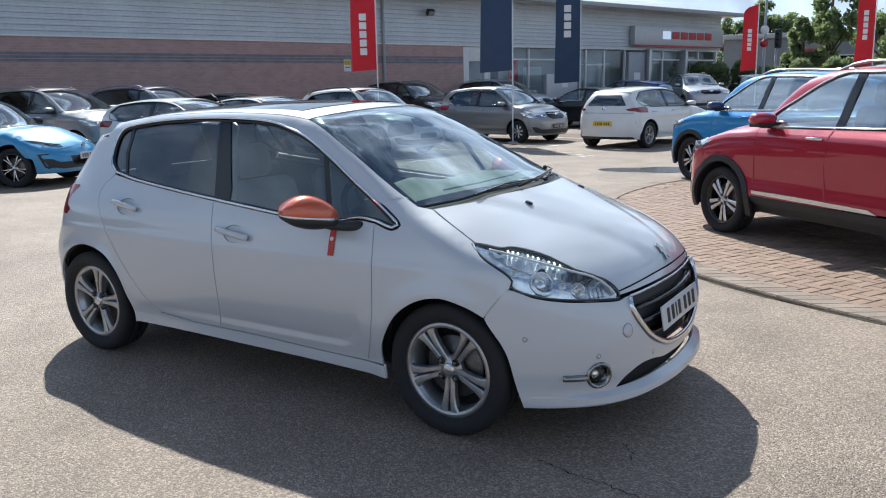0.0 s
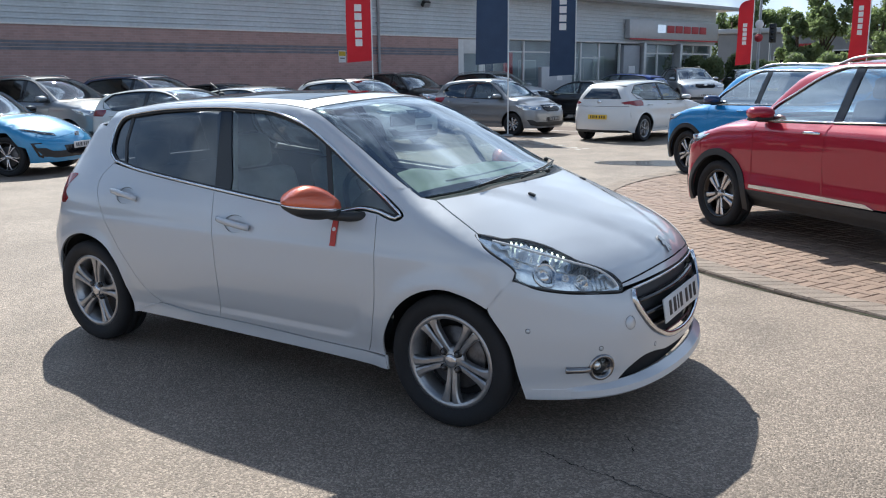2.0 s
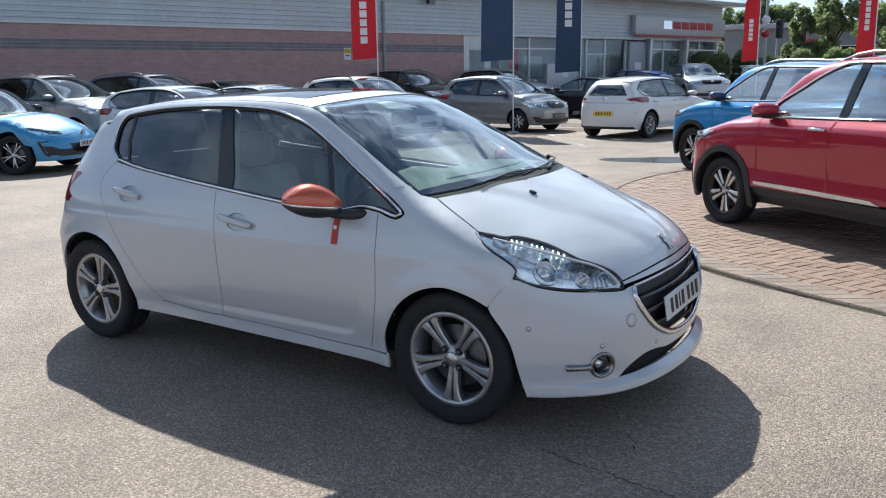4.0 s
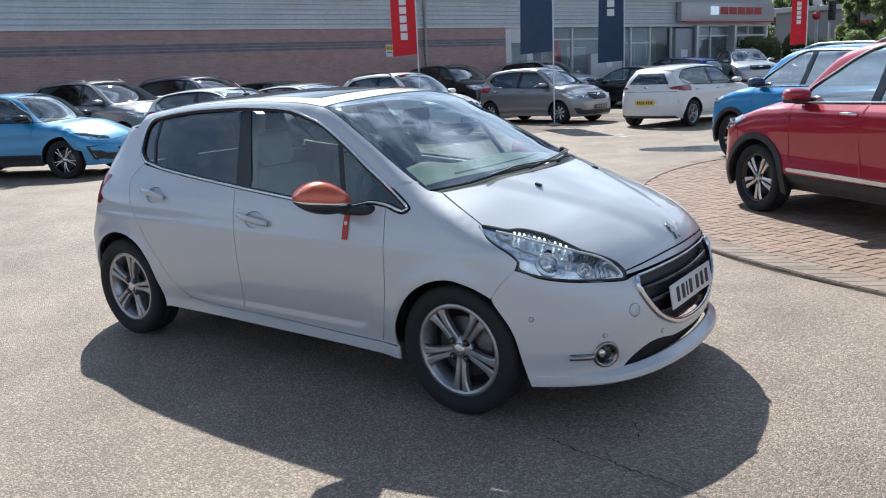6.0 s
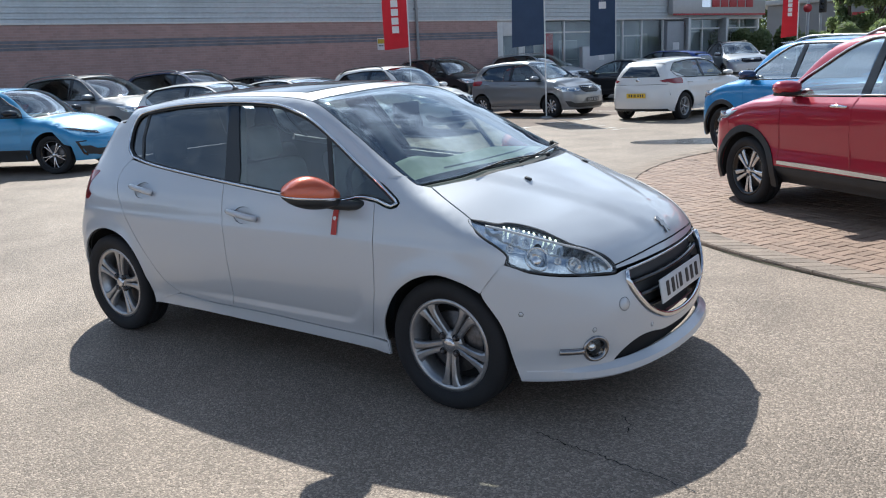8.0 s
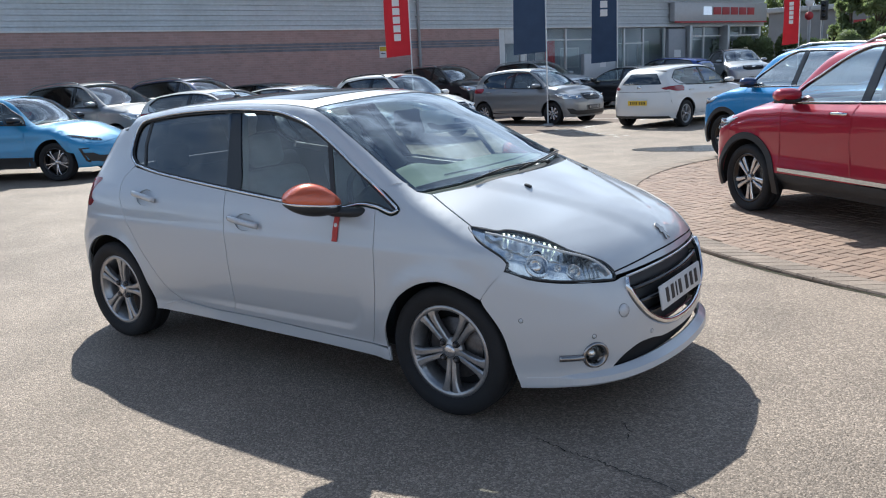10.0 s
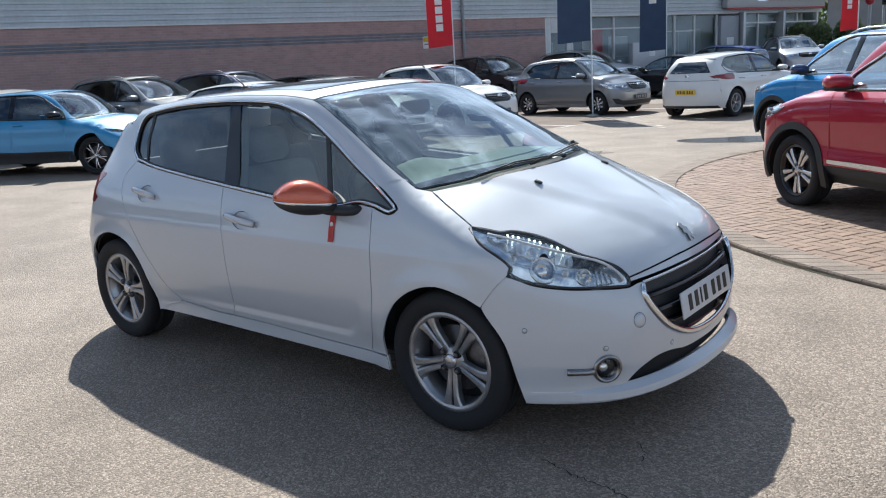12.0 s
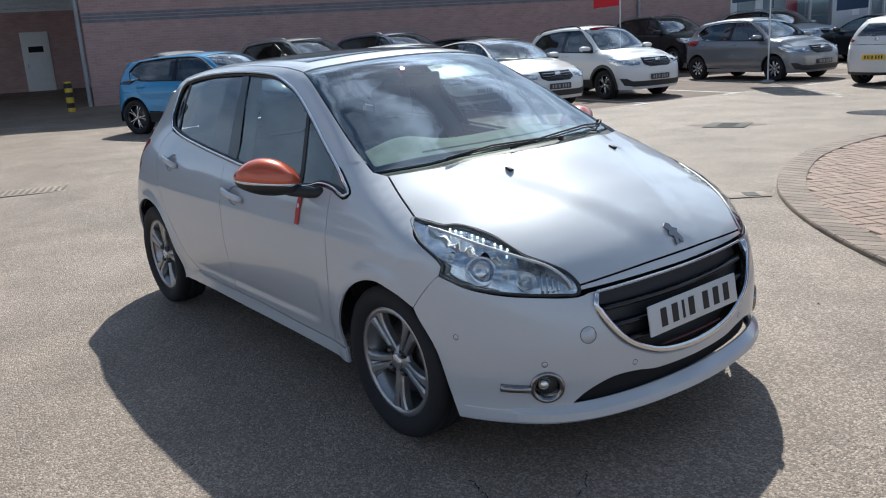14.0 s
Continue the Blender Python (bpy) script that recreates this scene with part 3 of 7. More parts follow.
def kerb_stone(a, b, c, d, h=0.038):
    """A stone between outer points a, b and inner points c, d."""
    q = [Vector((*p, 0)) for p in (a, b, d, c)]
    mid = sum(q, Vector()) / 4
    top = [mid + (p - mid) * 0.965 for p in q]
    v = [p + Vector((0, 0, -0.05)) for p in top] + [p + Vector((0, 0, h - 0.012)) for p in top] + [mid + (p - mid) * 0.91 + Vector((0, 0, h)) for p in q]
    f = [(i + k * 4, (i + 1) % 4 + k * 4, (i + 1) % 4 + k * 4 + 4, i + k * 4 + 4) for k in (0, 1) for i in range(4)] + [(8, 9, 10, 11)]
    return mesh_of("kerb_stone", v, f)


def along(line, n):
    d = np.concatenate([[0], np.cumsum(np.linalg.norm(np.diff(line, axis=0), axis=1))])
    t = np.linspace(0, d[-1], n)
    return np.stack([np.interp(t, d, line[:, 0]), np.interp(t, d, line[:, 1])], 1)


ko, ki = along(KERB, 171), along(PAVE, 171)
for i in range(170):
    part("kerb_stone", kerb_stone(ko[i], ko[i + 1], ki[i], ki[i + 1]), KERBBLOCK, island)


for i in range(36):
    y = 0.0 + 0.31 * i
    part("kerb_stone", kerb_stone((7.5, y), (7.5, y + 0.31), (7.8, y), (7.8, y + 0.31)), KERBBLOCK, island)


def brick_mesh():
    v, f = [], []
    for z, e in ((0.0, 0.0475), (0.020, 0.0475), (0.026, 0.0430)):
        dx = e + 0.05
        v += [(-dx, -e, z), (dx, -e, z), (dx, e, z), (-dx, e, z)]
    f = [(i + k * 4, (i + 1) % 4 + k * 4, (i + 1) % 4 + k * 4 + 4, i + k * 4 + 4) for k in (0, 1) for i in range(4)] + [(8, 9, 10, 11)]
    return v, f


bv, bf = brick_mesh()
one = mesh_of("brick", bv, bf)
one.materials.append(BRICKPAVE)
lay = radians(-28)
ca, sa = math.cos(lay), math.sin(lay)
ring_of = chain(PAVE, [(7.5, 11.1)])
spots = []
for i in range(-90, 110):
    for j in range(-70, 130):
        d = (i - j) % 4
        if d not in (0, 3):
            continue
        u, w, t = ((i + 1) * 0.1, (j + 0.5) * 0.1, 0) if d == 0 else ((i + 0.5) * 0.1, (j + 1) * 0.1, 90)
        spots.append((ca * u - sa * w + 1.0, sa * u + ca * w + 6.0, t))
spots = np.array(spots)
spots = spots[inside(spots[:, :2], shrink(ring_of, -0.05)) & (spots[:, 0] < 7.4)]
close = np.hypot(spots[:, 0] - 1.3, (spots[:, 1] - 3.5) * 1.0)
order = np.argsort(close)
BRICKS = [tuple(spots[k]) for k in order]
lv, lf = [], []
jit = random.Random(5)
for x, y, t in BRICKS[300:]:
    m = Matrix.Translation((x, y, 0.004 + jit.uniform(-0.002, 0.002))) @ pose(0, 0, 0, jit.uniform(-0.8, 0.8), jit.uniform(-0.5, 0.5), math.degrees(lay) + t)
    s = len(lv)
    lv += [m @ Vector(p) for p in bv]
    lf += [tuple(k + s for k in q) for q in bf]
tagged(part("brick_field", mesh_of("brick_field", lv, lf), BRICKPAVE, island), kind="stuff")
# ---- showroom ----
def brick_wall_material():
    m = material("wall_brick", (0.20, 0.085, 0.065), 0.85, vary=0.12, scale=2.0, grain=0.3, grain_scale=60)
    n, l = m.node_tree.nodes, m.node_tree.links
    tc, mp, br = n.new("ShaderNodeTexCoord"), n.new("ShaderNodeMapping"), n.new("ShaderNodeTexBrick")
    mp.inputs["Rotation"].default_value = (radians(90), 0, 0)
    br.inputs["Color1"].default_value, br.inputs["Color2"].default_value, br.inputs["Mortar"].default_value = (0.44, 0.31, 0.29, 1), (0.37, 0.265, 0.25, 1), (0.44, 0.36, 0.34, 1)
    br.inputs["Scale"].default_value, br.inputs["Brick Width"].default_value, br.inputs["Row Height"].default_value, br.inputs["Mortar Size"].default_value = 1.0, 0.225, 0.075, 0.006
    l.new(tc.outputs["Object"], mp.inputs["Vector"]), l.new(mp.outputs["Vector"], br.inputs["Vector"])
    mix = n.new("ShaderNodeMix")
    mix.data_type, mix.blend_type = "RGBA", "MULTIPLY"
    mix.inputs["Factor"].default_value = 0.6
    base = n["Principled BSDF"].inputs["Base Color"]
    hs = n.new("ShaderNodeHueSaturation")
    hs.inputs["Value"].default_value, hs.inputs["Saturation"].default_value = 5.2, 0.2
    l.new(base.links[0].from_socket, hs.inputs["Color"])
    l.new(br.outputs["Color"], mix.inputs["A"]), l.new(hs.outputs["Color"], mix.inputs["B"]), l.new(mix.outputs["Result"], base)
    return m


WALLBRICK = brick_wall_material()
CLAD = material("grey_cladding", (0.54, 0.585, 0.62), 0.5, 0.2, vary=0.08, scale=0.8, grain_scale=8)
ROOFMETAL = material("roof_sheet", (0.40, 0.42, 0.44), 0.45, 0.4, vary=0.1, scale=0.7)
FRAME = material("white_frame", (0.70, 0.70, 0.69), 0.4, vary=0.05)
STEEL = material("brushed_steel", (0.5, 0.5, 0.5), 0.35, 0.7, vary=0.08)
PLASTER = material("pale_plaster", (0.80, 0.79, 0.76), 0.85, vary=0.06, scale=1.5)
# mid grey carries the shade of the showroom interior in its colour
INNERWALL = material("showroom_shaded_wall", (0.36, 0.38, 0.41), 0.8, vary=0.15, scale=0.9)
TILE = material("showroom_tile", (0.55, 0.55, 0.53), 0.35, vary=0.08)
SHOPGLASS = glass("shop_glass", (0.92, 0.95, 0.95), 1.5)
SIGNGREY = material("sign_grey", (0.30, 0.31, 0.33), 0.4, 0.3, vary=0.04)
SIGNPALE = material("sign_pale_grey", (0.45, 0.46, 0.48), 0.4, 0.3, vary=0.04)
SIGNRED = material("sign_red", (0.40, 0.035, 0.045), 0.45, vary=0.05)
FLAGRED = material("flag_red", (0.50, 0.035, 0.05), 0.75, vary=0.10, scale=3, grain=0.15, grain_scale=300)
FLAGNAVY = material("flag_navy", (0.055, 0.09, 0.16), 0.75, vary=0.12, scale=3, grain=0.15, grain_scale=300)
let_through(FLAGRED, 0.35, (0.62, 0.05, 0.09))
let_through(FLAGNAVY, 0.3, (0.05, 0.09, 0.18))
FLAGWHITE = material("flag_print_white", (0.75, 0.74, 0.74), 0.8, vary=0.03)
PIPE = material("grey_pipe", (0.33, 0.34, 0.35), 0.5, vary=0.08)
YELLOW = material("safety_yellow", (0.60, 0.42, 0.03), 0.6, vary=0.15, scale=12)
LINE = material("worn_line_paint", (0.60, 0.58, 0.54), 0.8, vary=0.2, scale=14, grain=0.3, tint=(0.40, 0.37, 0.33))

L0, L1, BR, R1 = -14.0, -45.0, 8.2, 27.0        # corner of the recess, its end, end of the brick, end of the showroom
CLAD_Z, EAVE_Z, SET = 3.2, 5.02, 7.4


def setting(name, src, mat, label, category, at=FRONT):
    ob = part(name, src, mat)
    ob.matrix_world = at
    return tagged(ob, label, category, kind="structure")


def clad_sheet(x0, x1, z0, z1, y=0.0, pitch=0.16):
    """Sheeting with horizontal ribs."""
    prof, z = [], z0
    while z < z1:
        prof += [(0.0, z), (0.0, z + pitch * 0.62), (-0.040, z + pitch * 0.68), (-0.040, z + pitch * 0.94)]
        z += pitch
    prof.append((0.0, z))
    v = [(x, y + a, b) for x in (x0, x1) for a, b in prof] + [(x, y + 0.14, b) for x in (x0, x1) for b in (z0, z)]
    n = len(prof)
    f = [(k, k + n, k + n + 1, k + 1) for k in range(n - 1)] + [(2 * n, 2 * n + 2, n, 0), (2 * n, 2 * n + 1, 2 * n + 3, 2 * n + 2)]
    return mesh_of("cladding", v, f)


def slab(x0, x1, y0, y1, z0, z1, bevel=0.0, bm=None):
    return box((x1 - x0, y1 - y0, z1 - z0), ((x0 + x1) / 2, (y0 + y1) / 2, (z0 + z1) / 2), bevel, bm=bm)


setting("wall_front", slab(L0, BR, 0, 0.3, -0.3, CLAD_Z), WALLBRICK, "dark red brick lower wall of the showroom", "wall")
BLUEBRICK = material("blue_brick", (0.20, 0.205, 0.235), 0.7, vary=0.2, scale=3.0, grain=0.2, grain_scale=40)
for z in (2.46, 2.555, 2.65):
    setting("brick_band", slab(L0 + 0.01, BR - 0.01, -0.006, -0.002, z, z + 0.075), BLUEBRICK, "course of blue-grey bricks in the red wall", "brick course")
setting("wall_return", slab(L0, L0 + 0.3, 0.3, SET + 0.3, -0.3, CLAD_Z), WALLBRICK, "brick return wall beside the service doors", "wall")
setting("wall_recess", slab(L1, L0, SET, SET + 0.3, -0.3, CLAD_Z), WALLBRICK, "shaded brick wall of the recess", "wall")
setting("cladding_front", clad_sheet(L0, R1 + 0.3, CLAD_Z, EAVE_Z), CLAD, "grey ribbed metal wall cladding", "cladding")
setting("cladding_return", slab(L0, L0 + 0.2, 0.14, SET, CLAD_Z, EAVE_Z + 0.4), CLAD, "grey metal cladding of the return wall", "cladding")
setting("cladding_recess", clad_sheet(L1, L0, CLAD_Z, EAVE_Z + 1.0, SET), CLAD, "grey ribbed metal cladding over the recess", "cladding")
setting("trim_drip", slab(L0, R1 + 0.3, -0.05, 0.02, CLAD_Z - 0.05, CLAD_Z - 0.004), FRAME, "pale drip trim under the cladding", "trim")
setting("wall_end", slab(R1 + 0.02, R1 + 0.3, 0.16, 22, -0.3, EAVE_Z), CLAD, "end wall of the showroom", "wall")
setting("wall_rear", slab(L1, R1 + 0.3, 22, 22.3, -0.3, EAVE_Z + 2), CLAD, "plain rear wall of the showroom", "wall")
setting("floor", slab(BR, R1, 0.05, 14, 0.05, 0.42), TILE, "grey showroom floor", "floor")
setting("wall_inside", slab(BR, R1, 0.80, 0.95, 0.42, 3.3), INNERWALL, "inner wall of the showroom, greyed for the shaded interior", "wall")
setting("wall_divide", slab(BR - 0.25, BR - 0.004, 0.3, 9, -0.3, CLAD_Z), PLASTER, "pale partition wall", "wall")
setting("ceiling", slab(BR, R1, 0.16, 0.80, CLAD_Z + 0.02, CLAD_Z + 0.2), PLASTER, "white showroom ceiling", "ceiling")
# roof: eaves gutter, shallow sheet roof and soffit
RX0, RX1, OV = L1, 28.0, 1.1
rv = [(RX0, -OV, EAVE_Z + 0.10), (RX1, -OV, EAVE_Z + 0.10), (RX1 - 0.6, 8, EAVE_Z + 1.75), (RX0, 8, EAVE_Z + 1.75), (RX1 - 0.6, 22.6, EAVE_Z + 1.75), (RX0, 22.6, EAVE_Z + 1.75)]
roof_me = mesh_of("roof", rv + [(a, b, c - 0.12) for a, b, c in rv], [(0, 1, 2, 3), (3, 2, 4, 5), (6, 9, 8, 7), (9, 11, 10, 8), (0, 6, 7, 1), (1, 7, 8, 2), (2, 8, 10, 4)])
setting("roof", roof_me, ROOFMETAL, "pale grey sheet metal roof", "roof")
setting("soffit", slab(RX0, RX1 - 0.1, -OV + 0.1, 0.2, EAVE_Z - 0.06, EAVE_Z - 0.01), FRAME, "pale soffit under the eaves", "soffit")
setting("gutter", slab(RX0, RX1, -OV - 0.12, -OV, EAVE_Z - 0.10, EAVE_Z + 0.10, 0.03), PIPE, "grey eaves gutter", "gutter")
# glazing
glaze = thing("window_1", "tall glazed showroom front with pale metal frames", "window", FRONT, kind="structure")
bays = [BR + 0.06, 9.7, 12.1, 14.7, 15.95, 17.3, 18.9]
for a, b in zip(bays, bays[1:]):
    p = part("pane", slab(a + 0.03, b - 0.03, 0.10, 0.112, 0.46, 3.10), SHOPGLASS, glaze)
    p.visible_shadow = False
for a in bays:
    part("mullion", slab(a - 0.04, a + 0.04, 0.04, 0.16, 0.40, 3.13, 0.008), FRAME, glaze)
part("window_sill", slab(BR + 0.1, 18.85, 0.0, 0.16, 0.28, 0.398, 0.01), FRAME, glaze)
part("window_head", slab(BR + 0.1, R1, 0.0, 0.158, 3.133, 3.19, 0.006), FRAME, glaze)
part("transom", slab(16.0, 17.25, 0.05, 0.15, 2.40, 2.46, 0.006), FRAME, glaze)
entrance = thing("door_1", "glazed showroom entrance between steel columns", "door", FRONT, kind="structure")
for a in (20.45, 23.6):
    part("column", slab(a - 0.10, a + 0.10, -0.35, 0.16, -0.2, 3.19, 0.02), STEEL, entrance)
for a, b in ((20.58, 22.05), (22.05, 23.46), (23.75, 25.3), (25.3, R1 - 0.12)):
    p = part("pane", slab(a + 0.04, b - 0.04, 0.10, 0.112, 0.46, 3.10), SHOPGLASS, entrance)
    p.visible_shadow = False
    part("door_frame", slab(a - 0.035, a + 0.035, 0.05, 0.16, 0.40, 3.13, 0.006), FRAME, entrance)
part("door_frame", slab(20.6, R1, 0.05, 0.16, 2.66, 2.73, 0.006), FRAME, entrance)
part("post", slab(R1 - 0.12, R1 + 0.02, -0.02, 0.2, -0.2, 3.19, 0.01), FRAME, entrance)
totem = thing("entrance_panel", "grey metal entrance panel with a pale emblem", "panel", FRONT @ Matrix.Translation((19.6, -0.1, 0)))
part("board", slab(-0.66, 0.66, -0.06, 0.14, -0.2, 3.05, 0.02), SIGNGREY, totem)
part("emblem", slab(-0.25, 0.25, -0.075, -0.062, 1.62, 2.06), FLAGWHITE, totem)
part("caption_bar", slab(-0.30, 0.30, -0.075, -0.062, 1.38, 1.46), FLAGWHITE, totem)
fascia = thing("fascia_sign", "grey fascia sign with red letter bars and a red stripe", "sign", FRONT @ Matrix.Translation((0, -0.06, 0)))
part("board", slab(19.1, 27.0, -0.30, 0.0, 3.38, 4.28, 0.02), SIGNPALE, fascia)
part("stripe", slab(19.1, 27.0, -0.312, -0.302, 3.31, 3.385), SIGNRED, fascia)
part("emblem", slab(21.35, 22.05, -0.32, -0.304, 3.68, 4.08), CHROME, fascia)
x = 22.2
for w in (0.74, 0.74, 0.74, 0.74, 0.74):
    part("letter_bar", slab(x, x + w - 0.12, -0.325, -0.304, 3.70, 4.06, 0.005), SIGNRED, fascia)
    x += w
wall_sign = thing("low_sign_wall", "low grey sign wall with a pale emblem before the showroom", "sign", FRONT @ Matrix.Translation((13.1, -0.9, 0)))
part("board", slab(-1.0, 1.0, -0.10, 0.10, 0.0, 2.0, 0.015), SIGNPALE, wall_sign)
part("emblem", slab(-0.02, 0.34, -0.115, -0.102, 1.42, 1.80), FLAGWHITE, wall_sign)
part("panel", slab(BR + 0.08, BR + 0.34, 0.05, 0.15, 0.405, 3.128, 0.006), FRAME, glaze)
part("panel", slab(9.40, 9.655, 0.05, 0.15, 0.405, 3.128, 0.006), FRAME, glaze)
part("panel", slab(BR + 0.345, 9.395, 0.05, 0.15, 2.55, 3.128, 0.006), FRAME, glaze)
part("panel", slab(BR + 0.345, 9.395, 0.05, 0.15, 0.405, 1.15, 0.006), FRAME, glaze)
part("transom", slab(9.75, 14.65, 0.05, 0.15, 2.62, 2.68, 0.006), FRAME, glaze)
poster = thing("poster_stand", "tall red poster stand inside the showroom glass", "poster", FRONT @ Matrix.Translation((11.55, 0.48, 0.42)))
part("board", slab(-0.28, 0.28, -0.02, 0.02, 0.06, 2.25, 0.01), SIGNRED, poster)
part("foot", slab(-0.25, 0.25, -0.18, 0.18, 0.0, 0.058, 0.01), STEEL, poster)
# posters and doors on the pale inner wall, seen through the glass
rp = random.Random(12)
for a, z, w, h, mat, label in ((9.0, 1.55, 0.5, 0.6, SIGNGREY, "grey notice board on the pale showroom wall"), (10.5, 1.35, 0.9, 1.2, FLAGNAVY, "dark framed screen on the pale showroom wall"), (13.1, 1.5, 1.1, 0.8, SIGNPALE, "pale grey poster on the showroom wall"),
                               (16.6, 0.45, 0.9, 2.0, SIGNGREY, "grey inner door in the showroom wall"), (18.2, 1.5, 0.8, 1.0, SIGNPALE, "pale grey poster on the showroom wall"), (22.3, 0.45, 1.3, 2.1, SIGNGREY, "grey inner door in the showroom wall"), (25.2, 1.4, 1.0, 1.0, FLAGWHITE, "white poster on the showroom wall")):
    d = thing("wall_poster", label, "poster", FRONT @ Matrix.Translation((a, 0.778, z)), "posters and doors on the showroom wall")
    part("sheet", slab(-w / 2, w / 2, -0.012, 0.02, 0.0, h, 0.004), mat, d)
    part("border", slab(-w / 2 - 0.03, w / 2 + 0.03, 0.0, 0.018, -0.03, h + 0.03, 0.004), FRAME, d)
# rainwater pipes, notice, door, bollard
for s_, y_ in ((4.14, -0.08), (L0 - 0.1, -0.02)):
    pipe = thing("drainpipe", "grey rainwater pipe clipped to the brick wall", "pipe", FRONT @ Matrix.Translation((s_, y_, 0)))
    part("pipe", lathe([(0.055, 0.1), (0.055, EAVE_Z)], 12, "Z"), PIPE, pipe)
    for z in (0.9, 2.2, 3.6):
        part("clip", box((0.16, 0.12, 0.05), (0, 0.02, z), 0.008), PIPE, pipe)
flood = thing("floodlight", "small dark floodlight on a bracket on the cladding", "light", FRONT @ Matrix.Translation((6.27, -0.045, 4.36)))
part("bracket", slab(-0.03, 0.03, -0.20, 0.0, 0.10, 0.14, 0.006), PIPE, flood)
part("housing", box((0.34, 0.16, 0.24), (0, -0.24, 0.0), 0.03, pose(0, 0, 0, 35, 0, 0)), PLASTIC, flood)
part("lamp_glass", box((0.28, 0.01, 0.18), (0, -0.305, -0.055), 0.004, pose(0, 0, 0, 35, 0, 0)), STEEL, flood)
notice = thing("wall_notice", "small pale notice with a yellow band on brick", "sign", FRONT @ Matrix.Translation((2.52, -0.012, 2.37)))
part("board", box((0.30, 0.018, 0.42), (0, 0, 0), 0.004), FLAGWHITE, notice)
part("band", box((0.28, 0.004, 0.16), (0, -0.012, 0.10)), YELLOW, notice)
part("text_bar", box((0.2, 0.004, 0.03), (0, -0.012, -0.06)), INK, notice)
sdoor = thing("door_2", "pale grey steel service door with a vision slot", "door", FRONT @ Matrix.Translation((-15.75, SET - 0.03, 0.47)), kind="structure")
part("leaf", slab(-0.45, 0.45, -0.03, 0.02, 0.0, 2.05, 0.006), FRAME, sdoor)
part("vision_slot", slab(-0.24, 0.24, -0.036, -0.032, 1.36, 1.56), DARK, sdoor)
part("handle", slab(-0.34, -0.30, -0.07, -0.034, 0.85, 0.97, 0.006), STEEL, sdoor)
bollard = thing("bollard", "black and yellow banded steel bollard by the wall corner", "bollard", Matrix.Translation((-20.3, 3.5, rise(-20.3, 3.5) - 0.02)))
part("post", lathe([(0.0, 0.82), (0.08, 0.81), (0.10, 0.78), (0.10, 0.0)], 20, "Z"), YELLOW, bollard)
for z in (0.12, 0.40, 0.64):
    part("band", lathe([(0.102, z), (0.102, z + 0.13)], 20, "Z"), INK, bollard)

# the bays are laid in darker asphalt than the lane
BAYASPHALT = material("bay_asphalt", (0.185, 0.145, 0.118), 0.85, vary=0.22, scale=1.1, grain=0.5, grain_scale=60, tint=(0.135, 0.107, 0.09), spec=0.2)
nu, nw = 14, 40
bv_, bays_y = [], np.linspace(5.6, 20.6, nw)
for y in bays_y:
    for u in np.linspace(0, 1, nu):
        x = -7.05 + (y - 10.9) * 0.16 - u * (6.4 + 0.10 * (12 - y))
        bv_.append((x, y + u * 0.9, rise(x, y + u * 0.9) + 0.003))
bays_me = mesh_of("bays", bv_, [(j * nu + i, (j + 1) * nu + i, (j + 1) * nu + i + 1, j * nu + i + 1)[::-1] for j in range(nw - 1) for i in range(nu - 1)], True)
tagged(part("parking_bays", bays_me, BAYASPHALT), "darker asphalt of the parking bays by the wall", "ground", kind="structure")


# painted bay lines, drains and covers, worn into the asphalt
def paint_line(a, b, w=0.10):
    a, b = Vector((*a, 0)), Vector((*b, 0))
    t = (b - a).normalized()
    n = Vector((-t.y, t.x, 0)) * w / 2
    q = [a - n, b - n, b + n, a + n]
    cut = 8
    v, f = [], []
    for i in range(cut + 1):
        for e in (-n, n):
            p = a.lerp(b, i / cut) + e
            v.append((p.x, p.y, rise(p.x, p.y) + 0.006))
    f = [(2 * i, 2 * i + 1, 2 * i + 3, 2 * i + 2) for i in range(cut)]
    f = [q[::-1] for q in f]
    ob = part("bay_line", mesh_of("bay_line", v, f), LINE)
    return tagged(ob, "worn white painted parking bay line", "road marking", kind="structure")


bay = Vector((0.985, -0.174))
for y in (5.9, 8.4, 10.95, 13.45, 16.0, 18.6):
    s = Vector((-6.9 + (y - 10.9) * 0.16, y))
    paint_line(s, s - bay * 4.6)
    paint_line(s - Vector((0.0, 0.45)), s + Vector((0.02, 0.1)))
# faded painted word on the lane: only its strokes are left
rw = random.Random(5)
for i in range(7):
    c = Vector((-6.7 + 0.42 * i, 14.9 - 0.28 * i))
    for j in range(2):
        paint_line(c + Vector((0.12 * j, 0.16 * j - 0.1)), c + Vector((0.12 * j + rw.uniform(0.10, 0.28), 0.16 * j + rw.uniform(-0.3, 0.1))), 0.07)
IRON = material("cast_iron", (0.11, 0.10, 0.09), 0.85, 0.0, vary=0.25, scale=20, grain=0.3)
PUDDLE = material("damp_asphalt", (0.06, 0.058, 0.056), 0.18, vary=0.25, scale=2.0, grain=0.2, grain_scale=40)
PATCH = material("fresh_patch", (0.17, 0.142, 0.115), 0.9, vary=0.2, scale=3, grain=0.4, grain_scale=70)


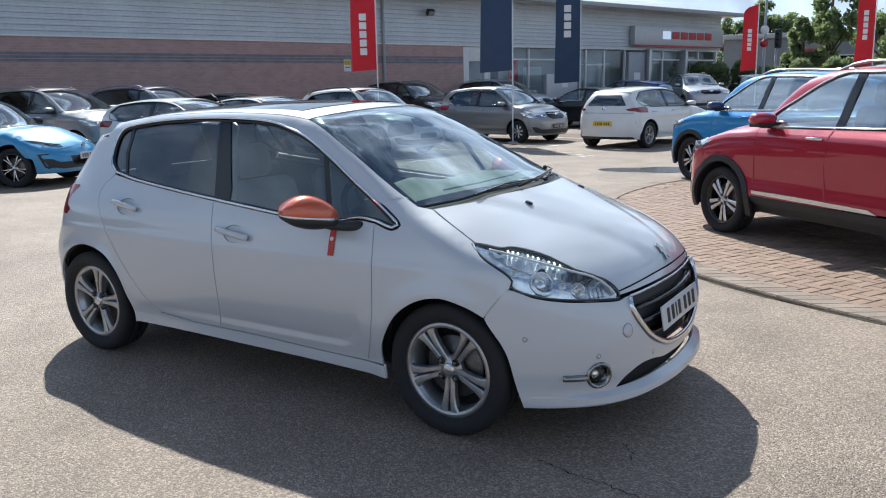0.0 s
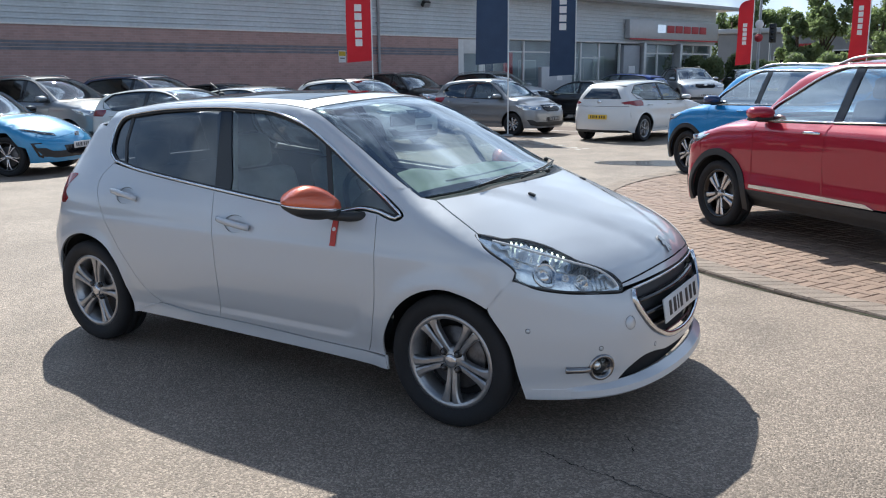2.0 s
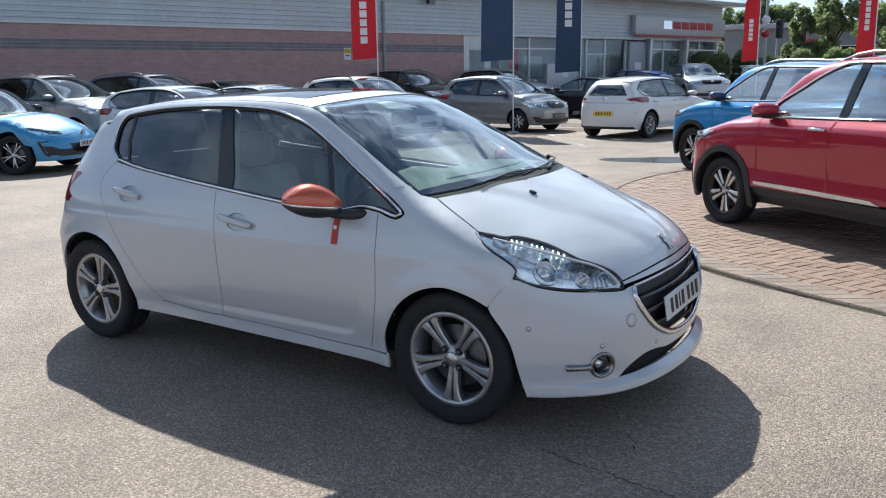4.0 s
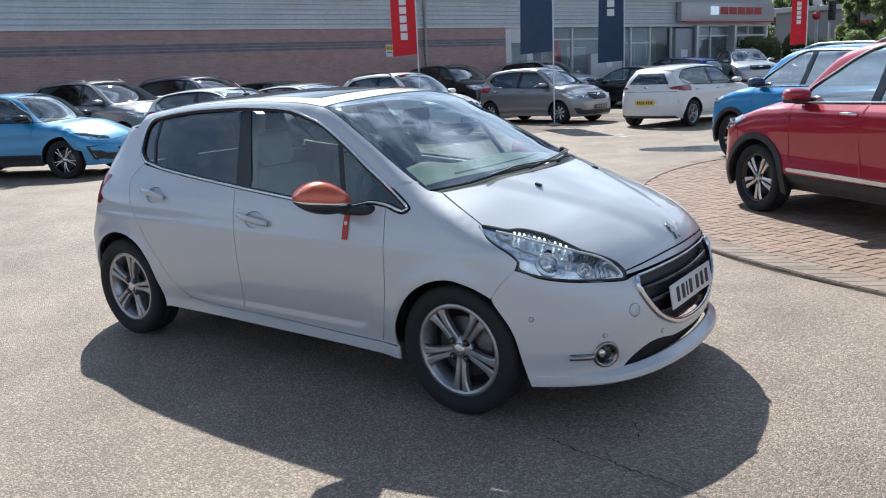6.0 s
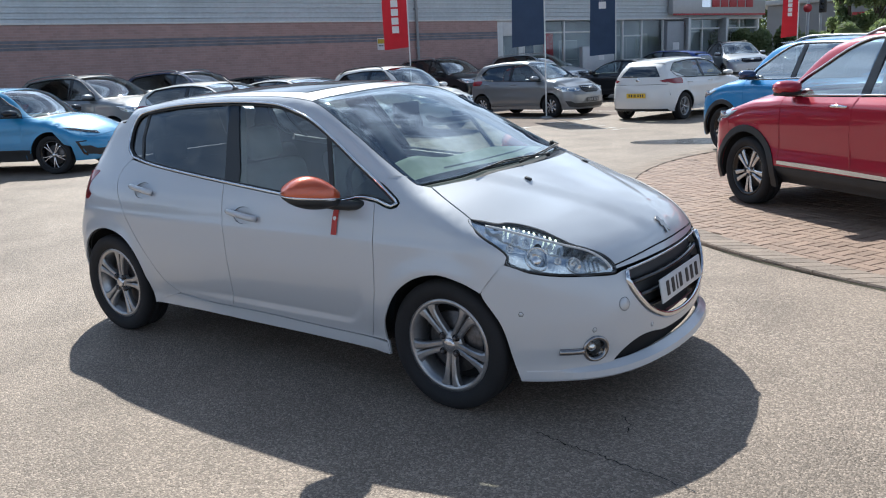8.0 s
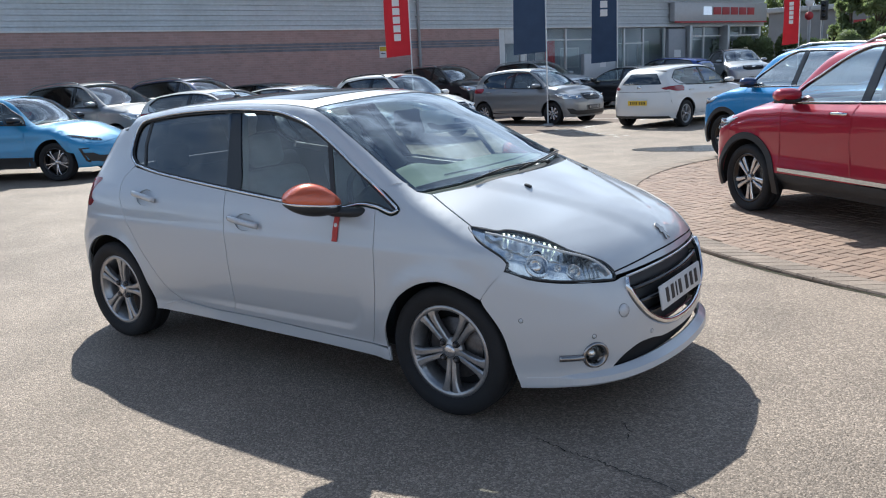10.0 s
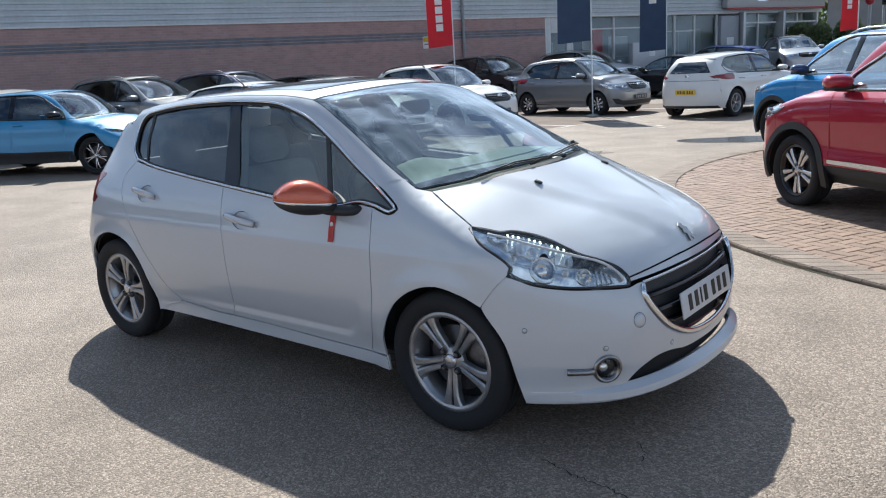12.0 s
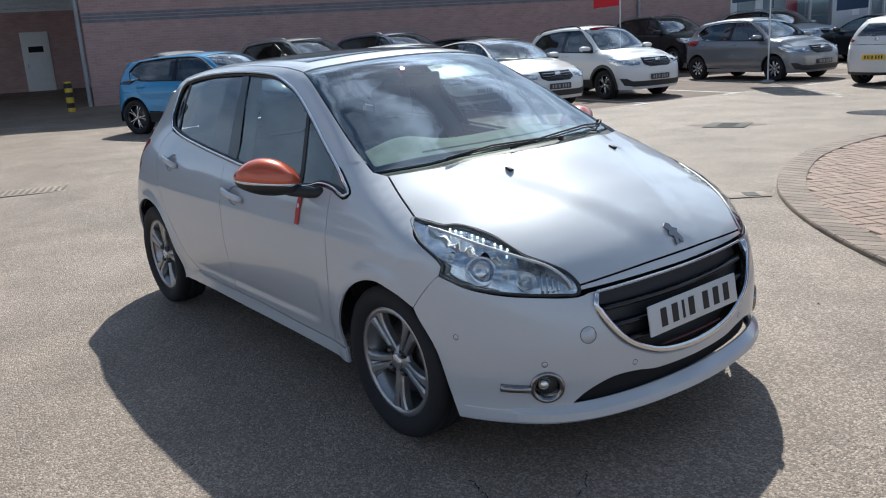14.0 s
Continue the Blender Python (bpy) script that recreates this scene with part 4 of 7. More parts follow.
def grate(x, y, w, l, turn, name="drain_grate", bars=9, label="cast iron gully grate set in asphalt", mats=None):
    g = thing(name, label, "drain", Matrix.Translation((x, y, rise(x, y) + 0.004)) @ pose(0, 0, 0, 0, 0, turn))
    body, slit = mats or (IRON, DARK)
    part("frame", box((l, w, 0.010), (0, 0, 0), 0.002), body, g)
    for i in range(bars):
        part("slot", box((l / bars * 0.42, w * 0.72, 0.004), (-l / 2 + l * (i + 0.5) / bars, 0, 0.0065)), slit, g)
    return g


grate(-0.36, 3.98, 0.24, 0.56, 52, bars=2, mats=(KERBSTONE, IRON))
grate(-7.1, -0.45, 0.50, 0.95, 68, "drain_cover", 12, "pale worn drain cover with slots, set in asphalt", (KERBSTONE, PATCH))
grate(-3.4, 8.45, 0.6, 0.6, 20, "manhole_cover", 1, "square iron manhole cover sunk in asphalt")


KERBDIRT = material("kerb_dirt", (0.085, 0.074, 0.050), 0.95, vary=0.35, scale=9, grain=0.6, grain_scale=50, tint=(0.05, 0.06, 0.028))
rk = random.Random(77)
kd, wide_of = [], 0.5
for p, a in zip(KERB, away):
    wide_of = min(1.0, max(0.0, wide_of + rk.uniform(-0.3, 0.3)))
    z = rise(*p) + 0.005
    kd += [(*(p + a * 0.010), z + 0.006), (*(p - a * (0.014 * wide_of ** 1.5 - 0.004)), z)]
n_ = len(KERB)
dirt = part("kerb_dirt", mesh_of("kerb_dirt", kd, [(2 * i, 2 * i + 1, 2 * i + 3, 2 * i + 2) for i in range(n_ - 1)]), KERBDIRT)
tagged(dirt, "dark dirt and moss along the foot of the kerb", "ground mark", kind="structure")


def blot(name, cx, cy, rx, ry, turn, mat, label, seed, z=0.005):
    r = random.Random(seed)
    ph = [r.uniform(0, 6.28) for _ in range(5)]
    pts = []
    for i in range(72):
        a = 2 * math.pi * i / 72
        k = 1 + sum(0.22 / (j + 1) * math.sin((j + 2) * a + ph[j]) for j in range(5))
        u, w = rx * k * math.cos(a), ry * k * math.sin(a)
        t = radians(turn)
        x, y = cx + u * math.cos(t) - w * math.sin(t), cy + u * math.sin(t) + w * math.cos(t)
        pts.append((x, y, rise(x, y) + z))
    me = mesh_of(name, [(cx, cy, rise(cx, cy) + z)] + pts, [(0, 1 + i, 1 + (i + 1) % 72) for i in range(72)])
    return tagged(part(name, me, mat), label, "ground mark", kind="structure")


blot("puddle", -1.5, 10.95, 0.95, 0.62, 15, PUDDLE, "shallow damp patch on the asphalt", 3)
blot("patch", -3.4, 8.45, 0.42, 0.22, 25, PATCH, "darker asphalt patch round the manhole", 8, 0.003)


# hairline crack and loose grit on the asphalt
def crack(points, width, seed):
    r = random.Random(seed)
    v = []
    for i in range(len(points) - 1):
        a, b = Vector((*points[i], 0)), Vector((*points[i + 1], 0))
        n = Vector((a.y - b.y, b.x - a.x, 0)).normalized()
        for k in range(8):
            p = a.lerp(b, k / 8) + n * r.uniform(-0.010, 0.010)
            w = width * r.uniform(0.25, 1.0)
            v += [(p.x + n.x * w, p.y + n.y * w, rise(p.x, p.y) + 0.004), (p.x - n.x * w, p.y - n.y * w, rise(p.x, p.y) + 0.004)]
    ob = part("crack", mesh_of("crack", v, [(2 * i, 2 * i + 1, 2 * i + 3, 2 * i + 2)[::-1] for i in range(len(v) // 2 - 1)]), PUDDLE)
    return tagged(ob, "dark hairline crack in the asphalt", "ground mark", kind="structure")


crack([(1.74, -0.85), (1.90, -0.895), (2.02, -0.905), (2.14, -0.94), (2.30, -0.955), (2.50, -1.01)], 0.004, 1)
crack([(1.98, -0.52), (2.05, -0.60), (2.08, -0.68)], 0.003, 2)
rg = random.Random(31)
sv, sf = [], []
for i in range(420):
    x, y = rg.uniform(-3.5, 4.5), rg.uniform(-3.0, 4.0)
    z, q = rise(x, y) + 0.004, rg.uniform(0.002, 0.0055) * (1.4 if i % 40 == 0 else 1)
    n = len(sv)
    sv += [(x + q * rg.uniform(0.7, 1.4), y, z), (x, y + q, z), (x - q, y, z), (x, y - q * rg.uniform(0.7, 1.4), z), (x, y, z + q)]
    sf += [(n, n + 1, n + 4), (n + 1, n + 2, n + 4), (n + 2, n + 3, n + 4), (n + 3, n, n + 4)]
grit = part("grit", mesh_of("grit", sv, sf), KERBSTONE)
tagged(grit, "loose pale grit scattered on the asphalt", "gravel", kind="stuff")
# ---- the white hatchback ----
def spoke(points, face, thick):
    """A bar of the wheel through (across, out) points, with half widths; its face lies at -face along y."""
    v, f = [], []
    for i, (t, r, w) in enumerate(points):
        fy = face[i]
        v += [(t - w, -fy + thick, r), (t - w, -fy + 0.006, r), (t - w * 0.55, -fy, r), (t + w * 0.55, -fy, r), (t + w, -fy + 0.006, r), (t + w, -fy + thick, r)]
    for i in range(len(points) - 1):
        for k in range(5):
            f.append((i * 6 + k, i * 6 + k + 1, i * 6 + 6 + k + 1, i * 6 + 6 + k))
    return v, f


def add_wheel(car, at, right, radius, rim, width, style="pairs", count=5, bright=ALLOY, bolts=4, turn=0.0, spin=0.0, tyre_name="tyre", back_mat=None):
    """A road wheel: rim with its tyre, spokes, cap, bolts and brake disc."""
    o, h, lip = rim, width / 2, rim + 0.012
    barrel = lathe([(o * 0.93, -h * 0.72), (o * 0.97, -h * 0.80), (o, -h * 0.80), (lip, -h * 0.78), (lip, -h * 0.70), (o * 0.95, -h * 0.55), (o * 0.88, 0.0), (o * 0.9, h * 0.6), (lip, h * 0.75)], 56)
    w = part("wheel", barrel, back_mat or bright, car)
    w.matrix_basis = Matrix.Translation(at) @ pose(0, 0, 0, 0, 0, (0 if right else 180) + turn) @ pose(0, 0, 0, 0, spin, 0)
    s = radius - lip
    part(tyre_name, lathe([(lip - 0.004, -h * 0.76), (lip + 0.10 * s, -h * 0.88), (lip + 0.35 * s, -h * 1.0), (lip + 0.62 * s, -h * 1.0), (lip + 0.86 * s, -h * 0.92), (radius - 0.004, -h * 0.80), (radius, -h * 0.62),
                      (radius, -h * 0.34), (radius - 0.007, -h * 0.33), (radius - 0.007, -h * 0.27), (radius, -h * 0.26), (radius, h * 0.26), (radius - 0.007, h * 0.27), (radius - 0.007, h * 0.33), (radius, h * 0.34),
                      (radius, h * 0.62), (radius - 0.004, h * 0.8), (lip + 0.6 * s, h), (lip, h * 0.76)], 64), RUBBER, w)
    part("brake_disc", lathe([(0.03, -0.006), (o * 0.68, -0.006), (o * 0.70, 0.0), (o * 0.68, 0.014), (0.03, 0.014)], 40), DISC, w)
    # black disc closing the wheel; its colour stands in for shade behind the spokes
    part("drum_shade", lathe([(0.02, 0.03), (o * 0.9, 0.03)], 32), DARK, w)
    f0 = h * 0.62
    for i in range(count):
        an = 2 * math.pi * i / count
        v, f = [], []
        if style == "pairs":
            for g in (-1, 1):
                a, b = spoke([(g * 0.0125, 0.03, 0.0120), (g * 0.0135, 0.07, 0.0122), (g * 0.0160, o * 0.52, 0.0128), (g * 0.0195, o * 0.70, 0.0152), (g * 0.0245, o * 0.82, 0.0182), (g * 0.0315, o * 0.91, 0.0245), (g * 0.040, o * 0.985, 0.035)],
                             [f0 - 0.004, f0, f0 + 0.006, f0 + 0.010, f0 + 0.012, f0 + 0.013, f0 + 0.012], 0.032)
                f += [tuple(k + len(v) for k in q) for q in b]
                v += a
        elif style == "twin":
            for g in (-1, 1):
                a, b = spoke([(g * 0.013, 0.03, 0.010), (g * 0.021, o * 0.36, 0.0155), (g * 0.029, o * 0.62, 0.0195), (g * 0.037, o * 0.84, 0.0235), (g * 0.047, o * 0.985, 0.030)], [f0, f0 + 0.004, f0 + 0.008, f0 + 0.008, f0], 0.028)
                f += [tuple(k + len(v) for k in q) for q in b]
                v += a
        elif style == "star":
            v, f = spoke([(0, 0.03, 0.030), (0, o * 0.4, 0.024), (0, o * 0.7, 0.026), (0, o * 0.96, 0.040)], [f0, f0 + 0.004, f0 + 0.008, f0], 0.03)
        else:
            for g in (-1, 1):
                a, b = spoke([(g * 0.006, 0.03, 0.011), (g * 0.012, o * 0.4, 0.010), (g * 0.022, o * 0.7, 0.010), (g * 0.044, o * 0.95, 0.013)], [f0, f0 + 0.006, f0 + 0.008, f0 + 0.002], 0.026)
                f += [tuple(k + len(v) for k in q) for q in b]
                v += a
        ob = part("spoke", mesh_of("spoke", v, f, False), bright, w)
        ob.matrix_basis = Matrix.Rotation(an, 4, "Y")
    part("hub", lathe([(0.0, -f0 - 0.002), (0.036, -f0 - 0.001), (0.050, -f0 + 0.006), (0.062, -f0 + 0.012), (0.066, -f0 + 0.03), (0.0, -f0 + 0.03)], 32), bright, w)
    part("hub_cap", lathe([(0.0, -f0 - 0.012), (0.022, -f0 - 0.011), (0.031, -f0 - 0.007), (0.033, -f0 + 0.002)], 28), ALLOYBRIGHT, w)
    for i in range(bolts):
        an = 2 * math.pi * (i + 0.5) / bolts + radians(spin)
        b = part("bolt", lathe([(0.0, -f0 - 0.013), (0.007, -f0 - 0.013), (0.009, -f0 - 0.010), (0.0095, -f0 + 0.004), (0.0135, -f0 + 0.000), (0.0165, -f0 - 0.006), (0.0190, -f0 + 0.008)], 12), GLOSSBLACK, w)
        part("bolt_cap", lathe([(0.0, -f0 - 0.016), (0.006, -f0 - 0.0155), (0.0095, -f0 - 0.012), (0.0105, -f0 + 0.002)], 12), DISC, b)
        b.matrix_basis = Matrix.Translation((0.052 * math.cos(an), 0, 0.052 * math.sin(an)))
    return w


def add_seat(car, at, mat=CLOTH):
    s = part("seat", box((0.50, 0.50, 0.16), (0, 0, 0.30), 0.05), mat, car)
    s.matrix_basis = Matrix.Translation(at)
    part("backrest", box((0.14, 0.50, 0.62), (-0.30, 0, 0.62), 0.06, pose(0, 0, 0, 0, -16, 0)), mat, s)
    part("headrest", box((0.09, 0.26, 0.19), (-0.42, 0, 1.02), 0.045, pose(0, 0, 0, 0, -10, 0)), mat, s)
    return s


def add_plate(car, centre, up_tilt, mat, yaw=0.0, width=0.52, height=0.111, marks=7, ink=INK):
    """A number plate, its characters as plain bars."""
    p = part("number_plate", box((0.008, width, height), (0, 0, 0), 0.003), mat, car)
    p.matrix_basis = Matrix.Translation(centre) @ pose(0, 0, 0, 0, up_tilt, yaw)
    x = -width * 0.40
    for i in range(marks):
        w = 0.052 if i not in (2,) else 0.02
        part("character_bar", box((0.002, w * 0.62, height * 0.60), (0.0052, x + w / 2, 0)), ink, p)
        x += w + (0.033 if i == 3 else 0.012)
    return p


def build_hatch():
    k = HATCH
    car = thing("hatchback_car", "pearl white five-door hatchback with copper orange door mirrors, parked on asphalt", "car", Matrix.Translation((0, -0.8, 0)) @ pose(0, 0, 0, 1.1, 0, 0) @ Matrix.Translation((0, 0.8, 0)))

    def add(name, way, outline, mat, holes=(), step=0.03, sign=-1, label="", parent=None, **kw):
        return part(name, panel_mesh(k, way, outline, holes, step, sign, **kw), mat, parent or car, label)

    # lines shared by neighbouring panels, on the right-hand side
    cowl = lambda y: 1.345 - 0.50 * y * y
    bonnet_side = flow([(cowl(0.668), 0.668), (1.24, 0.705), (1.381, 0.740)], closed=False)
    lamp_top = flow([(1.381, 0.740), (1.424, 0.718), (1.484, 0.690), (1.512, 0.657), (1.567, 0.626), (1.646, 0.597), (1.724, 0.582), (1.775, 0.568), (1.843, 0.522), (1.893, 0.485), (1.926, 0.469), (1.934, 0.466)], 0.012, closed=False)
    z_end = float(k.above([(1.934, 0.466)])[0, 2])
    lead = np.array([(1.934, 0.466), *[tuple(k.front([(a, 0.697 + (z_end - 0.697) * (a / 30.7) ** 2)])[0, :2]) for a in np.linspace(28.5, 0.0, 24)]])
    half = np.concatenate([bonnet_side, lamp_top[1:], lead[1:]])
    rear = np.array([(cowl(y), y) for y in np.linspace(-0.668, 0.668, 40)])
    bonnet_edge = chain(rear, half, half[::-1] * (1, -1))
    add("bonnet", "above", bonnet_edge, PEARL, step=0.018)
    lip_up = flat_of("front", k.above(np.concatenate([lead, (lead * (1, -1))[::-1][1:]])))
    lip_low = np.array([(a, 0.667 - 0.010 * (a / 30) ** 2) for a in np.linspace(lip_up[-1][0], lip_up[0][0], 40)])
    add("bonnet_lip", "front", chain(lip_up - (0, 0.003), lip_low), PEARL, step=0.012, inset=0.0006, gap=0.0)
    screen_side = flow([(0.285, 0.535), (0.5, 0.588), (0.7, 0.633), (0.9, 0.672), (1.06, 0.695)], closed=False)
    screen_top = np.array([(0.395 - 0.385 * y * y, y) for y in np.linspace(-0.535, 0.535, 34)])
    screen_low = np.array([(1.285 - 0.463 * y * y, y) for y in np.linspace(0.695, -0.695, 40)])
    screen = chain(screen_top, screen_side, screen_low, (screen_side * (1, -1))[::-1])
    glass_ob = add("windscreen", "above", screen, SCREEN, step=0.04, inset=0.004, depth=0.005)
    band = chain(np.array([(1.285 - 0.463 * y * y, y) for y in np.linspace(-0.695, 0.695, 40)]), np.array([(cowl(y) - 0.003, y) for y in np.linspace(0.665, -0.665, 40)]))
    add("scuttle", "above", band, PLASTIC, step=0.03, inset=0.014, label="black plastic scuttle")
    inner_edge = np.array([((0.455 - 0.385 * y * y) if abs(y) < 2 else 0, y) for y in np.linspace(-0.49, 0.49, 30)])
    low_in = np.array([(1.258 - 0.463 * y * y, y) for y in np.linspace(0.672, -0.672, 40)])
    side_in = flow([(0.36, 0.50), (0.6, 0.56), (0.85, 0.63), (1.045, 0.672)], closed=False)
    frit = chain(inner_edge, side_in, low_in, (side_in * (1, -1))[::-1])
    add("screen_border", "above", screen, GLOSSBLACK, holes=[frit], step=0.04, inset=0.012, depth=0.0, label="black ceramic border")

    roof_side = flow([(0.285, 0.535), (0.0, 0.520), (-0.5, 0.508), (-1.0, 0.497), (-1.34, 0.470)], closed=False)
    roof_rear = np.array([(-1.42 + 0.36 * y * y, y) for y in np.linspace(0.470, -0.470, 24)])
    roof = chain(screen_top, roof_side, roof_rear, (roof_side * (1, -1))[::-1])
    add("roof", "above", roof, PEARL, step=0.04)
    add("roof_lining", "above", roof, LINING, step=0.06, inset=0.035, depth=0)
    pano = chain(np.array([(0.235 - 0.385 * y * y, y) for y in np.linspace(-0.44, 0.44, 24)]), np.array([(-1.05 + 0.1 * y * y, y) for y in np.linspace(0.42, -0.42, 20)]))
    add("glass_roof", "above", pano, ROOFGLASS, step=0.05, inset=-0.004, depth=0.006, label="dark tinted panoramic glass roof")

    # side view lines
    dlo_top = [(0.868, 1.030), (0.837, 1.046), (0.708, 1.114), (0.524, 1.217), (0.335, 1.309), (0.19, 1.354), (0.05, 1.384), (-0.136, 1.397), (-0.42, 1.401), (-0.79, 1.387), (-1.07, 1.357),
               (-1.185, 1.330), (-1.222, 1.270), (-1.222, 1.20), (-1.195, 1.135), (-1.115, 1.088)]
    dlo_low = [(-1.115, 1.088), (-0.888, 1.054), (-0.592, 1.024), (-0.205, 0.988), (0.057, 0.965), (0.278, 0.947), (0.52, 0.932), (0.68, 0.938), (0.78, 0.958), (0.876, 0.953), (0.985, 0.930), (1.012, 0.944), (0.948, 0.984), (0.868, 1.030)]
    upper, lower = flow(dlo_top, closed=False), flow(dlo_low, closed=False)
    dlo = chain(upper, lower)
    arch_f = flow([(0.940, 0.215), (0.926, 0.324), (0.955, 0.421), (1.035, 0.544), (1.145, 0.622), (1.275, 0.654), (1.399, 0.632), (1.484, 0.590)], closed=False)
    arch_r = flow([(-0.885, 0.235), (-0.900, 0.368), (-0.952, 0.520), (-1.068, 0.632), (-1.254, 0.672), (-1.422, 0.625), (-1.545, 0.50), (-1.585, 0.36), (-1.59, 0.25)], closed=False)
    door_rear = flow([(-1.125, 1.078), (-1.19, 1.0), (-1.162, 0.916), (-1.078, 0.806), (-0.976, 0.677), (-0.845, 0.517), (-0.735, 0.385), (-0.635, 0.325)], closed=False)
    door_mid = flow([(-0.205, 0.982), (-0.178, 0.888), (-0.148, 0.711), (-0.138, 0.523), (-0.157, 0.387), (-0.180, 0.303)], closed=False)
    door_front = flow([(0.878, 0.944), (0.895, 0.845), (0.900, 0.58), (0.870, 0.406), (0.822, 0.281)], closed=False)
    seam = flow([(-0.635, 0.325), (-0.363, 0.304), (-0.180, 0.303), (0.103, 0.300), (0.514, 0.287), (0.822, 0.281)], closed=False)
    belt_r = [(-0.205, 0.982), (-0.592, 1.018), (-0.888, 1.048), (-1.125, 1.078)]
    belt_f = [(-0.205, 0.982), (0.057, 0.959), (0.278, 0.941), (0.52, 0.926), (0.68, 0.932), (0.78, 0.951), (0.878, 0.944)]
    tail_pts = [(-1.59, 0.25), (-1.64, 0.42), (-1.635, 0.60), (-1.585, 0.78), (-1.535, 0.90), (-1.50, 1.0), (-1.46, 1.10), (-1.41, 1.20), (-1.34, 1.285)]
    hollow = lambda cx, cz: (lambda q: 0.030 * np.clip(1 - ((q[:, 0] - cx) / 0.078) ** 2 - ((q[:, 1] - cz) / 0.044) ** 2, 0, 1) ** 0.8)
    for sign in (-1, 1):
        to3 = lambda line: k.above(line * (1, sign))
        edge3 = flat_of("side", to3(bonnet_side))
        a_side = flat_of("side", to3(screen_side))
        r_side = flat_of("side", to3(roof_side))
        lamp_l = np.array([(1.381, edge3[-1][1]), (1.438, 0.843), (1.505, 0.808), (1.551, 0.782), (1.588, 0.748), (1.582, 0.718)])
        wing = chain(door_front[::-1][len(door_front) * 0:], flow([(0.878, 0.944), (0.985, 0.920), (1.024, 0.944), (0.955, 0.992), (0.872, 1.036)], closed=False), a_side[a_side[:, 0] > 0.97], edge3, flow(lamp_l, closed=False),
                     flow([(1.582, 0.718), (1.532, 0.661), (1.484, 0.590)], closed=False), arch_f[::-1], [(0.935, 0.282)])
        add("front_wing", "side", wing, PEARL, sign=sign, step=0.028)
        hf, hr = (0.0, 0.832), (-0.90, 0.915)
        hole_f, hole_r = ring(28, 0.042, *hf, 1.75), ring(28, 0.042, *hr, 1.75)
        fd = chain(flow(belt_f, closed=False), door_front, seam[seam[:, 0] >= -0.180][::-1], door_mid[::-1])
        d1 = add("front_door", "side", fd, PEARL, [hole_f], sign=sign, step=0.017)
        rd = chain(door_mid, seam[seam[:, 0] <= -0.180][::-1], door_rear[::-1], flow(belt_r, closed=False)[::-1])
        d2 = add("rear_door", "side", rd, PEARL, [hole_r], sign=sign, step=0.017)
        for d, c, hole in ((d1, hf, hole_f), (d2, hr, hole_r)):
            part("handle_cup", panel_mesh(k, "side", hole, (), 0.012, sign, inset=hollow(*c), depth=0, gap=0), PEARL, d)
            p = k.side([(c[0] + dx, c[1] - dx * 0.12) for dx in np.linspace(-0.115, 0.115, 12)], sign)
            n = k.normal(p)
            lift = np.array([0.012, 0.022, 0.027, 0.030, 0.031, 0.031, 0.031, 0.031, 0.030, 0.027, 0.022, 0.012])
            part("handle", tube(p + n * lift[:, None], 0.0125, 8, 1.35), PEARL, d)
            part("handle_lip", tube((p + n * lift[:, None])[1:-1] + np.array((0, sign * 0.003, -0.013)), 0.0035, 6), CHROME, d, "thin chrome lip")
        add("sill", "side", chain(seam, [(0.93, 0.276)], flow([(0.940, 0.216), (0.5, 0.228), (0.0, 0.234), (-0.5, 0.240), (-0.885, 0.240)], closed=False), [(-0.80, 0.285)]), PEARL, sign=sign, inset=-0.004)
        tail_edge = flow(tail_pts, closed=False)
        quarter = chain(upper[upper[:, 0] < 2], [(-1.115, 1.088)], door_rear, [(-0.885, 0.235)], arch_r, tail_edge, r_side[::-1], a_side[a_side[:, 0] < 1.0])
        add("body_side", "side", quarter, PEARL, sign=sign, step=0.03)
        add("side_lining", "side", quarter, TRIM, sign=sign, step=0.06, inset=0.035, depth=0.0)
        add("door_card", "side", fd, TRIM, sign=sign, step=0.08, inset=0.06, depth=0.0)
        add("door_card", "side", rd, TRIM, sign=sign, step=0.08, inset=0.06, depth=0.0)
        # glazing
        bp0, bp1 = [(-0.345, 1.398), (-0.235, 1.05), (-0.212, 0.989)], [(-0.262, 1.396), (-0.11, 1.05), (-0.095, 0.978)]
        dv0, dv1 = [(0.452, 1.250), (0.560, 1.0), (0.575, 0.935)], [(0.490, 1.232), (0.592, 1.0), (0.612, 0.938)]
        rq0, rq1 = [(-1.085, 1.350), (-1.075, 1.20), (-1.00, 1.068)], [(-1.115, 1.342), (-1.105, 1.20), (-1.03, 1.075)]
        xs = lambda line, a, b: line[(line[:, 0] > a) & (line[:, 0] < b)]
        u, lw = upper, lower
        rear_glass = chain(bp0, xs(lw, -1.0, -0.212)[::-1], rq0[::-1], xs(u, -1.085, -0.345)[::-1])
        fg = chain(dv0, xs(lw[:len(lw) * 3 // 4], -0.095, 0.575)[::-1], bp1[::-1], xs(u, -0.262, 0.452)[::-1])
        front_low = lw[(lw[:, 0] > 0.612)]
        light = chain(dv1, front_low, xs(u, 0.490, 0.868))
        back_bit = chain(rq1, [(-1.03, 1.075)], xs(lw, -1.115, -1.03)[::-1], u[(u[:, 0] < -1.115)][::-1])
        for nm, line, mat in (("rear_door_glass", rear_glass, PRIVACY), ("front_door_glass", fg, TINTED), ("quarter_light", light, TINTED), ("rear_quarter_glass", back_bit, PRIVACY)):
            g = add(nm, "side", line, mat, sign=sign, inset=0.012, depth=0.004, step=0.05)
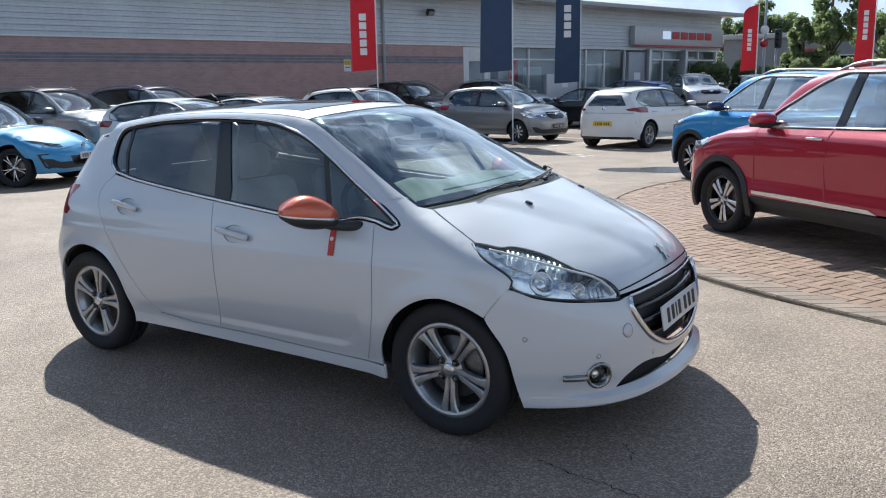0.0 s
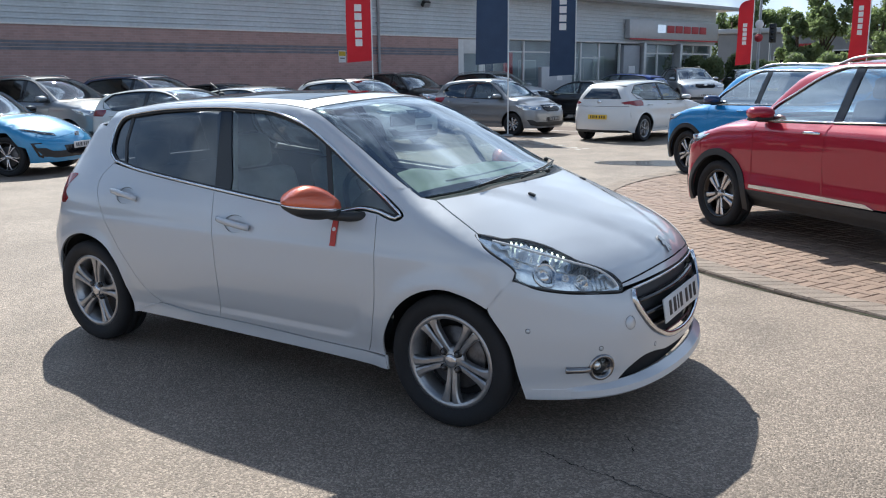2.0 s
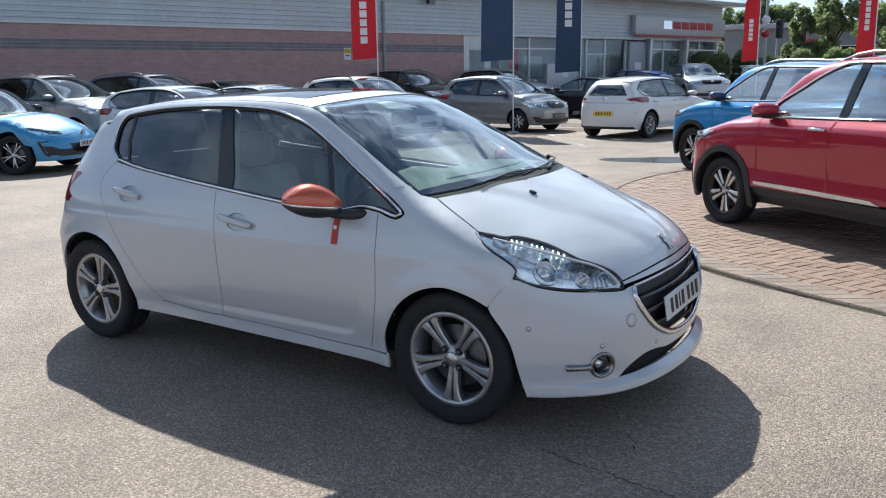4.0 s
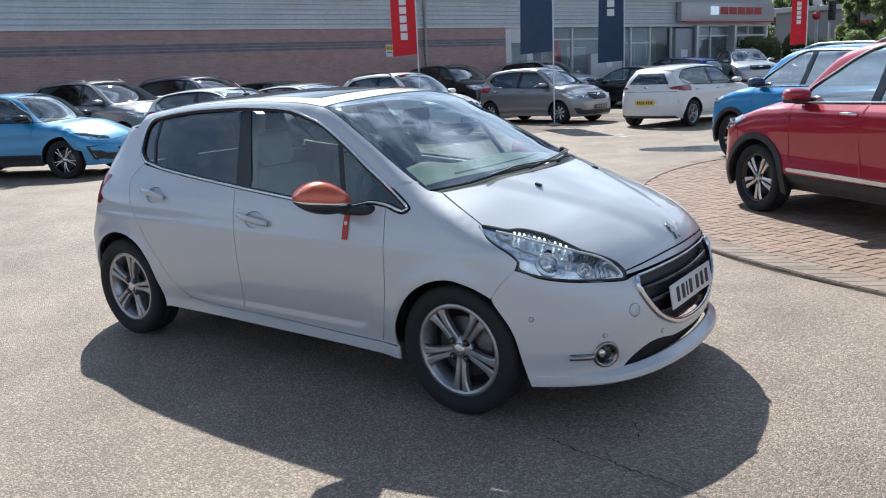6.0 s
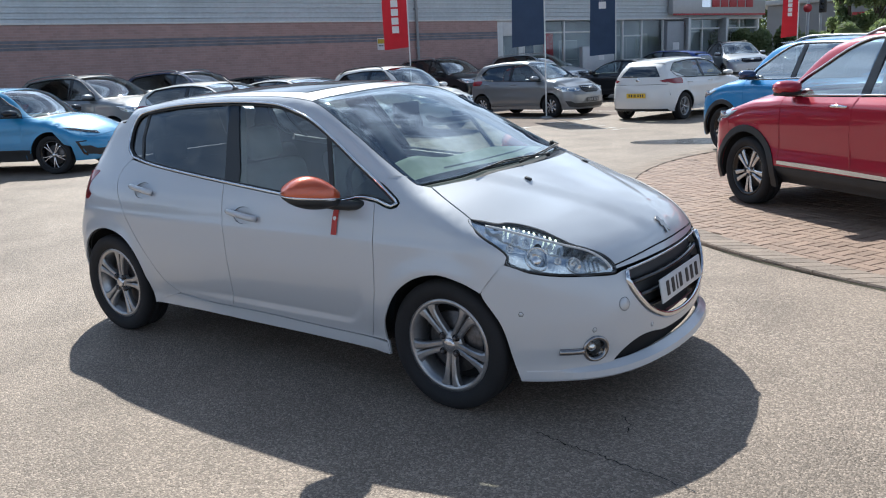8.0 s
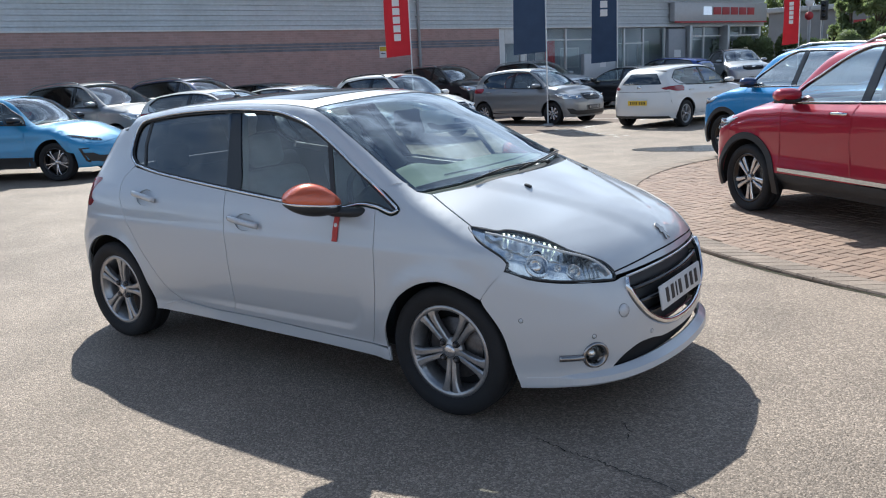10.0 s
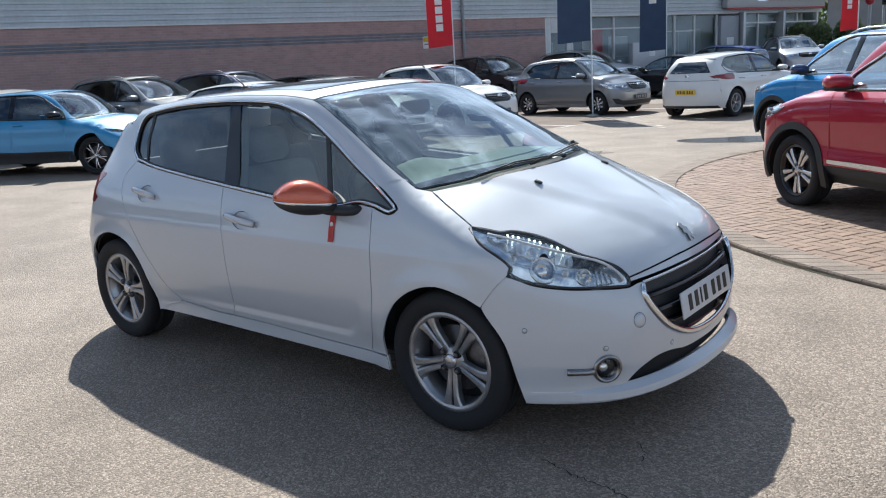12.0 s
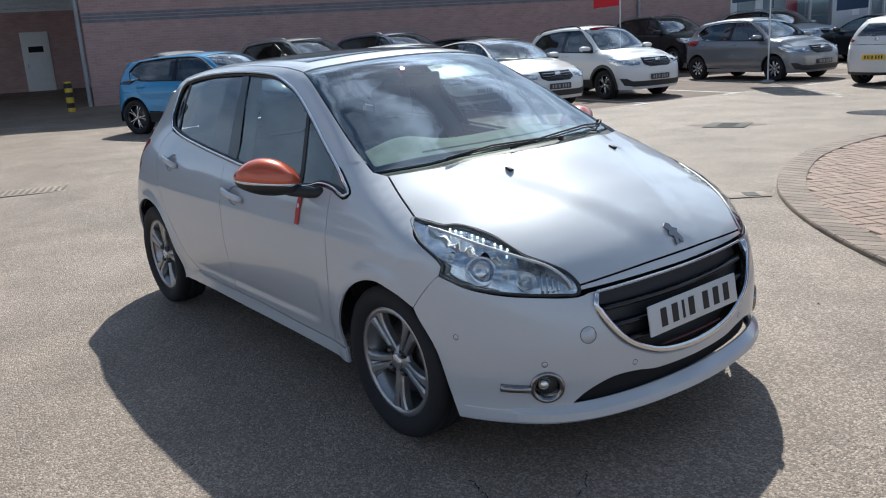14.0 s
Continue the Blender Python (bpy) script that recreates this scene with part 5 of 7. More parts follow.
        add("window_pillar", "side", chain(bp0[::-1], xs(u, -0.345, -0.262), bp1), PILLAR, sign=sign, inset=0.007, step=0.05, label="black window pillar")
        add("window_divider", "side", chain(dv0[::-1], dv1), PLASTIC, sign=sign, inset=0.008, step=0.05)
        add("window_divider", "side", chain(rq1[::-1], rq0), PLASTIC, sign=sign, inset=0.008, step=0.05)
        line = k.side(shrink(dlo, 0.001), sign)
        part("window_trim", tube(line + k.normal(line) * 0.003, 0.0072, 6, closed=True), CHROME, car, "chrome window surround")
        seal = k.side(shrink(dlo, 0.011), sign)
        part("window_seal", tube(seal - k.normal(seal) * 0.006, 0.006, 6, closed=True), PLASTIC, car, "black rubber window seal")
        # lamps in the nose
        s = sign
        lens = np.array([(73.6, 0.887), (70.0, 0.847), (63.4, 0.786), (61.1, 0.750), (61.6, 0.720), (57.0, 0.691), (50.0, 0.672), (42.9, 0.661), (35.0, 0.649), (31.3, 0.646), (31.1, 0.676), (33.0, 0.712), (37.0, 0.743), (42.6, 0.771),
                         (45.2, 0.795), (50.2, 0.827), (56.2, 0.852), (61.2, 0.864), (64.0, 0.863), (69.2, 0.876)]) * (s, 1)
        loop = flow(lens * (0.0166, 1), 0.012) / (0.0166, 1)
        hl = add("headlight", "front", loop, LENS, step=0.03, inset=0.0, depth=0.0, label="clear headlight with chrome reflectors and a lit row of day lamps")
        guide = np.array([(67.9, 0.863), (62.1, 0.845), (55.1, 0.818), (48.7, 0.792), (43.3, 0.768), (38.3, 0.744), (35.2, 0.717), (33.2, 0.685), (32.7, 0.664)])
        g_at = curve(*[(a, z) for a, z in guide[::-1]])
        deep = lambda q: 0.010 + 0.034 * np.clip((np.abs(q[:, 0]) - 32.5) / 7, 0, 1) * np.clip((72 - np.abs(q[:, 0])) / 12, 0, 1) * np.clip((g_at(np.abs(q[:, 0])) - q[:, 1]) / 0.012, 0.15, 1)
        bowls = ((52.3, 0.752, 0.049), (41.9, 0.712, 0.032), (60.0, 0.802, 0.016), (46.6, 0.737, 0.014))
        add("lamp_housing", "front", loop, LAMPBASE, [ring(28, r, s * a, z, 1 / 0.0166) for a, z, r in bowls], step=0.014, inset=deep, depth=0.0, parent=hl, gap=0.0)
        edge = k.front(loop)
        part("lamp_rim", tube(edge - k.normal(edge) * 0.005, 0.0055, 6, closed=True), PLASTIC, hl)
        for a, z, r in bowls:
            c = k.front([(s * a, z)])
            n = k.normal(c)[0]
            c = c[0] - n * float(deep(np.array([(a, z)]))[0])
            bowl = part("reflector", lathe([(0.003, r * 0.95), (r * 0.4, r * 0.9), (r * 0.75, r * 0.55), (r * 0.97, r * 0.06), (r * 1.02, -0.004), (r * 1.12, -0.005), (r * 1.16, 0.004)], 32, "Y"), REFLECTOR, hl)
            bowl.matrix_basis = Matrix.Translation(c) @ Vector(n * 0.8 + np.array((0.2, 0, 0))).to_track_quat("-Y", "Z").to_matrix().to_4x4()
            lens_r = r * (0.62 if r > 0.04 else 0.34)
            bulb = part("bulb", lathe([(0.0, -0.004), (lens_r * 0.5, 0.0), (lens_r * 0.85, 0.009), (lens_r, 0.020), (lens_r * 1.1, 0.021), (lens_r * 1.14, 0.028), (lens_r, r * 0.9)], 24, "Y"), REFLECTOR if 0.03 < r < 0.04 else CHROME, hl)
            bulb.matrix_basis = bowl.matrix_basis
        for i in range(4):
            ribs = k.front([(s * (38.6 - 1.1 * i), z) for z in np.linspace(0.664, 0.735 - 0.012 * i, 6)])
            part("reflector_rib", tube(ribs - k.normal(ribs) * (0.030 - 0.004 * i), 0.0035, 6), REFLECTOR, hl)
        strip = k.front(flow(guide * (0.0166, 1), 0.012, closed=False) / (0.0166, 1) * (s, 1))
        part("light_guide", tube(strip - k.normal(strip) * 0.003, 0.0055, 6), PLATEWHITE, hl, "white light guide")
        for i, a in enumerate(np.linspace(62.0, 46.5, 11)):
            top = curve((45.2, 0.795), (50.2, 0.827), (56.2, 0.852), (61.2, 0.862), (64, 0.863))(a)
            z = 0.52 * float(g_at(a)) + 0.48 * float(top)
            c = k.front([(s * a, z)])[0]
            n = k.normal(c[None])[0]
            led = part("day_lamp", box((0.0085, 0.006, 0.011 if i % 3 else 0.015), (0, 0, 0), 0.002), DAYLAMP if i % 4 != 3 else REFLECTOR, hl)
            led.matrix_basis = Matrix.Translation(c - n * 0.006) @ Vector(n).to_track_quat("-Y", "Z").to_matrix().to_4x4()
        # door mirror
        def shell(z_low, z_high, grow=1.0, power=0.5, flat=0.0):
            """A lens-shaped body, longest along its own x, between a lower and an upper dome."""
            v, fa, nu, nr = [], [], 36, 10
            for up in (1, 0):
                for i in range(nr):
                    r = math.cos(0.5 * math.pi * i / nr)
                    for j in range(nu):
                        a = 2 * math.pi * j / nu
                        c, sn = math.cos(a), math.sin(a)
                        px, py = r * (abs(c) ** 0.9) * (1 if c > 0 else -1), r * (abs(sn) ** 0.8) * (1 if sn > 0 else -1)
                        dome = (max(0.0, 1 - abs(px) ** 2.1)) ** 0.75 * (max(0.0, 1 - abs(py) ** 2.6)) ** power
                        edge = 1 - 0.25 * px * px
                        z = (z_high if up else z_low) * (dome if i else 0.0) + (-0.020 * px + (-0.004 if not up else 0.0) * edge)
                        v.append((0.140 * grow * px, 0.086 * grow * py, z))
            for b in (0, nr * nu):
                for i in range(nr - 1):
                    for j in range(nu):
                        q = (j + 1) % nu
                        fa.append((b + i * nu + j, b + i * nu + q, b + (i + 1) * nu + q, b + (i + 1) * nu + j))
                fa.append(tuple(b + (nr - 1) * nu + j for j in range(nu)))
            fa += [(j, nr * nu + j, nr * nu + (j + 1) % nu, (j + 1) % nu) for j in range(nu)]
            bm = bmesh.new()
            bm.from_mesh(mesh_of("shell", v, fa, True))
            bmesh.ops.recalc_face_normals(bm, faces=bm.faces)
            for f_ in bm.faces:
                f_.smooth = True
            return bm
        base = part("door_mirror", tube([(0.80, s * 0.775, 0.925), (0.74, s * 0.825, 0.925), (0.68, s * 0.868, 0.934), (0.63, s * 0.91, 0.955)], 0.030, 12, 0.8), PLASTIC, car, "black mirror foot and lower shell with a copper orange cap")
        for nm, me, mat, dz in (("mirror_cap", shell(-0.004, 0.088), ORANGE, 0.0), ("mirror_shell", shell(-0.050, 0.01, 0.985, 0.5), PLASTIC, -0.014), ("mirror_band", shell(-0.012, 0.006, 1.004, 0.3), CHROME, -0.007)):
            m = part(nm, me, mat, base)
            m.matrix_basis = Matrix.Translation((0.615, s * 0.940, 0.990 + dz)) @ pose(0, 0, 0, 0, 0, s * -58)
        mg = part("mirror_glass", lathe([(0.0, -0.002), (0.075, -0.002), (0.078, 0.003)], 28), CHROME, base)
        mg.matrix_basis = Matrix.Translation((0.555, s * 0.955, 0.992)) @ pose(0, 0, 0, 0, 0, -90 + s * 14) @ Matrix.Diagonal((1.0, 1.0, 0.55, 1.0))
        # tail lamp
        tl = np.array([(-59.5, 0.835), (-61.0, 0.865), (-57.5, 0.90), (-57.5, 0.945), (-59.0, 1.0), (-55, 1.005), (-48, 0.98), (-44, 0.93), (-50, 0.87), (-57, 0.835)]) * (-s, 1)
        add("tail_lamp", "back", flow(tl * (0.0166, 1), 0.02) / (0.0166, 1), REDLENS, step=0.03, inset=-0.002)
    # red ribbon on the driver's door
    tag_line = k.side([(0.656, z) for z in np.linspace(0.905, 0.782, 9)], -1)
    tv = []
    for p_, n_ in zip(tag_line, k.normal(tag_line)):
        tv += [p_ + n_ * 0.006 + np.array((dx, 0, 0)) for dx in (-0.0165, 0.0165)] + [p_ + n_ * 0.003 + np.array((dx, 0, 0)) for dx in (-0.0165, 0.0165)]
    tf = []
    for i in range(8):
        a, b = i * 4, i * 4 + 4
        tf += [(a, a + 1, b + 1, b), (a + 2, b + 2, b + 3, a + 3), (a, b, b + 2, a + 2), (a + 1, a + 3, b + 3, b + 1)]
    rib = part("ribbon", mesh_of("ribbon", tv, tf + [(0, 2, 3, 1), (32, 33, 35, 34)], False), RIBBON, car, "red ribbon with a pale round mark")
    c_ = tag_line[3] + k.normal(tag_line[3][None])[0] * 0.007
    dot = part("round_mark", lathe([(0.0, -0.0008), (0.009, -0.0008), (0.0105, 0.0)], 20), FLAGWHITE, rib)
    dot.matrix_basis = Matrix.Translation(c_) @ Vector(k.normal(tag_line[3][None])[0]).to_track_quat("-Y", "Z").to_matrix().to_4x4()
    # front bumper
    low = [(a, 0.198) for a in np.linspace(-58.5, 58.5, 60)]
    up = [(58.5, 0.198), (60.4, 0.294), (63.2, 0.449), (68.0, 0.568), (68.6, 0.590), (65.2, 0.661), (62.0, 0.712), (55.5, 0.680), (48.3, 0.661), (40.3, 0.649), (31.9, 0.636), (29.2, 0.644)]
    top = [(29.2, 0.644), (21.5, 0.650), (11, 0.655), (0, 0.657)]
    r_up, r_top = flow(np.array(up) * (0.0166, 1), closed=False) / (0.0166, 1), flow(np.array(top) * (0.0166, 1), closed=False) / (0.0166, 1)
    outer = chain(low, r_up, r_top, (r_top * (-1, 1))[::-1], (r_up * (-1, 1))[::-1])
    gr = [(27.6, 0.635), (28.2, 0.600), (24.6, 0.508), (20.5, 0.445), (13.3, 0.388), (6.7, 0.368), (0, 0.362)]
    g_half = flow(np.array(gr) * (0.0166, 1), closed=False) / (0.0166, 1)
    g_top = np.array([(a, 0.646 - 0.011 * (a / 27.6) ** 2) for a in np.linspace(-27.6, 27.6, 30)])
    grille = chain(g_top, g_half, (g_half * (-1, 1))[::-1])
    sl = [(34, 0.264), (30.5, 0.304), (25, 0.335), (19, 0.333), (13, 0.315), (0, 0.308)]
    s_half = flow(np.array(sl) * (0.0166, 1), closed=False) / (0.0166, 1)
    slot = chain(s_half, (s_half * (-1, 1))[::-1], [(a, 0.262) for a in np.linspace(-33, 33, 30)])
    fogs = [ring(32, 0.057, sgn * 39.2, 0.333, 1 / 0.0166) for sgn in (-1, 1)]
    bumper = add("front_bumper", "front", outer, PEARL, [grille, slot, *fogs], step=0.026)
    for s in (-1, 1):
        flange = np.array([(66.4, 0.586), (69.4, 0.602), (67.0, 0.672), (63.5, 0.722), (60.0, 0.705), (63.0, 0.650)]) * (s, 1)
        add("wing_flange", "front", flange, PEARL, step=0.03, inset=0.006, depth=0.0)
    add("grille_insert", "front", grille, PLASTIC, step=0.04, inset=0.045, depth=0, gap=-0.01)
    for z in (0.585, 0.520, 0.455):
        a = 26 if z > 0.55 else 24 if z > 0.5 else 20
        p = k.front([(t, z) for t in np.linspace(-a, a, 30)])
        part("grille_bar", tube(p - k.normal(p) * 0.026, 0.020, 8, 0.55), GLOSSBLACK, car)
    gl = k.front(np.concatenate([g_half, (g_half * (-1, 1))[::-1][1:]]))
    part("grille_surround", tube(gl + k.normal(gl) * 0.001, 0.0110, 8, 1.6, up=(0.3, 0, 1)), CHROME, car, "polished chrome grille surround")
    p = k.front([(t, 0.6535 - 0.011 * (t / 27.6) ** 2) for t in np.linspace(-27.4, 27.4, 40)])
    part("grille_top_trim", tube(p + k.normal(p) * 0.0015, 0.0045, 8), CHROME, car, "thin chrome line over the grille")
    p = k.front([(t, 0.395) for t in np.linspace(-11, 11, 16)])
    part("grille_accent", tube(p - k.normal(p) * 0.012, 0.004, 6), DULLRED, car)
    add("lower_intake", "front", slot, DARK, step=0.04, inset=0.035, depth=0, gap=-0.01)
    lv, lf, nt = [], [], 71
    for i, t in enumerate(np.linspace(-57, 57, nt)):
        w = max(0.0, math.cos(radians(t) * 1.9)) ** 0.5
        for z, o in ((0.262, -0.004), (0.246, 0.022 * w), (0.238, 0.034 * w), (0.212, 0.036 * w), (0.203, 0.026 * w), (0.196, -0.02)):
            q = k.front([(t, z)])[0]
            lv.append(q + np.array((math.cos(radians(t)), math.sin(radians(t)), 0)) * (o + 0.001))
    for i in range(nt - 1):
        lf += [(i * 6 + j, i * 6 + 6 + j, i * 6 + 7 + j, i * 6 + j + 1)[::-1] for j in range(5)]
    part("front_lip", mesh_of("front_lip", lv, lf, False), PEARL, bumper)
    for sgn in (-1, 1):
        c = k.front([(sgn * 39.2, 0.333)])[0]
        n = k.normal(c[None])[0]
        m = Matrix.Translation(c) @ Vector(n).to_track_quat("-Y", "Z").to_matrix().to_4x4()
        fog = part("fog_lamp", lathe([(0.034, 0.02), (0.040, 0.004), (0.046, -0.006), (0.054, -0.007), (0.059, 0.0), (0.056, 0.03)], 36), DARKCHROME, car, "round fog lamp in a chrome ring")
        fog.matrix_basis = m @ Matrix.Scale(1.03, 4)
        part("fog_bowl", lathe([(0.004, 0.045), (0.02, 0.042), (0.034, 0.028), (0.038, 0.012)], 28), PLASTIC, fog)
        part("fog_reflector", lathe([(0.0, 0.010), (0.013, 0.013), (0.021, 0.022), (0.023, 0.034)], 24), REFLECTOR, fog).matrix_basis = Matrix.Translation((-0.010, 0, 0))
        part("fog_lens", lathe([(0.0, 0.0), (0.02, 0.002), (0.036, 0.010)], 28), LENS, fog)
        part("fog_shade", lathe([(0.038, 0.055), (0.060, 0.03), (0.062, 0.012)], 28), PLASTIC, fog)
        blade = k.front([(sgn * a, 0.330 + 0.0004 * (a - 43)) for a in (42.4, 44.0, 45.6, 47.2, 48.6)])
        part("fog_blade", tube(blade + k.normal(blade) * 0.002, 0.0150, 8, 1.0), DARKCHROME, fog).matrix_basis = (m @ Matrix.Scale(1.03, 4)).inverted()
        for a, z in ((58.0, 0.505), (39.6, 0.420), (19.5, 0.369)):
            c = k.front([(sgn * a, z)])[0]
            n = k.normal(c[None])[0]
            sn = part("parking_sensor", lathe([(0.0, -0.0018), (0.0085, -0.0018), (0.0090, 0.0), (0.0105, 0.0), (0.0107, -0.0006), (0.0120, -0.0006), (0.0122, 0.003)], 20), PEARL, bumper)
            sn.matrix_basis = Matrix.Translation(c) @ Vector(n).to_track_quat("-Y", "Z").to_matrix().to_4x4()
            part("sensor_ring", lathe([(0.0088, -0.0008), (0.0108, -0.0009)], 20), PLASTIC, sn)
    c = k.front([(-30.4, 0.507)])[0]
    n = k.normal(c[None])[0]
    tow = part("tow_cover", lathe([(0.0, -0.0015), (0.027, -0.0012), (0.0285, 0.002)], 30), PEARL, bumper)
    tow.matrix_basis = Matrix.Translation(c) @ Vector(n).to_track_quat("-Y", "Z").to_matrix().to_4x4()
    part("tow_gap", lathe([(0.0283, -0.0006), (0.0300, -0.0006)], 30), PLASTIC, tow)
    add_plate(car, (2.058, 0.0, 0.505), -9, PLATEWHITE)
    # chrome badge on the nose: a plain upright shape
    c = k.above([(1.962, 0.0)])[0]
    n = Vector(k.normal(c[None])[0])
    shape = [(-0.030, 0.036), (-0.012, 0.048), (0.004, 0.040), (0.010, 0.022), (0.030, 0.014), (0.020, 0.000), (0.030, -0.030), (0.018, -0.046), (0.006, -0.024), (-0.004, -0.046), (-0.018, -0.046), (-0.008, -0.012), (-0.026, -0.002), (-0.016, 0.016)]
    bm = bmesh.new()
    face = bm.faces.new([bm.verts.new((a, b, 0.0)) for a, b in shape])
    ext = bmesh.ops.extrude_face_region(bm, geom=[face])
    bmesh.ops.translate(bm, vec=(0, 0, 0.007), verts=[v for v in ext["geom"] if isinstance(v, bmesh.types.BMVert)])
    bmesh.ops.recalc_face_normals(bm, faces=bm.faces)
    badge = part("badge", bm, DARKCHROME, car, "plain chrome bonnet badge")
    fwd = Vector((1, 0, 0)) - n * n.x
    fwd.normalize()
    badge.matrix_basis = Matrix.Translation(Vector(c)) @ Matrix(((-fwd).cross(n), -fwd, n)).transposed().to_4x4()
    # rear

    rim_l = flat_of("back", k.side([(a - 0.002, z) for a, z in tail_pts[:4]], 1), -1.0)
    side_l = flow(rim_l * (0.0166, 1), 0.03, closed=False) / (0.0166, 1)
    a0 = float(rim_l[0][0])
    back = chain([(a, 0.245) for a in np.linspace(-a0, a0, 40)], side_l, [(44, 0.80), (0, 0.80), (-44, 0.80)], (side_l * (-1, 1))[::-1])
    add("rear_bumper", "back", back, PEARL, step=0.05)
    up_l = flat_of("back", k.side([(a - 0.002, z) for a, z in tail_pts if z > 0.77], 1), -1.0) - (0.15, 0)
    side_u = flow(up_l * (0.0166, 1), 0.03, closed=False) / (0.0166, 1)
    gate = chain([(a, 0.807) for a in np.linspace(-44, 44, 20)], side_u, [(a, 1.337 - 0.032 * (a / 40) ** 2) for a in np.linspace(50, -50, 26)], (side_u * (-1, 1))[::-1])
    win = chain([(a, 1.03) for a in np.linspace(-38, 38, 16)], [(a, 1.30) for a in np.linspace(31, -31, 14)])
    gate_ob = add("tailgate", "back", gate, PEARL, [win], step=0.05, inset=0.004)
    add("rear_screen", "back", win, PRIVACY, parent=gate_ob, step=0.06, inset=0.006, depth=0.004)
    add_plate(car, (-1.945, 0, 0.70), 8, PLATEYELLOW, 180)
    # cabin, floor and arches
    for s in (-1, 1):
        post = k.side([(-0.36, 1.40), (-0.25, 1.15), (-0.17, 0.95)], s)
        part("pillar_trim", tube(post - k.normal(post) * 0.075, 0.055, 8), LINING, car)
    part("floor_pan", box((3.5, 1.3, 0.05), (0.02, 0, 0.235), 0.02), DARK, car)
    dv, df, ny, nx = [], [], 33, 13
    for y in np.linspace(-0.63, 0.63, ny):
        for u in np.linspace(0, 1, nx):
            z = 0.955 + 0.10 * math.sin(min(1.0, u * 2.4 + 0.1) * math.pi / 2) - 0.03 * (y / 0.63) ** 4 + 0.045 * math.exp(-((y + 0.36) / 0.17) ** 2 - ((u - 0.32) / 0.22) ** 2)
            dv.append((0.60 + u * (0.575 - 0.46 * y * y), y, z))
        dv.append((0.60, y, 0.62))
    for a in range(ny - 1):
        b = a * (nx + 1)
        df += [(b + c, b + c + 1, b + nx + 2 + c, b + nx + 1 + c)[::-1] for c in range(nx - 1)] + [(b, b + nx + 1, b + 2 * nx + 1, b + nx)[::-1]]
    part("dashboard", mesh_of("dashboard", dv, df, True), DASH, car)
    # pale rod drawn for the bright reflected line across the dashboard
    part("dash_reflection", tube([(1.02, -0.42, 1.056), (1.06, -0.15, 1.058), (1.06, 0.2, 1.058), (1.0, 0.45, 1.054)], 0.004, 6), LINING, car)
    part("engine_bay", box((0.80, 1.16, 0.42), (1.50, 0, 0.44), 0.05), DARK, car)
    part("bulkhead", box((0.05, 1.3, 0.62), (1.06, 0, 0.60), 0.01), DARK, car)
    sw = part("steering_wheel", tube([(0.185 * math.cos(a), 0.185 * math.sin(a), 0) for a in np.linspace(0, 2 * math.pi, 30)[:-1]], 0.016, 8, closed=True), TRIM, car)
    sw.matrix_basis = Matrix.Translation((0.52, -0.36, 0.90)) @ pose(0, 0, 0, 0, 62, 0) @ Matrix.Rotation(math.pi, 4, "Z")
    part("wheel_boss", box((0.30, 0.07, 0.03), (0, 0, 0), 0.012), TRIM, sw)
    for y in (-0.36, 0.36):
        add_seat(car, (0.10, y, 0.13), SEAT)
    bench = part("rear_bench", box((0.48, 1.24, 0.16), (-0.72, 0, 0.45), 0.05), CLOTH, car)
    part("bench_back", box((0.14, 1.24, 0.56), (-1.02, 0, 0.76), 0.05, pose(0, 0, 0, 0, -18, 0)), CLOTH, bench)
    for y in (-0.40, 0.40):
        part("headrest", box((0.08, 0.24, 0.16), (-1.14, y, 1.10), 0.04), CLOTH, bench)
    part("mirror_inside", box((0.03, 0.22, 0.07), (0.48, 0.0, 1.31), 0.014), PLASTIC, car)
    for ax in k.axles:
        for s in (-1, 1):
            cut = bmesh.new()
            cut.from_mesh(lathe([(0.368, -0.120), (0.368, 0.14), (0.1, 0.145)], 48))
            for q in cut.verts:
                if q.co.y < -0.1:
                    q.co.y += 0.085 * (1 - smooth_step(0.10, 0.30, q.co.z))
            bmesh.ops.delete(cut, geom=[q for q in cut.verts if q.co.z < -0.04 and math.hypot(q.co.x, q.co.z) > 0.3], context="VERTS")
            ln = part("arch_liner", cut, DARK, car)
            ln.matrix_basis = Matrix.Translation((ax, s * 0.715, 0.308)) @ pose(0, 0, 0, 0, 0, 0 if s < 0 else 180)
            add_wheel(car, (ax, s * 0.742, 0.308), s < 0, 0.308, 0.211, 0.195, "pairs", 5, ALLOY, spin=36 if ax > 0 else 12)
    # roof aerial
    c = k.above([(-0.92, 0.0)])[0]
    aerial = part("aerial", lathe([(0.0, 0.028), (0.012, 0.026), (0.022, 0.014), (0.030, 0.0)], 16, "Z"), PLASTIC, car, "short black roof aerial")
    aerial.matrix_basis = Matrix.Translation(c)
    part("aerial_rod", tube([(0.0, 0.0, 0.02), (-0.04, 0.0, 0.05), (-0.10, 0.0, 0.085)], 0.004, 6), PLASTIC, aerial)
    # wipers and washer jets
    for pts in ([(1.312, 0.10, 0.010), (1.300, -0.05, 0.016), (1.262, -0.25, 0.018), (1.215, -0.45, 0.014)], [(1.05, 0.635, 0.014), (1.14, 0.52, 0.020), (1.225, 0.33, 0.022), (1.292, 0.08, 0.020), (1.308, -0.19, 0.014)]):
        base = k.above([(a, b) for a, b, _ in pts])
        w = part("wiper", tube(base + k.normal(base) * np.array([c for *_, c in pts])[:, None], 0.0042, 6), PLASTIC, car)
        part("wiper_blade", tube((base + k.normal(base) * 0.008)[1:], 0.0036, 6), PLASTIC, w)
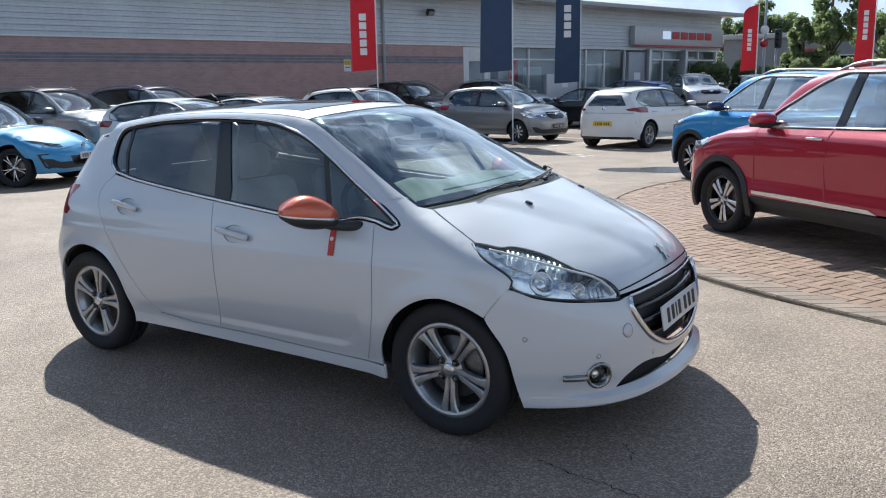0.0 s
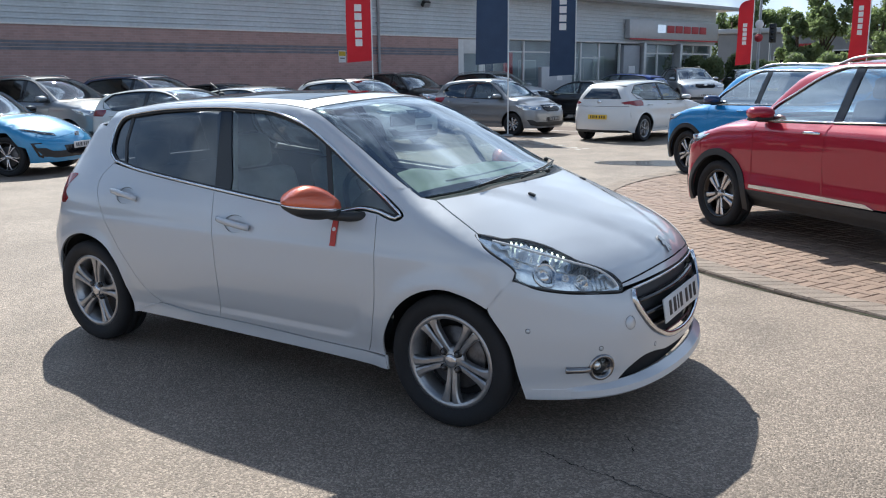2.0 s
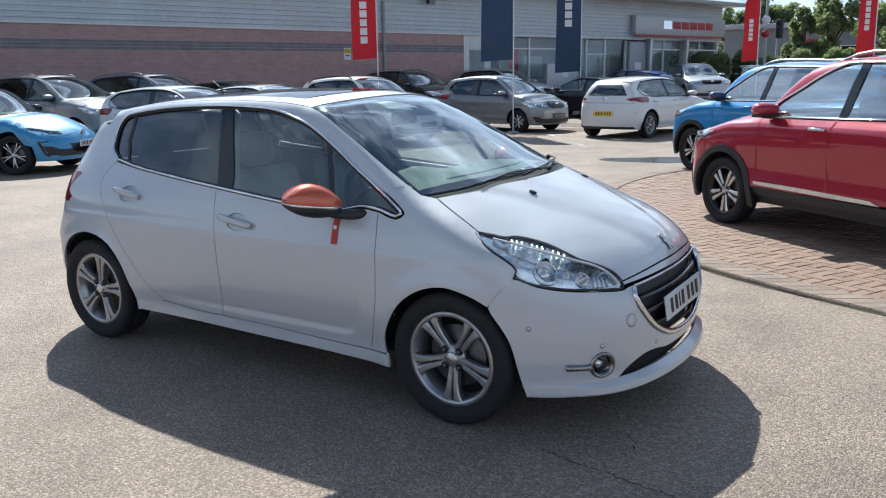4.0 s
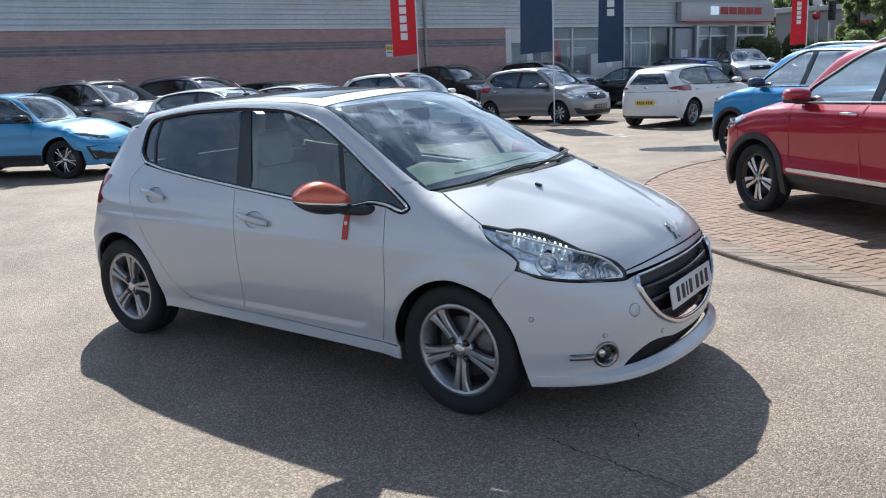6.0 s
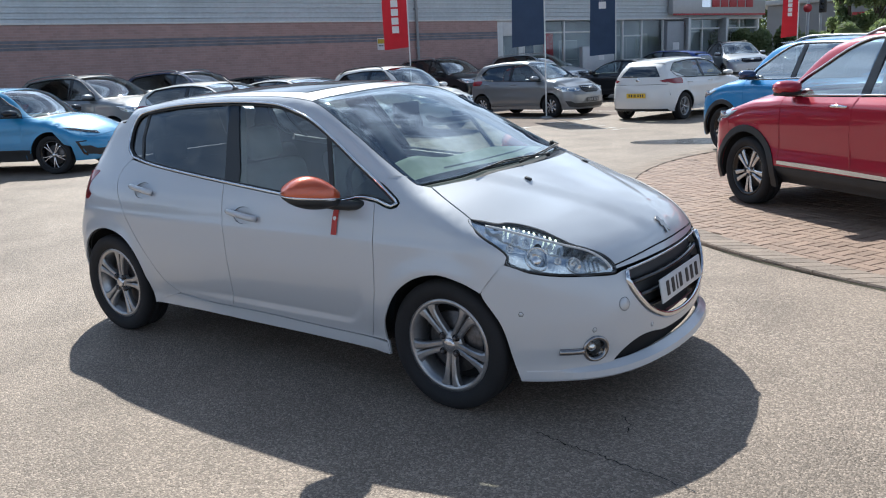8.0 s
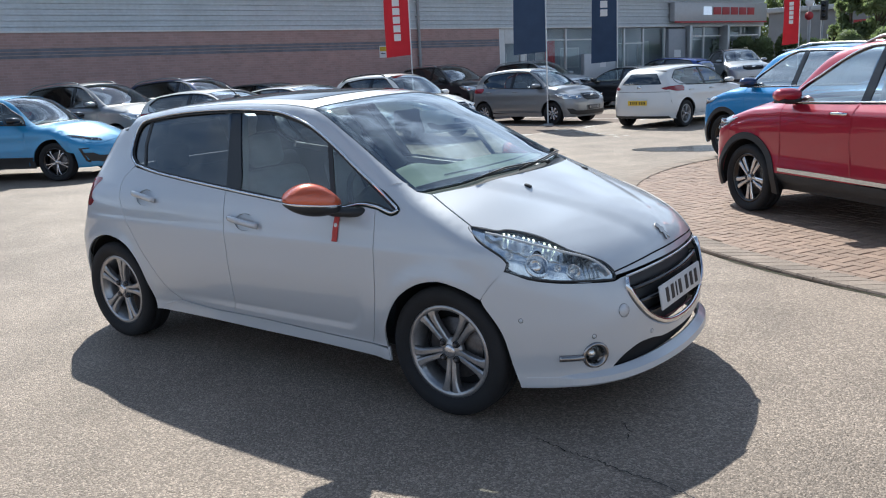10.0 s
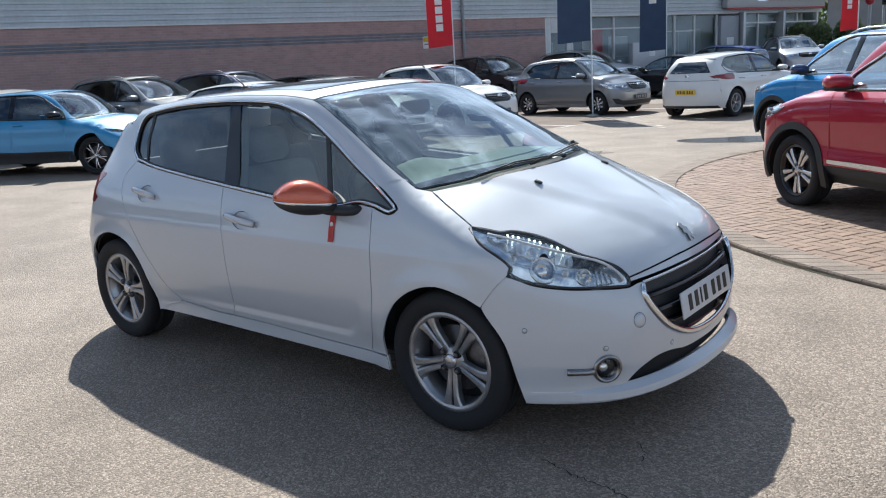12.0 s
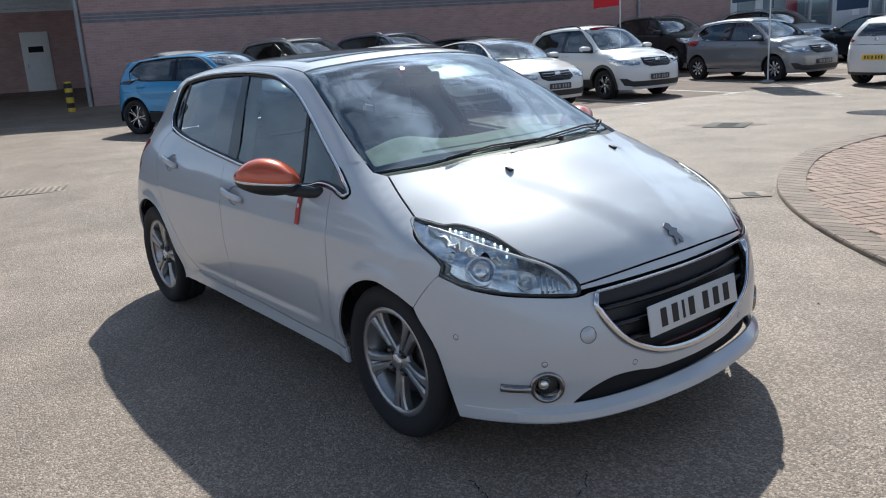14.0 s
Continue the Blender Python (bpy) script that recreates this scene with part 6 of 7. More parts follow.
        part("wiper_pivot", box((0.028, 0.022, 0.024), base[0] + np.array((0, 0, 0.006)), 0.010), PLASTIC, w)
    for y in (-0.30, 0.305):
        c = k.above([(1.42, y)])[0]
        part("washer_jet", box((0.035, 0.022, 0.012), c + np.array((0, 0, 0.004)), 0.005, pose(0, 0, 0, 0, 20, 0)), PLASTIC, car)
    return car


DARKCHROME = material("smoked_chrome", (0.30, 0.29, 0.29), 0.15, 1.0, vary=0.05)
ROOFGLASS = material("roof_glass", (0.012, 0.013, 0.015), 0.05, vary=0)
ROOFGLASS.node_tree.nodes["Principled BSDF"].inputs["IOR"].default_value = 2.3
PILLAR = material("pillar_black", (0.008, 0.009, 0.012), 0.12, vary=0.05)
DULLRED = material("dull_red", (0.10, 0.012, 0.018), 0.4, vary=0.1)
LINING = material("grey_roof_lining", (0.30, 0.30, 0.29), 0.95, vary=0.08)
# paler than dash plastic: the sunlit look is put into the colour
DASH = material("sunlit_grey_dashboard", (0.34, 0.37, 0.32), 0.8, vary=0.15, grain=0.3, grain_scale=250)
SEAT = material("pale_grey_seat", (0.22, 0.23, 0.23), 0.9, vary=0.2, grain=0.3, grain_scale=200)
RIBBON = material("red_ribbon", (0.50, 0.05, 0.04), 0.6, vary=0.1, scale=30)
hatch = build_hatch()
# ---- other parked cars ----
CABIN = material("dark_cabin_lining", (0.07, 0.072, 0.076), 0.9, vary=0.1)


def side_z(profile, f):
    return [(z * f, v) for z, v in profile]


INSET = [(0.1, 0.10), (0.17, 0.062), (0.24, 0.048), (0.285, 0.044), (0.33, 0.034), (0.38, 0.012), (0.46, 0.003), (0.54, 0.002), (0.63, 0.007), (0.71, 0.009), (0.77, 0.006), (0.80, 0.009), (0.84, 0.020), (0.88, 0.036), (0.93, 0.060), (1.0, 0.098), (1.08, 0.140), (1.2, 0.195), (1.3, 0.245), (1.4, 0.30), (1.5, 0.36)]


def dense(pts, n=7):
    """Straight lines cut into short steps."""
    pts = [np.asarray(p, float) for p in pts]
    return np.array([a + (b - a) * i / n for a, b in zip(pts, pts[1:]) for i in range(n)] + [pts[-1]])


# a crisp shoulder crease and a flared lower door
INSET_SUV = [(0.1, 0.10), (0.17, 0.062), (0.24, 0.040), (0.30, 0.014), (0.36, 0.003), (0.42, 0.0), (0.48, 0.006), (0.53, 0.013), (0.6, 0.012), (0.7, 0.009), (0.8, 0.010), (0.88, 0.014), (0.905, 0.020), (0.93, 0.038),
             (0.96, 0.066), (1.0, 0.096), (1.08, 0.140), (1.2, 0.195), (1.3, 0.245), (1.4, 0.30), (1.5, 0.36)]


class Model:
    """The measures of one kind of car, in metres, in its own axes."""

    def __init__(self, length, width, high, base, ahead, wheel, rim, belt, bonnet, cowl, peak, drop, tail_top, suv=False, raked=0.0, nose_low=0.0, bow=0.25):
        self.half, self.high, self.af, self.ar, self.wheel, self.rim, self.suv = width / 2, high, base / 2, -base / 2, wheel, rim, suv
        nx, tx = base / 2 + ahead, length - base - ahead + base / 2
        self.nx, self.tx, self.belt, self.cowl, self.bonnet, self.peak = nx, tx, belt, cowl, bonnet, peak
        f = high / 1.47
        top = [(-tx - 0.05, tail_top * 0.75), (-tx + 0.03, tail_top * 0.92), (-tx + drop * 0.45, tail_top + (high - tail_top) * 0.45), (-tx + drop, high * 0.93), (-tx + drop + 0.35, high * 0.965), (peak - 0.35, high * 0.998), (peak, high), (peak + 0.3, high * 0.988),
               (peak + 0.55, high * 0.955), (cowl - 0.06, bonnet + 0.05), (cowl + 0.02, bonnet + 0.02), (cowl + 0.3, bonnet - 0.015), (nx - 0.42, bonnet - 0.09 - nose_low * 0.5), (nx - 0.18, bonnet - 0.17 - nose_low), (nx - 0.06, bonnet - 0.27 - nose_low), (nx + 0.05, bonnet - 0.42 - nose_low), (nx + 0.4, 0.2)]
        self.nose_z = bonnet - 0.17 - nose_low
        nz = self.nose_z
        nose = [(0.1, nx - 0.16), (0.2, nx - 0.05), (0.35, nx - 0.005), (0.5, nx), (nz - 0.08, nx - 0.03), (nz, nx - 0.08), (nz + 0.15, nx - 0.18), (high, nx - 0.6)]
        tail = [(0.1, tx - 0.16), (0.28, tx - 0.04), (0.5, tx), (0.7, tx - 0.01), (tail_top * 0.9, tx - 0.05), (tail_top + 0.15, tx - 0.14), (high, tx - 0.45)]
        self.skin = Skin(top, side_z(INSET_SUV if suv else INSET, belt / 0.97), self.half, nose, tail, (self.af, self.ar), wheel, bow=bow, crown=0.05, nose_plan=(0.17, 0.40) if suv else (0.21, 0.55), tail_plan=(0.2, 0.5), taper=0.05 if length > 4.1 else 0.08, round_off=0.022, flare=0.008)
        self.tail_top = tail_top
        self.fa, self.ba = self.af - 0.12, self.ar + 0.3


def build_car(m, name, label, at, paint, group="cars parked in the yard", glass_mat=PRIVACY, roof_mat=None, trim=PLASTIC, rails=None, cladding=False, strip=None, wheels=("fine", 5, ALLOY), lamps=None, grille_mat=GLOSSBLACK, detail=True, step=0.06, mirror_mat=None, plate=True, handle_mat=None, tail_mat=None, slim=False, low_black=False, front_plate=PLATEWHITE):
    k = m.skin
    car = thing(name, label, "car", at, group)
    hw, af, ar, R = m.half, m.af, m.ar, m.wheel
    Ra, zb = R + 0.065, 0.19 * R / 0.31
    lower = 0.03 + zb

    def add(nm, way, outline, mat, holes=(), sign=-1, parent=None, label="", st=None, **kw):
        ax = m.fa if way == "front" else m.ba
        return part(nm, panel_mesh(k, way, outline, holes, st or step, sign, both_axis=ax, **kw), mat, parent or car, label)

    cx, yb = m.cowl, hw * 0.77
    cowl = lambda y: cx + 0.05 - 0.42 * y * y
    xf = m.nx - 0.10
    lead = np.array([(xf - 0.22 * y * y - 0.7 * abs(y) ** 6, y) for y in np.linspace(hw * 0.80, -hw * 0.80, 30)])
    add("bonnet", "above", chain([(cowl(y), y) for y in np.linspace(-yb, yb, 24)], lead), paint)
    ptop = m.peak + 0.42
    ys = hw * 0.62
    edge = flow([(ptop - 0.25 * ys * ys, ys), ((ptop + cx) / 2 - 0.1, ys + (yb - ys) * 0.55), (cowl(yb) - 0.06, yb + 0.012)], 0.05, closed=False)
    s_top = np.array([(ptop - 0.25 * y * y, y) for y in np.linspace(-ys, ys, 20)])
    s_low = np.array([(cowl(y) - 0.06, y) for y in np.linspace(yb + 0.012, -yb - 0.012, 24)])
    ws = add("windscreen", "above", chain(s_top, edge, s_low, (edge * (1, -1))[::-1]), SCREEN, inset=0.004, depth=0.004)
    add("scuttle", "above", chain([(cowl(y) - 0.06, y) for y in np.linspace(-yb, yb, 20)], [(cowl(y), y) for y in np.linspace(yb, -yb, 20)]), PLASTIC, inset=0.012)
    rr = -m.tx + 0.42
    r_edge = np.array([(x, ys * (1 - 0.05 * (ptop - x) / (ptop - rr))) for x in np.linspace(ptop - 0.25 * ys * ys, rr, 16)])
    add("roof", "above", chain(s_top, r_edge, (r_edge * (1, -1))[::-1]), roof_mat or paint)
    add("roof_lining", "above", chain(s_top, r_edge, (r_edge * (1, -1))[::-1]), CABIN, inset=0.04, depth=0.0)
    # side view
    b0, b1 = m.belt, m.belt + (0.05 if not m.suv else 0.06)
    ztop = lambda x: float(k.above([(x, hw * 0.60)])[0, 2]) - 0.035
    wx0, wx1 = cowl(yb) - 0.18, -m.tx + 0.42
    topline = [(x, min(ztop(x), b0 + 0.06 + (wx0 - x) * 0.62)) for x in np.linspace(wx0 - 0.1, wx1 + 0.28, 12)]
    dlo_top = flow([(wx0, b0 - 0.005), *topline, (wx1 + 0.06, b1 + 0.16)], 0.06, closed=False)
    dlo_low = flow([(wx1 + 0.06, b1 + 0.16), (wx1 + 0.16, b1 + 0.02), ((wx0 + wx1) / 2, (b0 + b1) / 2 - 0.005), (wx0, b0 - 0.005)], 0.06, closed=False)
    arc = lambda ax, a0, a1: np.array([(ax + Ra * math.cos(radians(a)), R + Ra * math.sin(radians(a))) for a in np.linspace(a0, a1, 22)])
    low_a = math.degrees(math.asin((lower - R) / Ra))
    x1 = min(cowl(yb) - 0.17, af - Ra - 0.06)
    x2, x3 = (cowl(yb) + ar) / 2 + (0.12 if m.suv else -0.12), ar + Ra * 0.25
    seam = lower + (0.20 if cladding or low_black else 0.08)
    for s in (-1, 1):
        e3 = flat_of("side", k.above(edge * (1, s)))
        bon = flat_of("side", k.above(np.array([(x, yb) for x in np.linspace(cowl(yb), af + Ra * 0.72, 10)]) * (1, s)))
        foot = seam if cladding else lower
        round_arch = arc(af, 44, 180 - low_a)
        wing = chain([(x1, foot), (x1, b0 - 0.02), (wx0 + 0.02, b0 - 0.012)], [e3[-1]], bon, round_arch[round_arch[:, 1] > foot - 0.001])
        add("front_wing", "side", wing, paint, sign=s)
        add("door_flange", "side", dense(np.array([(x1 - 0.025, seam), (x1 + 0.025, seam), (x1 + 0.025, b0 - 0.04), (x1 - 0.025, b0 - 0.04)]), 4), paint, sign=s, inset=0.007, depth=0.0)
        d1 = add("front_door", "side", chain([(x1, seam), (x1, b0 - 0.02)], dlo_low[(dlo_low[:, 0] < x1) & (dlo_low[:, 0] > x2)][::-1] - (0, 0.012), [(x2, (b0 + b1) / 2 - 0.02), (x2 + 0.03, seam + 0.35), (x2 - 0.02, seam)]), paint, sign=s)
        mid_z = (b0 + b1) / 2 - 0.05
        add("pillar_flange", "side", dense(np.array([(x2 - 0.045, seam), (x2 + 0.005, seam), (x2 + 0.055, seam + 0.35), (x2 + 0.025, mid_z), (x2 - 0.025, mid_z), (x2 + 0.005, seam + 0.35)]), 4), paint, sign=s, inset=0.007, depth=0.0)
        ra = arc(ar, 52, low_a if low_a > 0 else low_a)
        ra = ra[ra[:, 1] > seam]
        d2 = add("rear_door", "side", chain([(x2 - 0.02, seam), (x2 + 0.03, seam + 0.35), (x2, (b0 + b1) / 2 - 0.02)], dlo_low[(dlo_low[:, 0] < x2) & (dlo_low[:, 0] > x3)][::-1] - (0, 0.012), [(x3, b1 - 0.03), (x3 + 0.03, R + Ra * 1.0 + 0.12)], ra + (0.012, 0)), paint, sign=s)
        add("sill", "side", chain([(x1, seam), (af - Ra, seam), (af - Ra + 0.01, lower), (ar + Ra - 0.01, lower), (ar + Ra, seam)]), PLASTIC if cladding or low_black else paint, sign=s, inset=(lambda q: -0.004 + 0.11 * np.clip((seam - q[:, 1]) / 0.2, 0, 1)) if cladding else -0.004)
        r3 = flat_of("side", k.above(r_edge * (1, s)))
        tail_line = [(ar - Ra + 0.01, lower), (-m.tx + 0.24, 0.62), (-m.tx + 0.22, m.tail_top), (-m.tx + 0.34, m.tail_top + 0.25)]
        quarter = chain(dlo_top, [(x3 + 0.02, b1 - 0.005)], [(x3, b1 - 0.03), (x3 + 0.03, R + Ra * 1.0 + 0.12)], ra + (0.012, 0), [(ar + Ra, seam)], arc(ar, low_a, 180 - low_a), tail_line, r3[::-1], e3)
        add("body_side", "side", quarter, paint, sign=s)
        add("side_lining", "side", quarter, CABIN, sign=s, inset=0.035, depth=0.0)
        bx = x2 - 0.04
        fg = chain(dlo_top[dlo_top[:, 0] > bx + 0.05][::1], [(bx + 0.05, ztop(bx) - 0.005)], [(bx + 0.06, (b0 + b1) / 2)], dlo_low[dlo_low[:, 0] > bx + 0.06])
        rg = chain([(bx - 0.05, ztop(bx - 0.05))], dlo_top[dlo_top[:, 0] < bx - 0.05], dlo_low[dlo_low[:, 0] < bx - 0.04], [(bx - 0.04, (b0 + b1) / 2)])
        for nm, line, gm in (("front_door_glass", fg, CLEAR if glass_mat is CLEAR else TINTED), ("rear_door_glass", rg, glass_mat)):
            g = add(nm, "side", line, gm, sign=s, inset=0.010, depth=0.003)
        add("window_pillar", "side", chain([(bx - 0.05, ztop(bx)), (bx + 0.05, ztop(bx)), (bx + 0.06, (b0 + b1) / 2 - 0.01), (bx - 0.04, (b0 + b1) / 2 - 0.01)]), GLOSSBLACK, sign=s, inset=0.006)
        line = k.side(shrink(chain(dlo_top, dlo_low), 0.002), s)
        part("window_trim", tube(line + k.normal(line) * 0.002, 0.009, 5, closed=True), trim, car)
        for d, hx in ((d1, x2 + 0.17), (d2, x3 + 0.12)):
            p = k.side([(hx + dx, b0 - 0.115 + (b1 - b0) * 0.5) for dx in np.linspace(-0.1, 0.1, 6)], s)
            part("handle", tube(p + k.normal(p) * np.array([0.006, 0.026, 0.032, 0.032, 0.026, 0.006])[:, None], 0.012, 6, 1.2), handle_mat or paint, d)
        mx, my = wx0 - 0.12, hw * 0.93
        mir = part("door_mirror", tube([(mx + 0.03, s * (my - 0.05), b0 + 0.03), (mx, s * (my + 0.03), b0 + 0.05)], 0.03, 8), PLASTIC, car)
        cap = part("mirror_cap", lathe([(0.0, -0.118), (0.040, -0.114), (0.064, -0.092), (0.076, -0.040), (0.080, 0.020), (0.072, 0.075), (0.048, 0.104), (0.0, 0.112)], 20), mirror_mat or paint, mir)
        cap.matrix_basis = Matrix.Translation((mx - 0.01, s * (my + 0.105), b0 + 0.075)) @ pose(0, 0, 0, 0, 0, 90 - s * 90) @ pose(0, 0, 0, 0, 0, -14) @ Matrix.Diagonal((1.2, 1.05, 0.78, 1.0))
        for q in cap.data.polygons:
            q.use_smooth = True
        part("mirror_shell", box((0.150, 0.190, 0.040), (mx - 0.005, s * (my + 0.10), b0 + 0.020), 0.018, segments=3), PLASTIC, mir)
        if strip is not None:
            part("indicator", tube([(mx + 0.075, s * (my + 0.02), b0 + 0.045), (mx + 0.078, s * (my + 0.10), b0 + 0.045), (mx + 0.055, s * (my + 0.185), b0 + 0.045)], 0.011, 6), CHROME, mir, "bright indicator strip")
        if cladding:
            for ax in (af, ar):
                band = chain(np.array([(ax + (Ra - 0.009) * math.cos(radians(a)), R + (Ra - 0.009) * math.sin(radians(a))) for a in np.linspace(low_a, 180 - low_a, 24)]), np.array([(ax + (Ra + 0.06) * math.cos(radians(a)), R + (Ra + 0.06) * math.sin(radians(a))) for a in np.linspace(180 - low_a, low_a, 24)]))
                add("arch_trim", "side", band, PLASTIC, sign=s, inset=-0.010, st=0.05, depth=0.030)
        if strip is not None:
            xa, xb = af - Ra - 0.10, ar + Ra + 0.33
            add("sill_strip", "side", chain([(xa, seam + 0.020), (xb + 0.5, seam + 0.012), (xb, seam + 0.008), (xb + 0.10, seam + 0.046), (xa - 0.3, seam + 0.062), (xa, seam + 0.055)]), strip, sign=s, inset=-0.012, label="bright sill strip")
        # lamps and rear lamps
        zl = m.nose_z - (0.02 if slim else 0.10)
        lp = lamps or ([(30, zl - 0.06), (44, zl - 0.035), (60, zl + 0.03), (69, zl + 0.08), (56, zl + 0.055), (32, zl - 0.015)] if slim else [(28, zl - 0.05), (40, zl - 0.065), (56, zl - 0.055), (66, zl + 0.0), (74, zl + 0.080), (64, zl + 0.092), (50, zl + 0.065), (29, zl + 0.03)])
        hl = add("headlight", "front", np.array(lp) * (s, 1), LENS, inset=-0.008, depth=0.008, st=0.05)
        add("lamp_housing", "front", np.array(lp) * (s, 1), GLOSSBLACK if slim else REFLECTOR, inset=-0.004, depth=0.0, st=0.05, parent=hl)
        p = k.front([(s * a, zl - (0.045 if slim else 0.015) + 0.0016 * (a - 30)) for a in ((34, 42, 50) if slim else (36, 48, 60))], m.fa)
        for q in p:
            part("lamp_unit", box((0.02, 0.05, 0.018) if slim else (0.02, 0.07, 0.05), q + k.normal(q[None])[0] * 0.004, 0.012), REFLECTOR, hl)
        zt = m.tail_top - 0.02
        tl = np.array([(65, zt - 0.105), (67.5, zt - 0.03), (65, zt + 0.03), (52, zt + 0.03), (38, zt + 0.012), (30, zt - 0.02), (35, zt - 0.065), (50, zt - 0.105)]) * (s, 1)
        if slim:
            tl = np.array([(63, zt - 0.03), (70, zt + 0.05), (50, zt + 0.03), (20, zt + 0.01), (20, zt - 0.03), (50, zt - 0.03)]) * (s, 1)
            duct = np.array([(47, 0.30), (51, 0.33), (57, 0.56), (47, 0.565), (47, 0.545), (53.5, 0.54), (49.5, 0.36), (47, 0.35)]) * (s, 1)
            add("side_inlet", "front", duct, GLOSSBLACK, inset=-0.004, st=0.03, label="black vertical side inlet")
        add("tail_lamp", "back", tl, tail_mat or REDLENS, inset=-0.006, st=0.05)
        if rails is not None:
            rp = k.above([(x, s * ys * 0.93) for x in np.linspace(ptop - 0.2, rr + 0.1, 14)])
            lift = np.array([0.0, 0.035] + [0.05] * 10 + [0.035, 0.0])
            part("roof_rail", tube(rp + np.stack([0 * lift, 0 * lift, lift], 1), 0.014, 6), rails, car)
        for ax in (af, ar):
            v = lathe([(Ra + 0.012, -0.12), (Ra + 0.012, 0.14), (0.1, 0.145)], 32)
            cut = bmesh.new()
            cut.from_mesh(v)
            bmesh.ops.delete(cut, geom=[q for q in cut.verts if q.co.z < lower - R - 0.02 and math.hypot(q.co.x, q.co.z) > Ra], context="VERTS")
            ln = part("arch_liner", cut, DARK, car)
            ln.matrix_basis = Matrix.Translation((ax, s * (hw - 0.16), R)) @ pose(0, 0, 0, 0, 0, 0 if s < 0 else 180)
            add_wheel(car, (ax, s * (hw - 0.125), R), s < 0, R, m.rim, 0.21, wheels[0], wheels[1], wheels[2], 5, spin=13 * (ax > 0) + 20, back_mat=GLOSSBLACK if wheels[2] is ALLOYBRIGHT else None)
    # nose
    w_side = [(af + Ra + 0.005, lower), *arc(af, max(low_a, 0), 44), (af + Ra * 0.74, m.nose_z + 0.06)]
    f_side = flat_of("front", k.side(dense(w_side, 4), 1), m.fa)
    nose_line = chain([(a, lower - 0.01) for a in np.linspace(-f_side[0][0], f_side[0][0], 30)], f_side, [(a, m.nose_z + 0.06 - 0.03 * (1 - abs(a) / 60)) for a in np.linspace(f_side[-1][0], -f_side[-1][0], 30)], (f_side * (-1, 1))[::-1])
    bumper = add("front_bumper", "front", nose_line, paint, inset=0.003)
    zg = m.nose_z
    for s in (-1, 1):
        add("nose_corner", "front", dense(np.array([(34, zg - 0.02), (55, zg - 0.05), (58, zg - 0.28), (68, zg - 0.23), (84, zg + 0.10), (62, zg + 0.13), (34, zg + 0.06), (34, zg - 0.02)]) * (s, 1), 5)[:-1], paint, inset=0.007, depth=0.0)
    if slim:
        zg = 0.52
    add("grille", "front", chain([(a, zg - 0.015) for a in np.linspace(-26, 26, 14)], [(24, zg - 0.13), (17, zg - 0.19)], [(a, zg - 0.20) for a in np.linspace(14, -14, 8)], [(-17, zg - 0.19), (-24, zg - 0.13)]), grille_mat, inset=-0.005)
    for dz in () if slim else (0.06, 0.11, 0.16):
        p = k.front([(a, zg - dz) for a in np.linspace(-22, 22, 12)], m.fa)
        part("grille_bar", tube(p + k.normal(p) * 0.006, 0.008, 5), CHROME if dz == 0.06 else PLASTIC, car)
    zi = 0.36 * R / 0.31
    add("lower_intake", "front", chain([(a, zi - 0.09) for a in np.linspace(-36, 36, 14)], [(47, zi - 0.06), (53, zi + 0.09), (44, zi + 0.085), (38, zi + 0.03)], [(a, zi + 0.025) for a in np.linspace(30, -30, 12)], [(-38, zi + 0.03), (-44, zi + 0.085), (-53, zi + 0.09), (-47, zi - 0.06)]), PLASTIC, inset=-0.004)
    c = k.front([(0, m.nose_z - 0.075)], m.fa)[0]
    part("badge", box((0.012, 0.13, 0.10), c + np.array((0.010, 0, 0)), 0.005), CHROME, car)
    if plate:
        add_plate(car, tuple(k.front([(0, zi + 0.10)], m.fa)[0] + np.array((0.010, 0, 0))), 0, front_plate, ink=SIGNGREY if front_plate is PLATEDARK else INK)
        add_plate(car, tuple(k.back([(0, 0.60 if not m.suv else 0.75)], m.ba)[0] - np.array((0.010, 0, 0))), 0, PLATEYELLOW, 180)
    # tail
    t_side = flat_of("back", k.side(dense([(ar - Ra + 0.0, lower), (-m.tx + 0.235, 0.62), (-m.tx + 0.215, m.tail_top - 0.12)]), 1), m.ba)
    rear_line = chain([(a, lower) for a in np.linspace(-t_side[0][0], t_side[0][0], 26)], t_side, [(a, m.tail_top - 0.13) for a in np.linspace(t_side[-1][0], -t_side[-1][0], 26)], (t_side * (-1, 1))[::-1])
    add("rear_bumper", "back", rear_line, paint, inset=0.002)
    g_side = flat_of("back", k.side(dense([(-m.tx + 0.215, m.tail_top - 0.125), (-m.tx + 0.225, m.tail_top), (-m.tx + 0.345, m.tail_top + 0.25)], 3), 1), m.ba)
    ztg = float(k.above([(rr, 0.0)])[0, 2]) - 0.03
    gate = chain([(a, m.tail_top - 0.125) for a in np.linspace(-g_side[0][0], g_side[0][0], 20)], g_side, [(a, ztg - 0.04 * (abs(a) / 40) ** 2) for a in np.linspace(40, -40, 14)], (g_side * (-1, 1))[::-1])
    aw = g_side[3][0] - 8
    win = chain([(a, m.tail_top + 0.045) for a in np.linspace(-aw, aw, 14)], [(a, ztg - 0.07) for a in np.linspace(aw - 7, -aw + 7, 12)])
    tg = add("tailgate", "back", gate, paint, [win])
    rg = add("rear_screen", "back", win, PRIVACY, inset=0.006, depth=0.003, parent=tg)
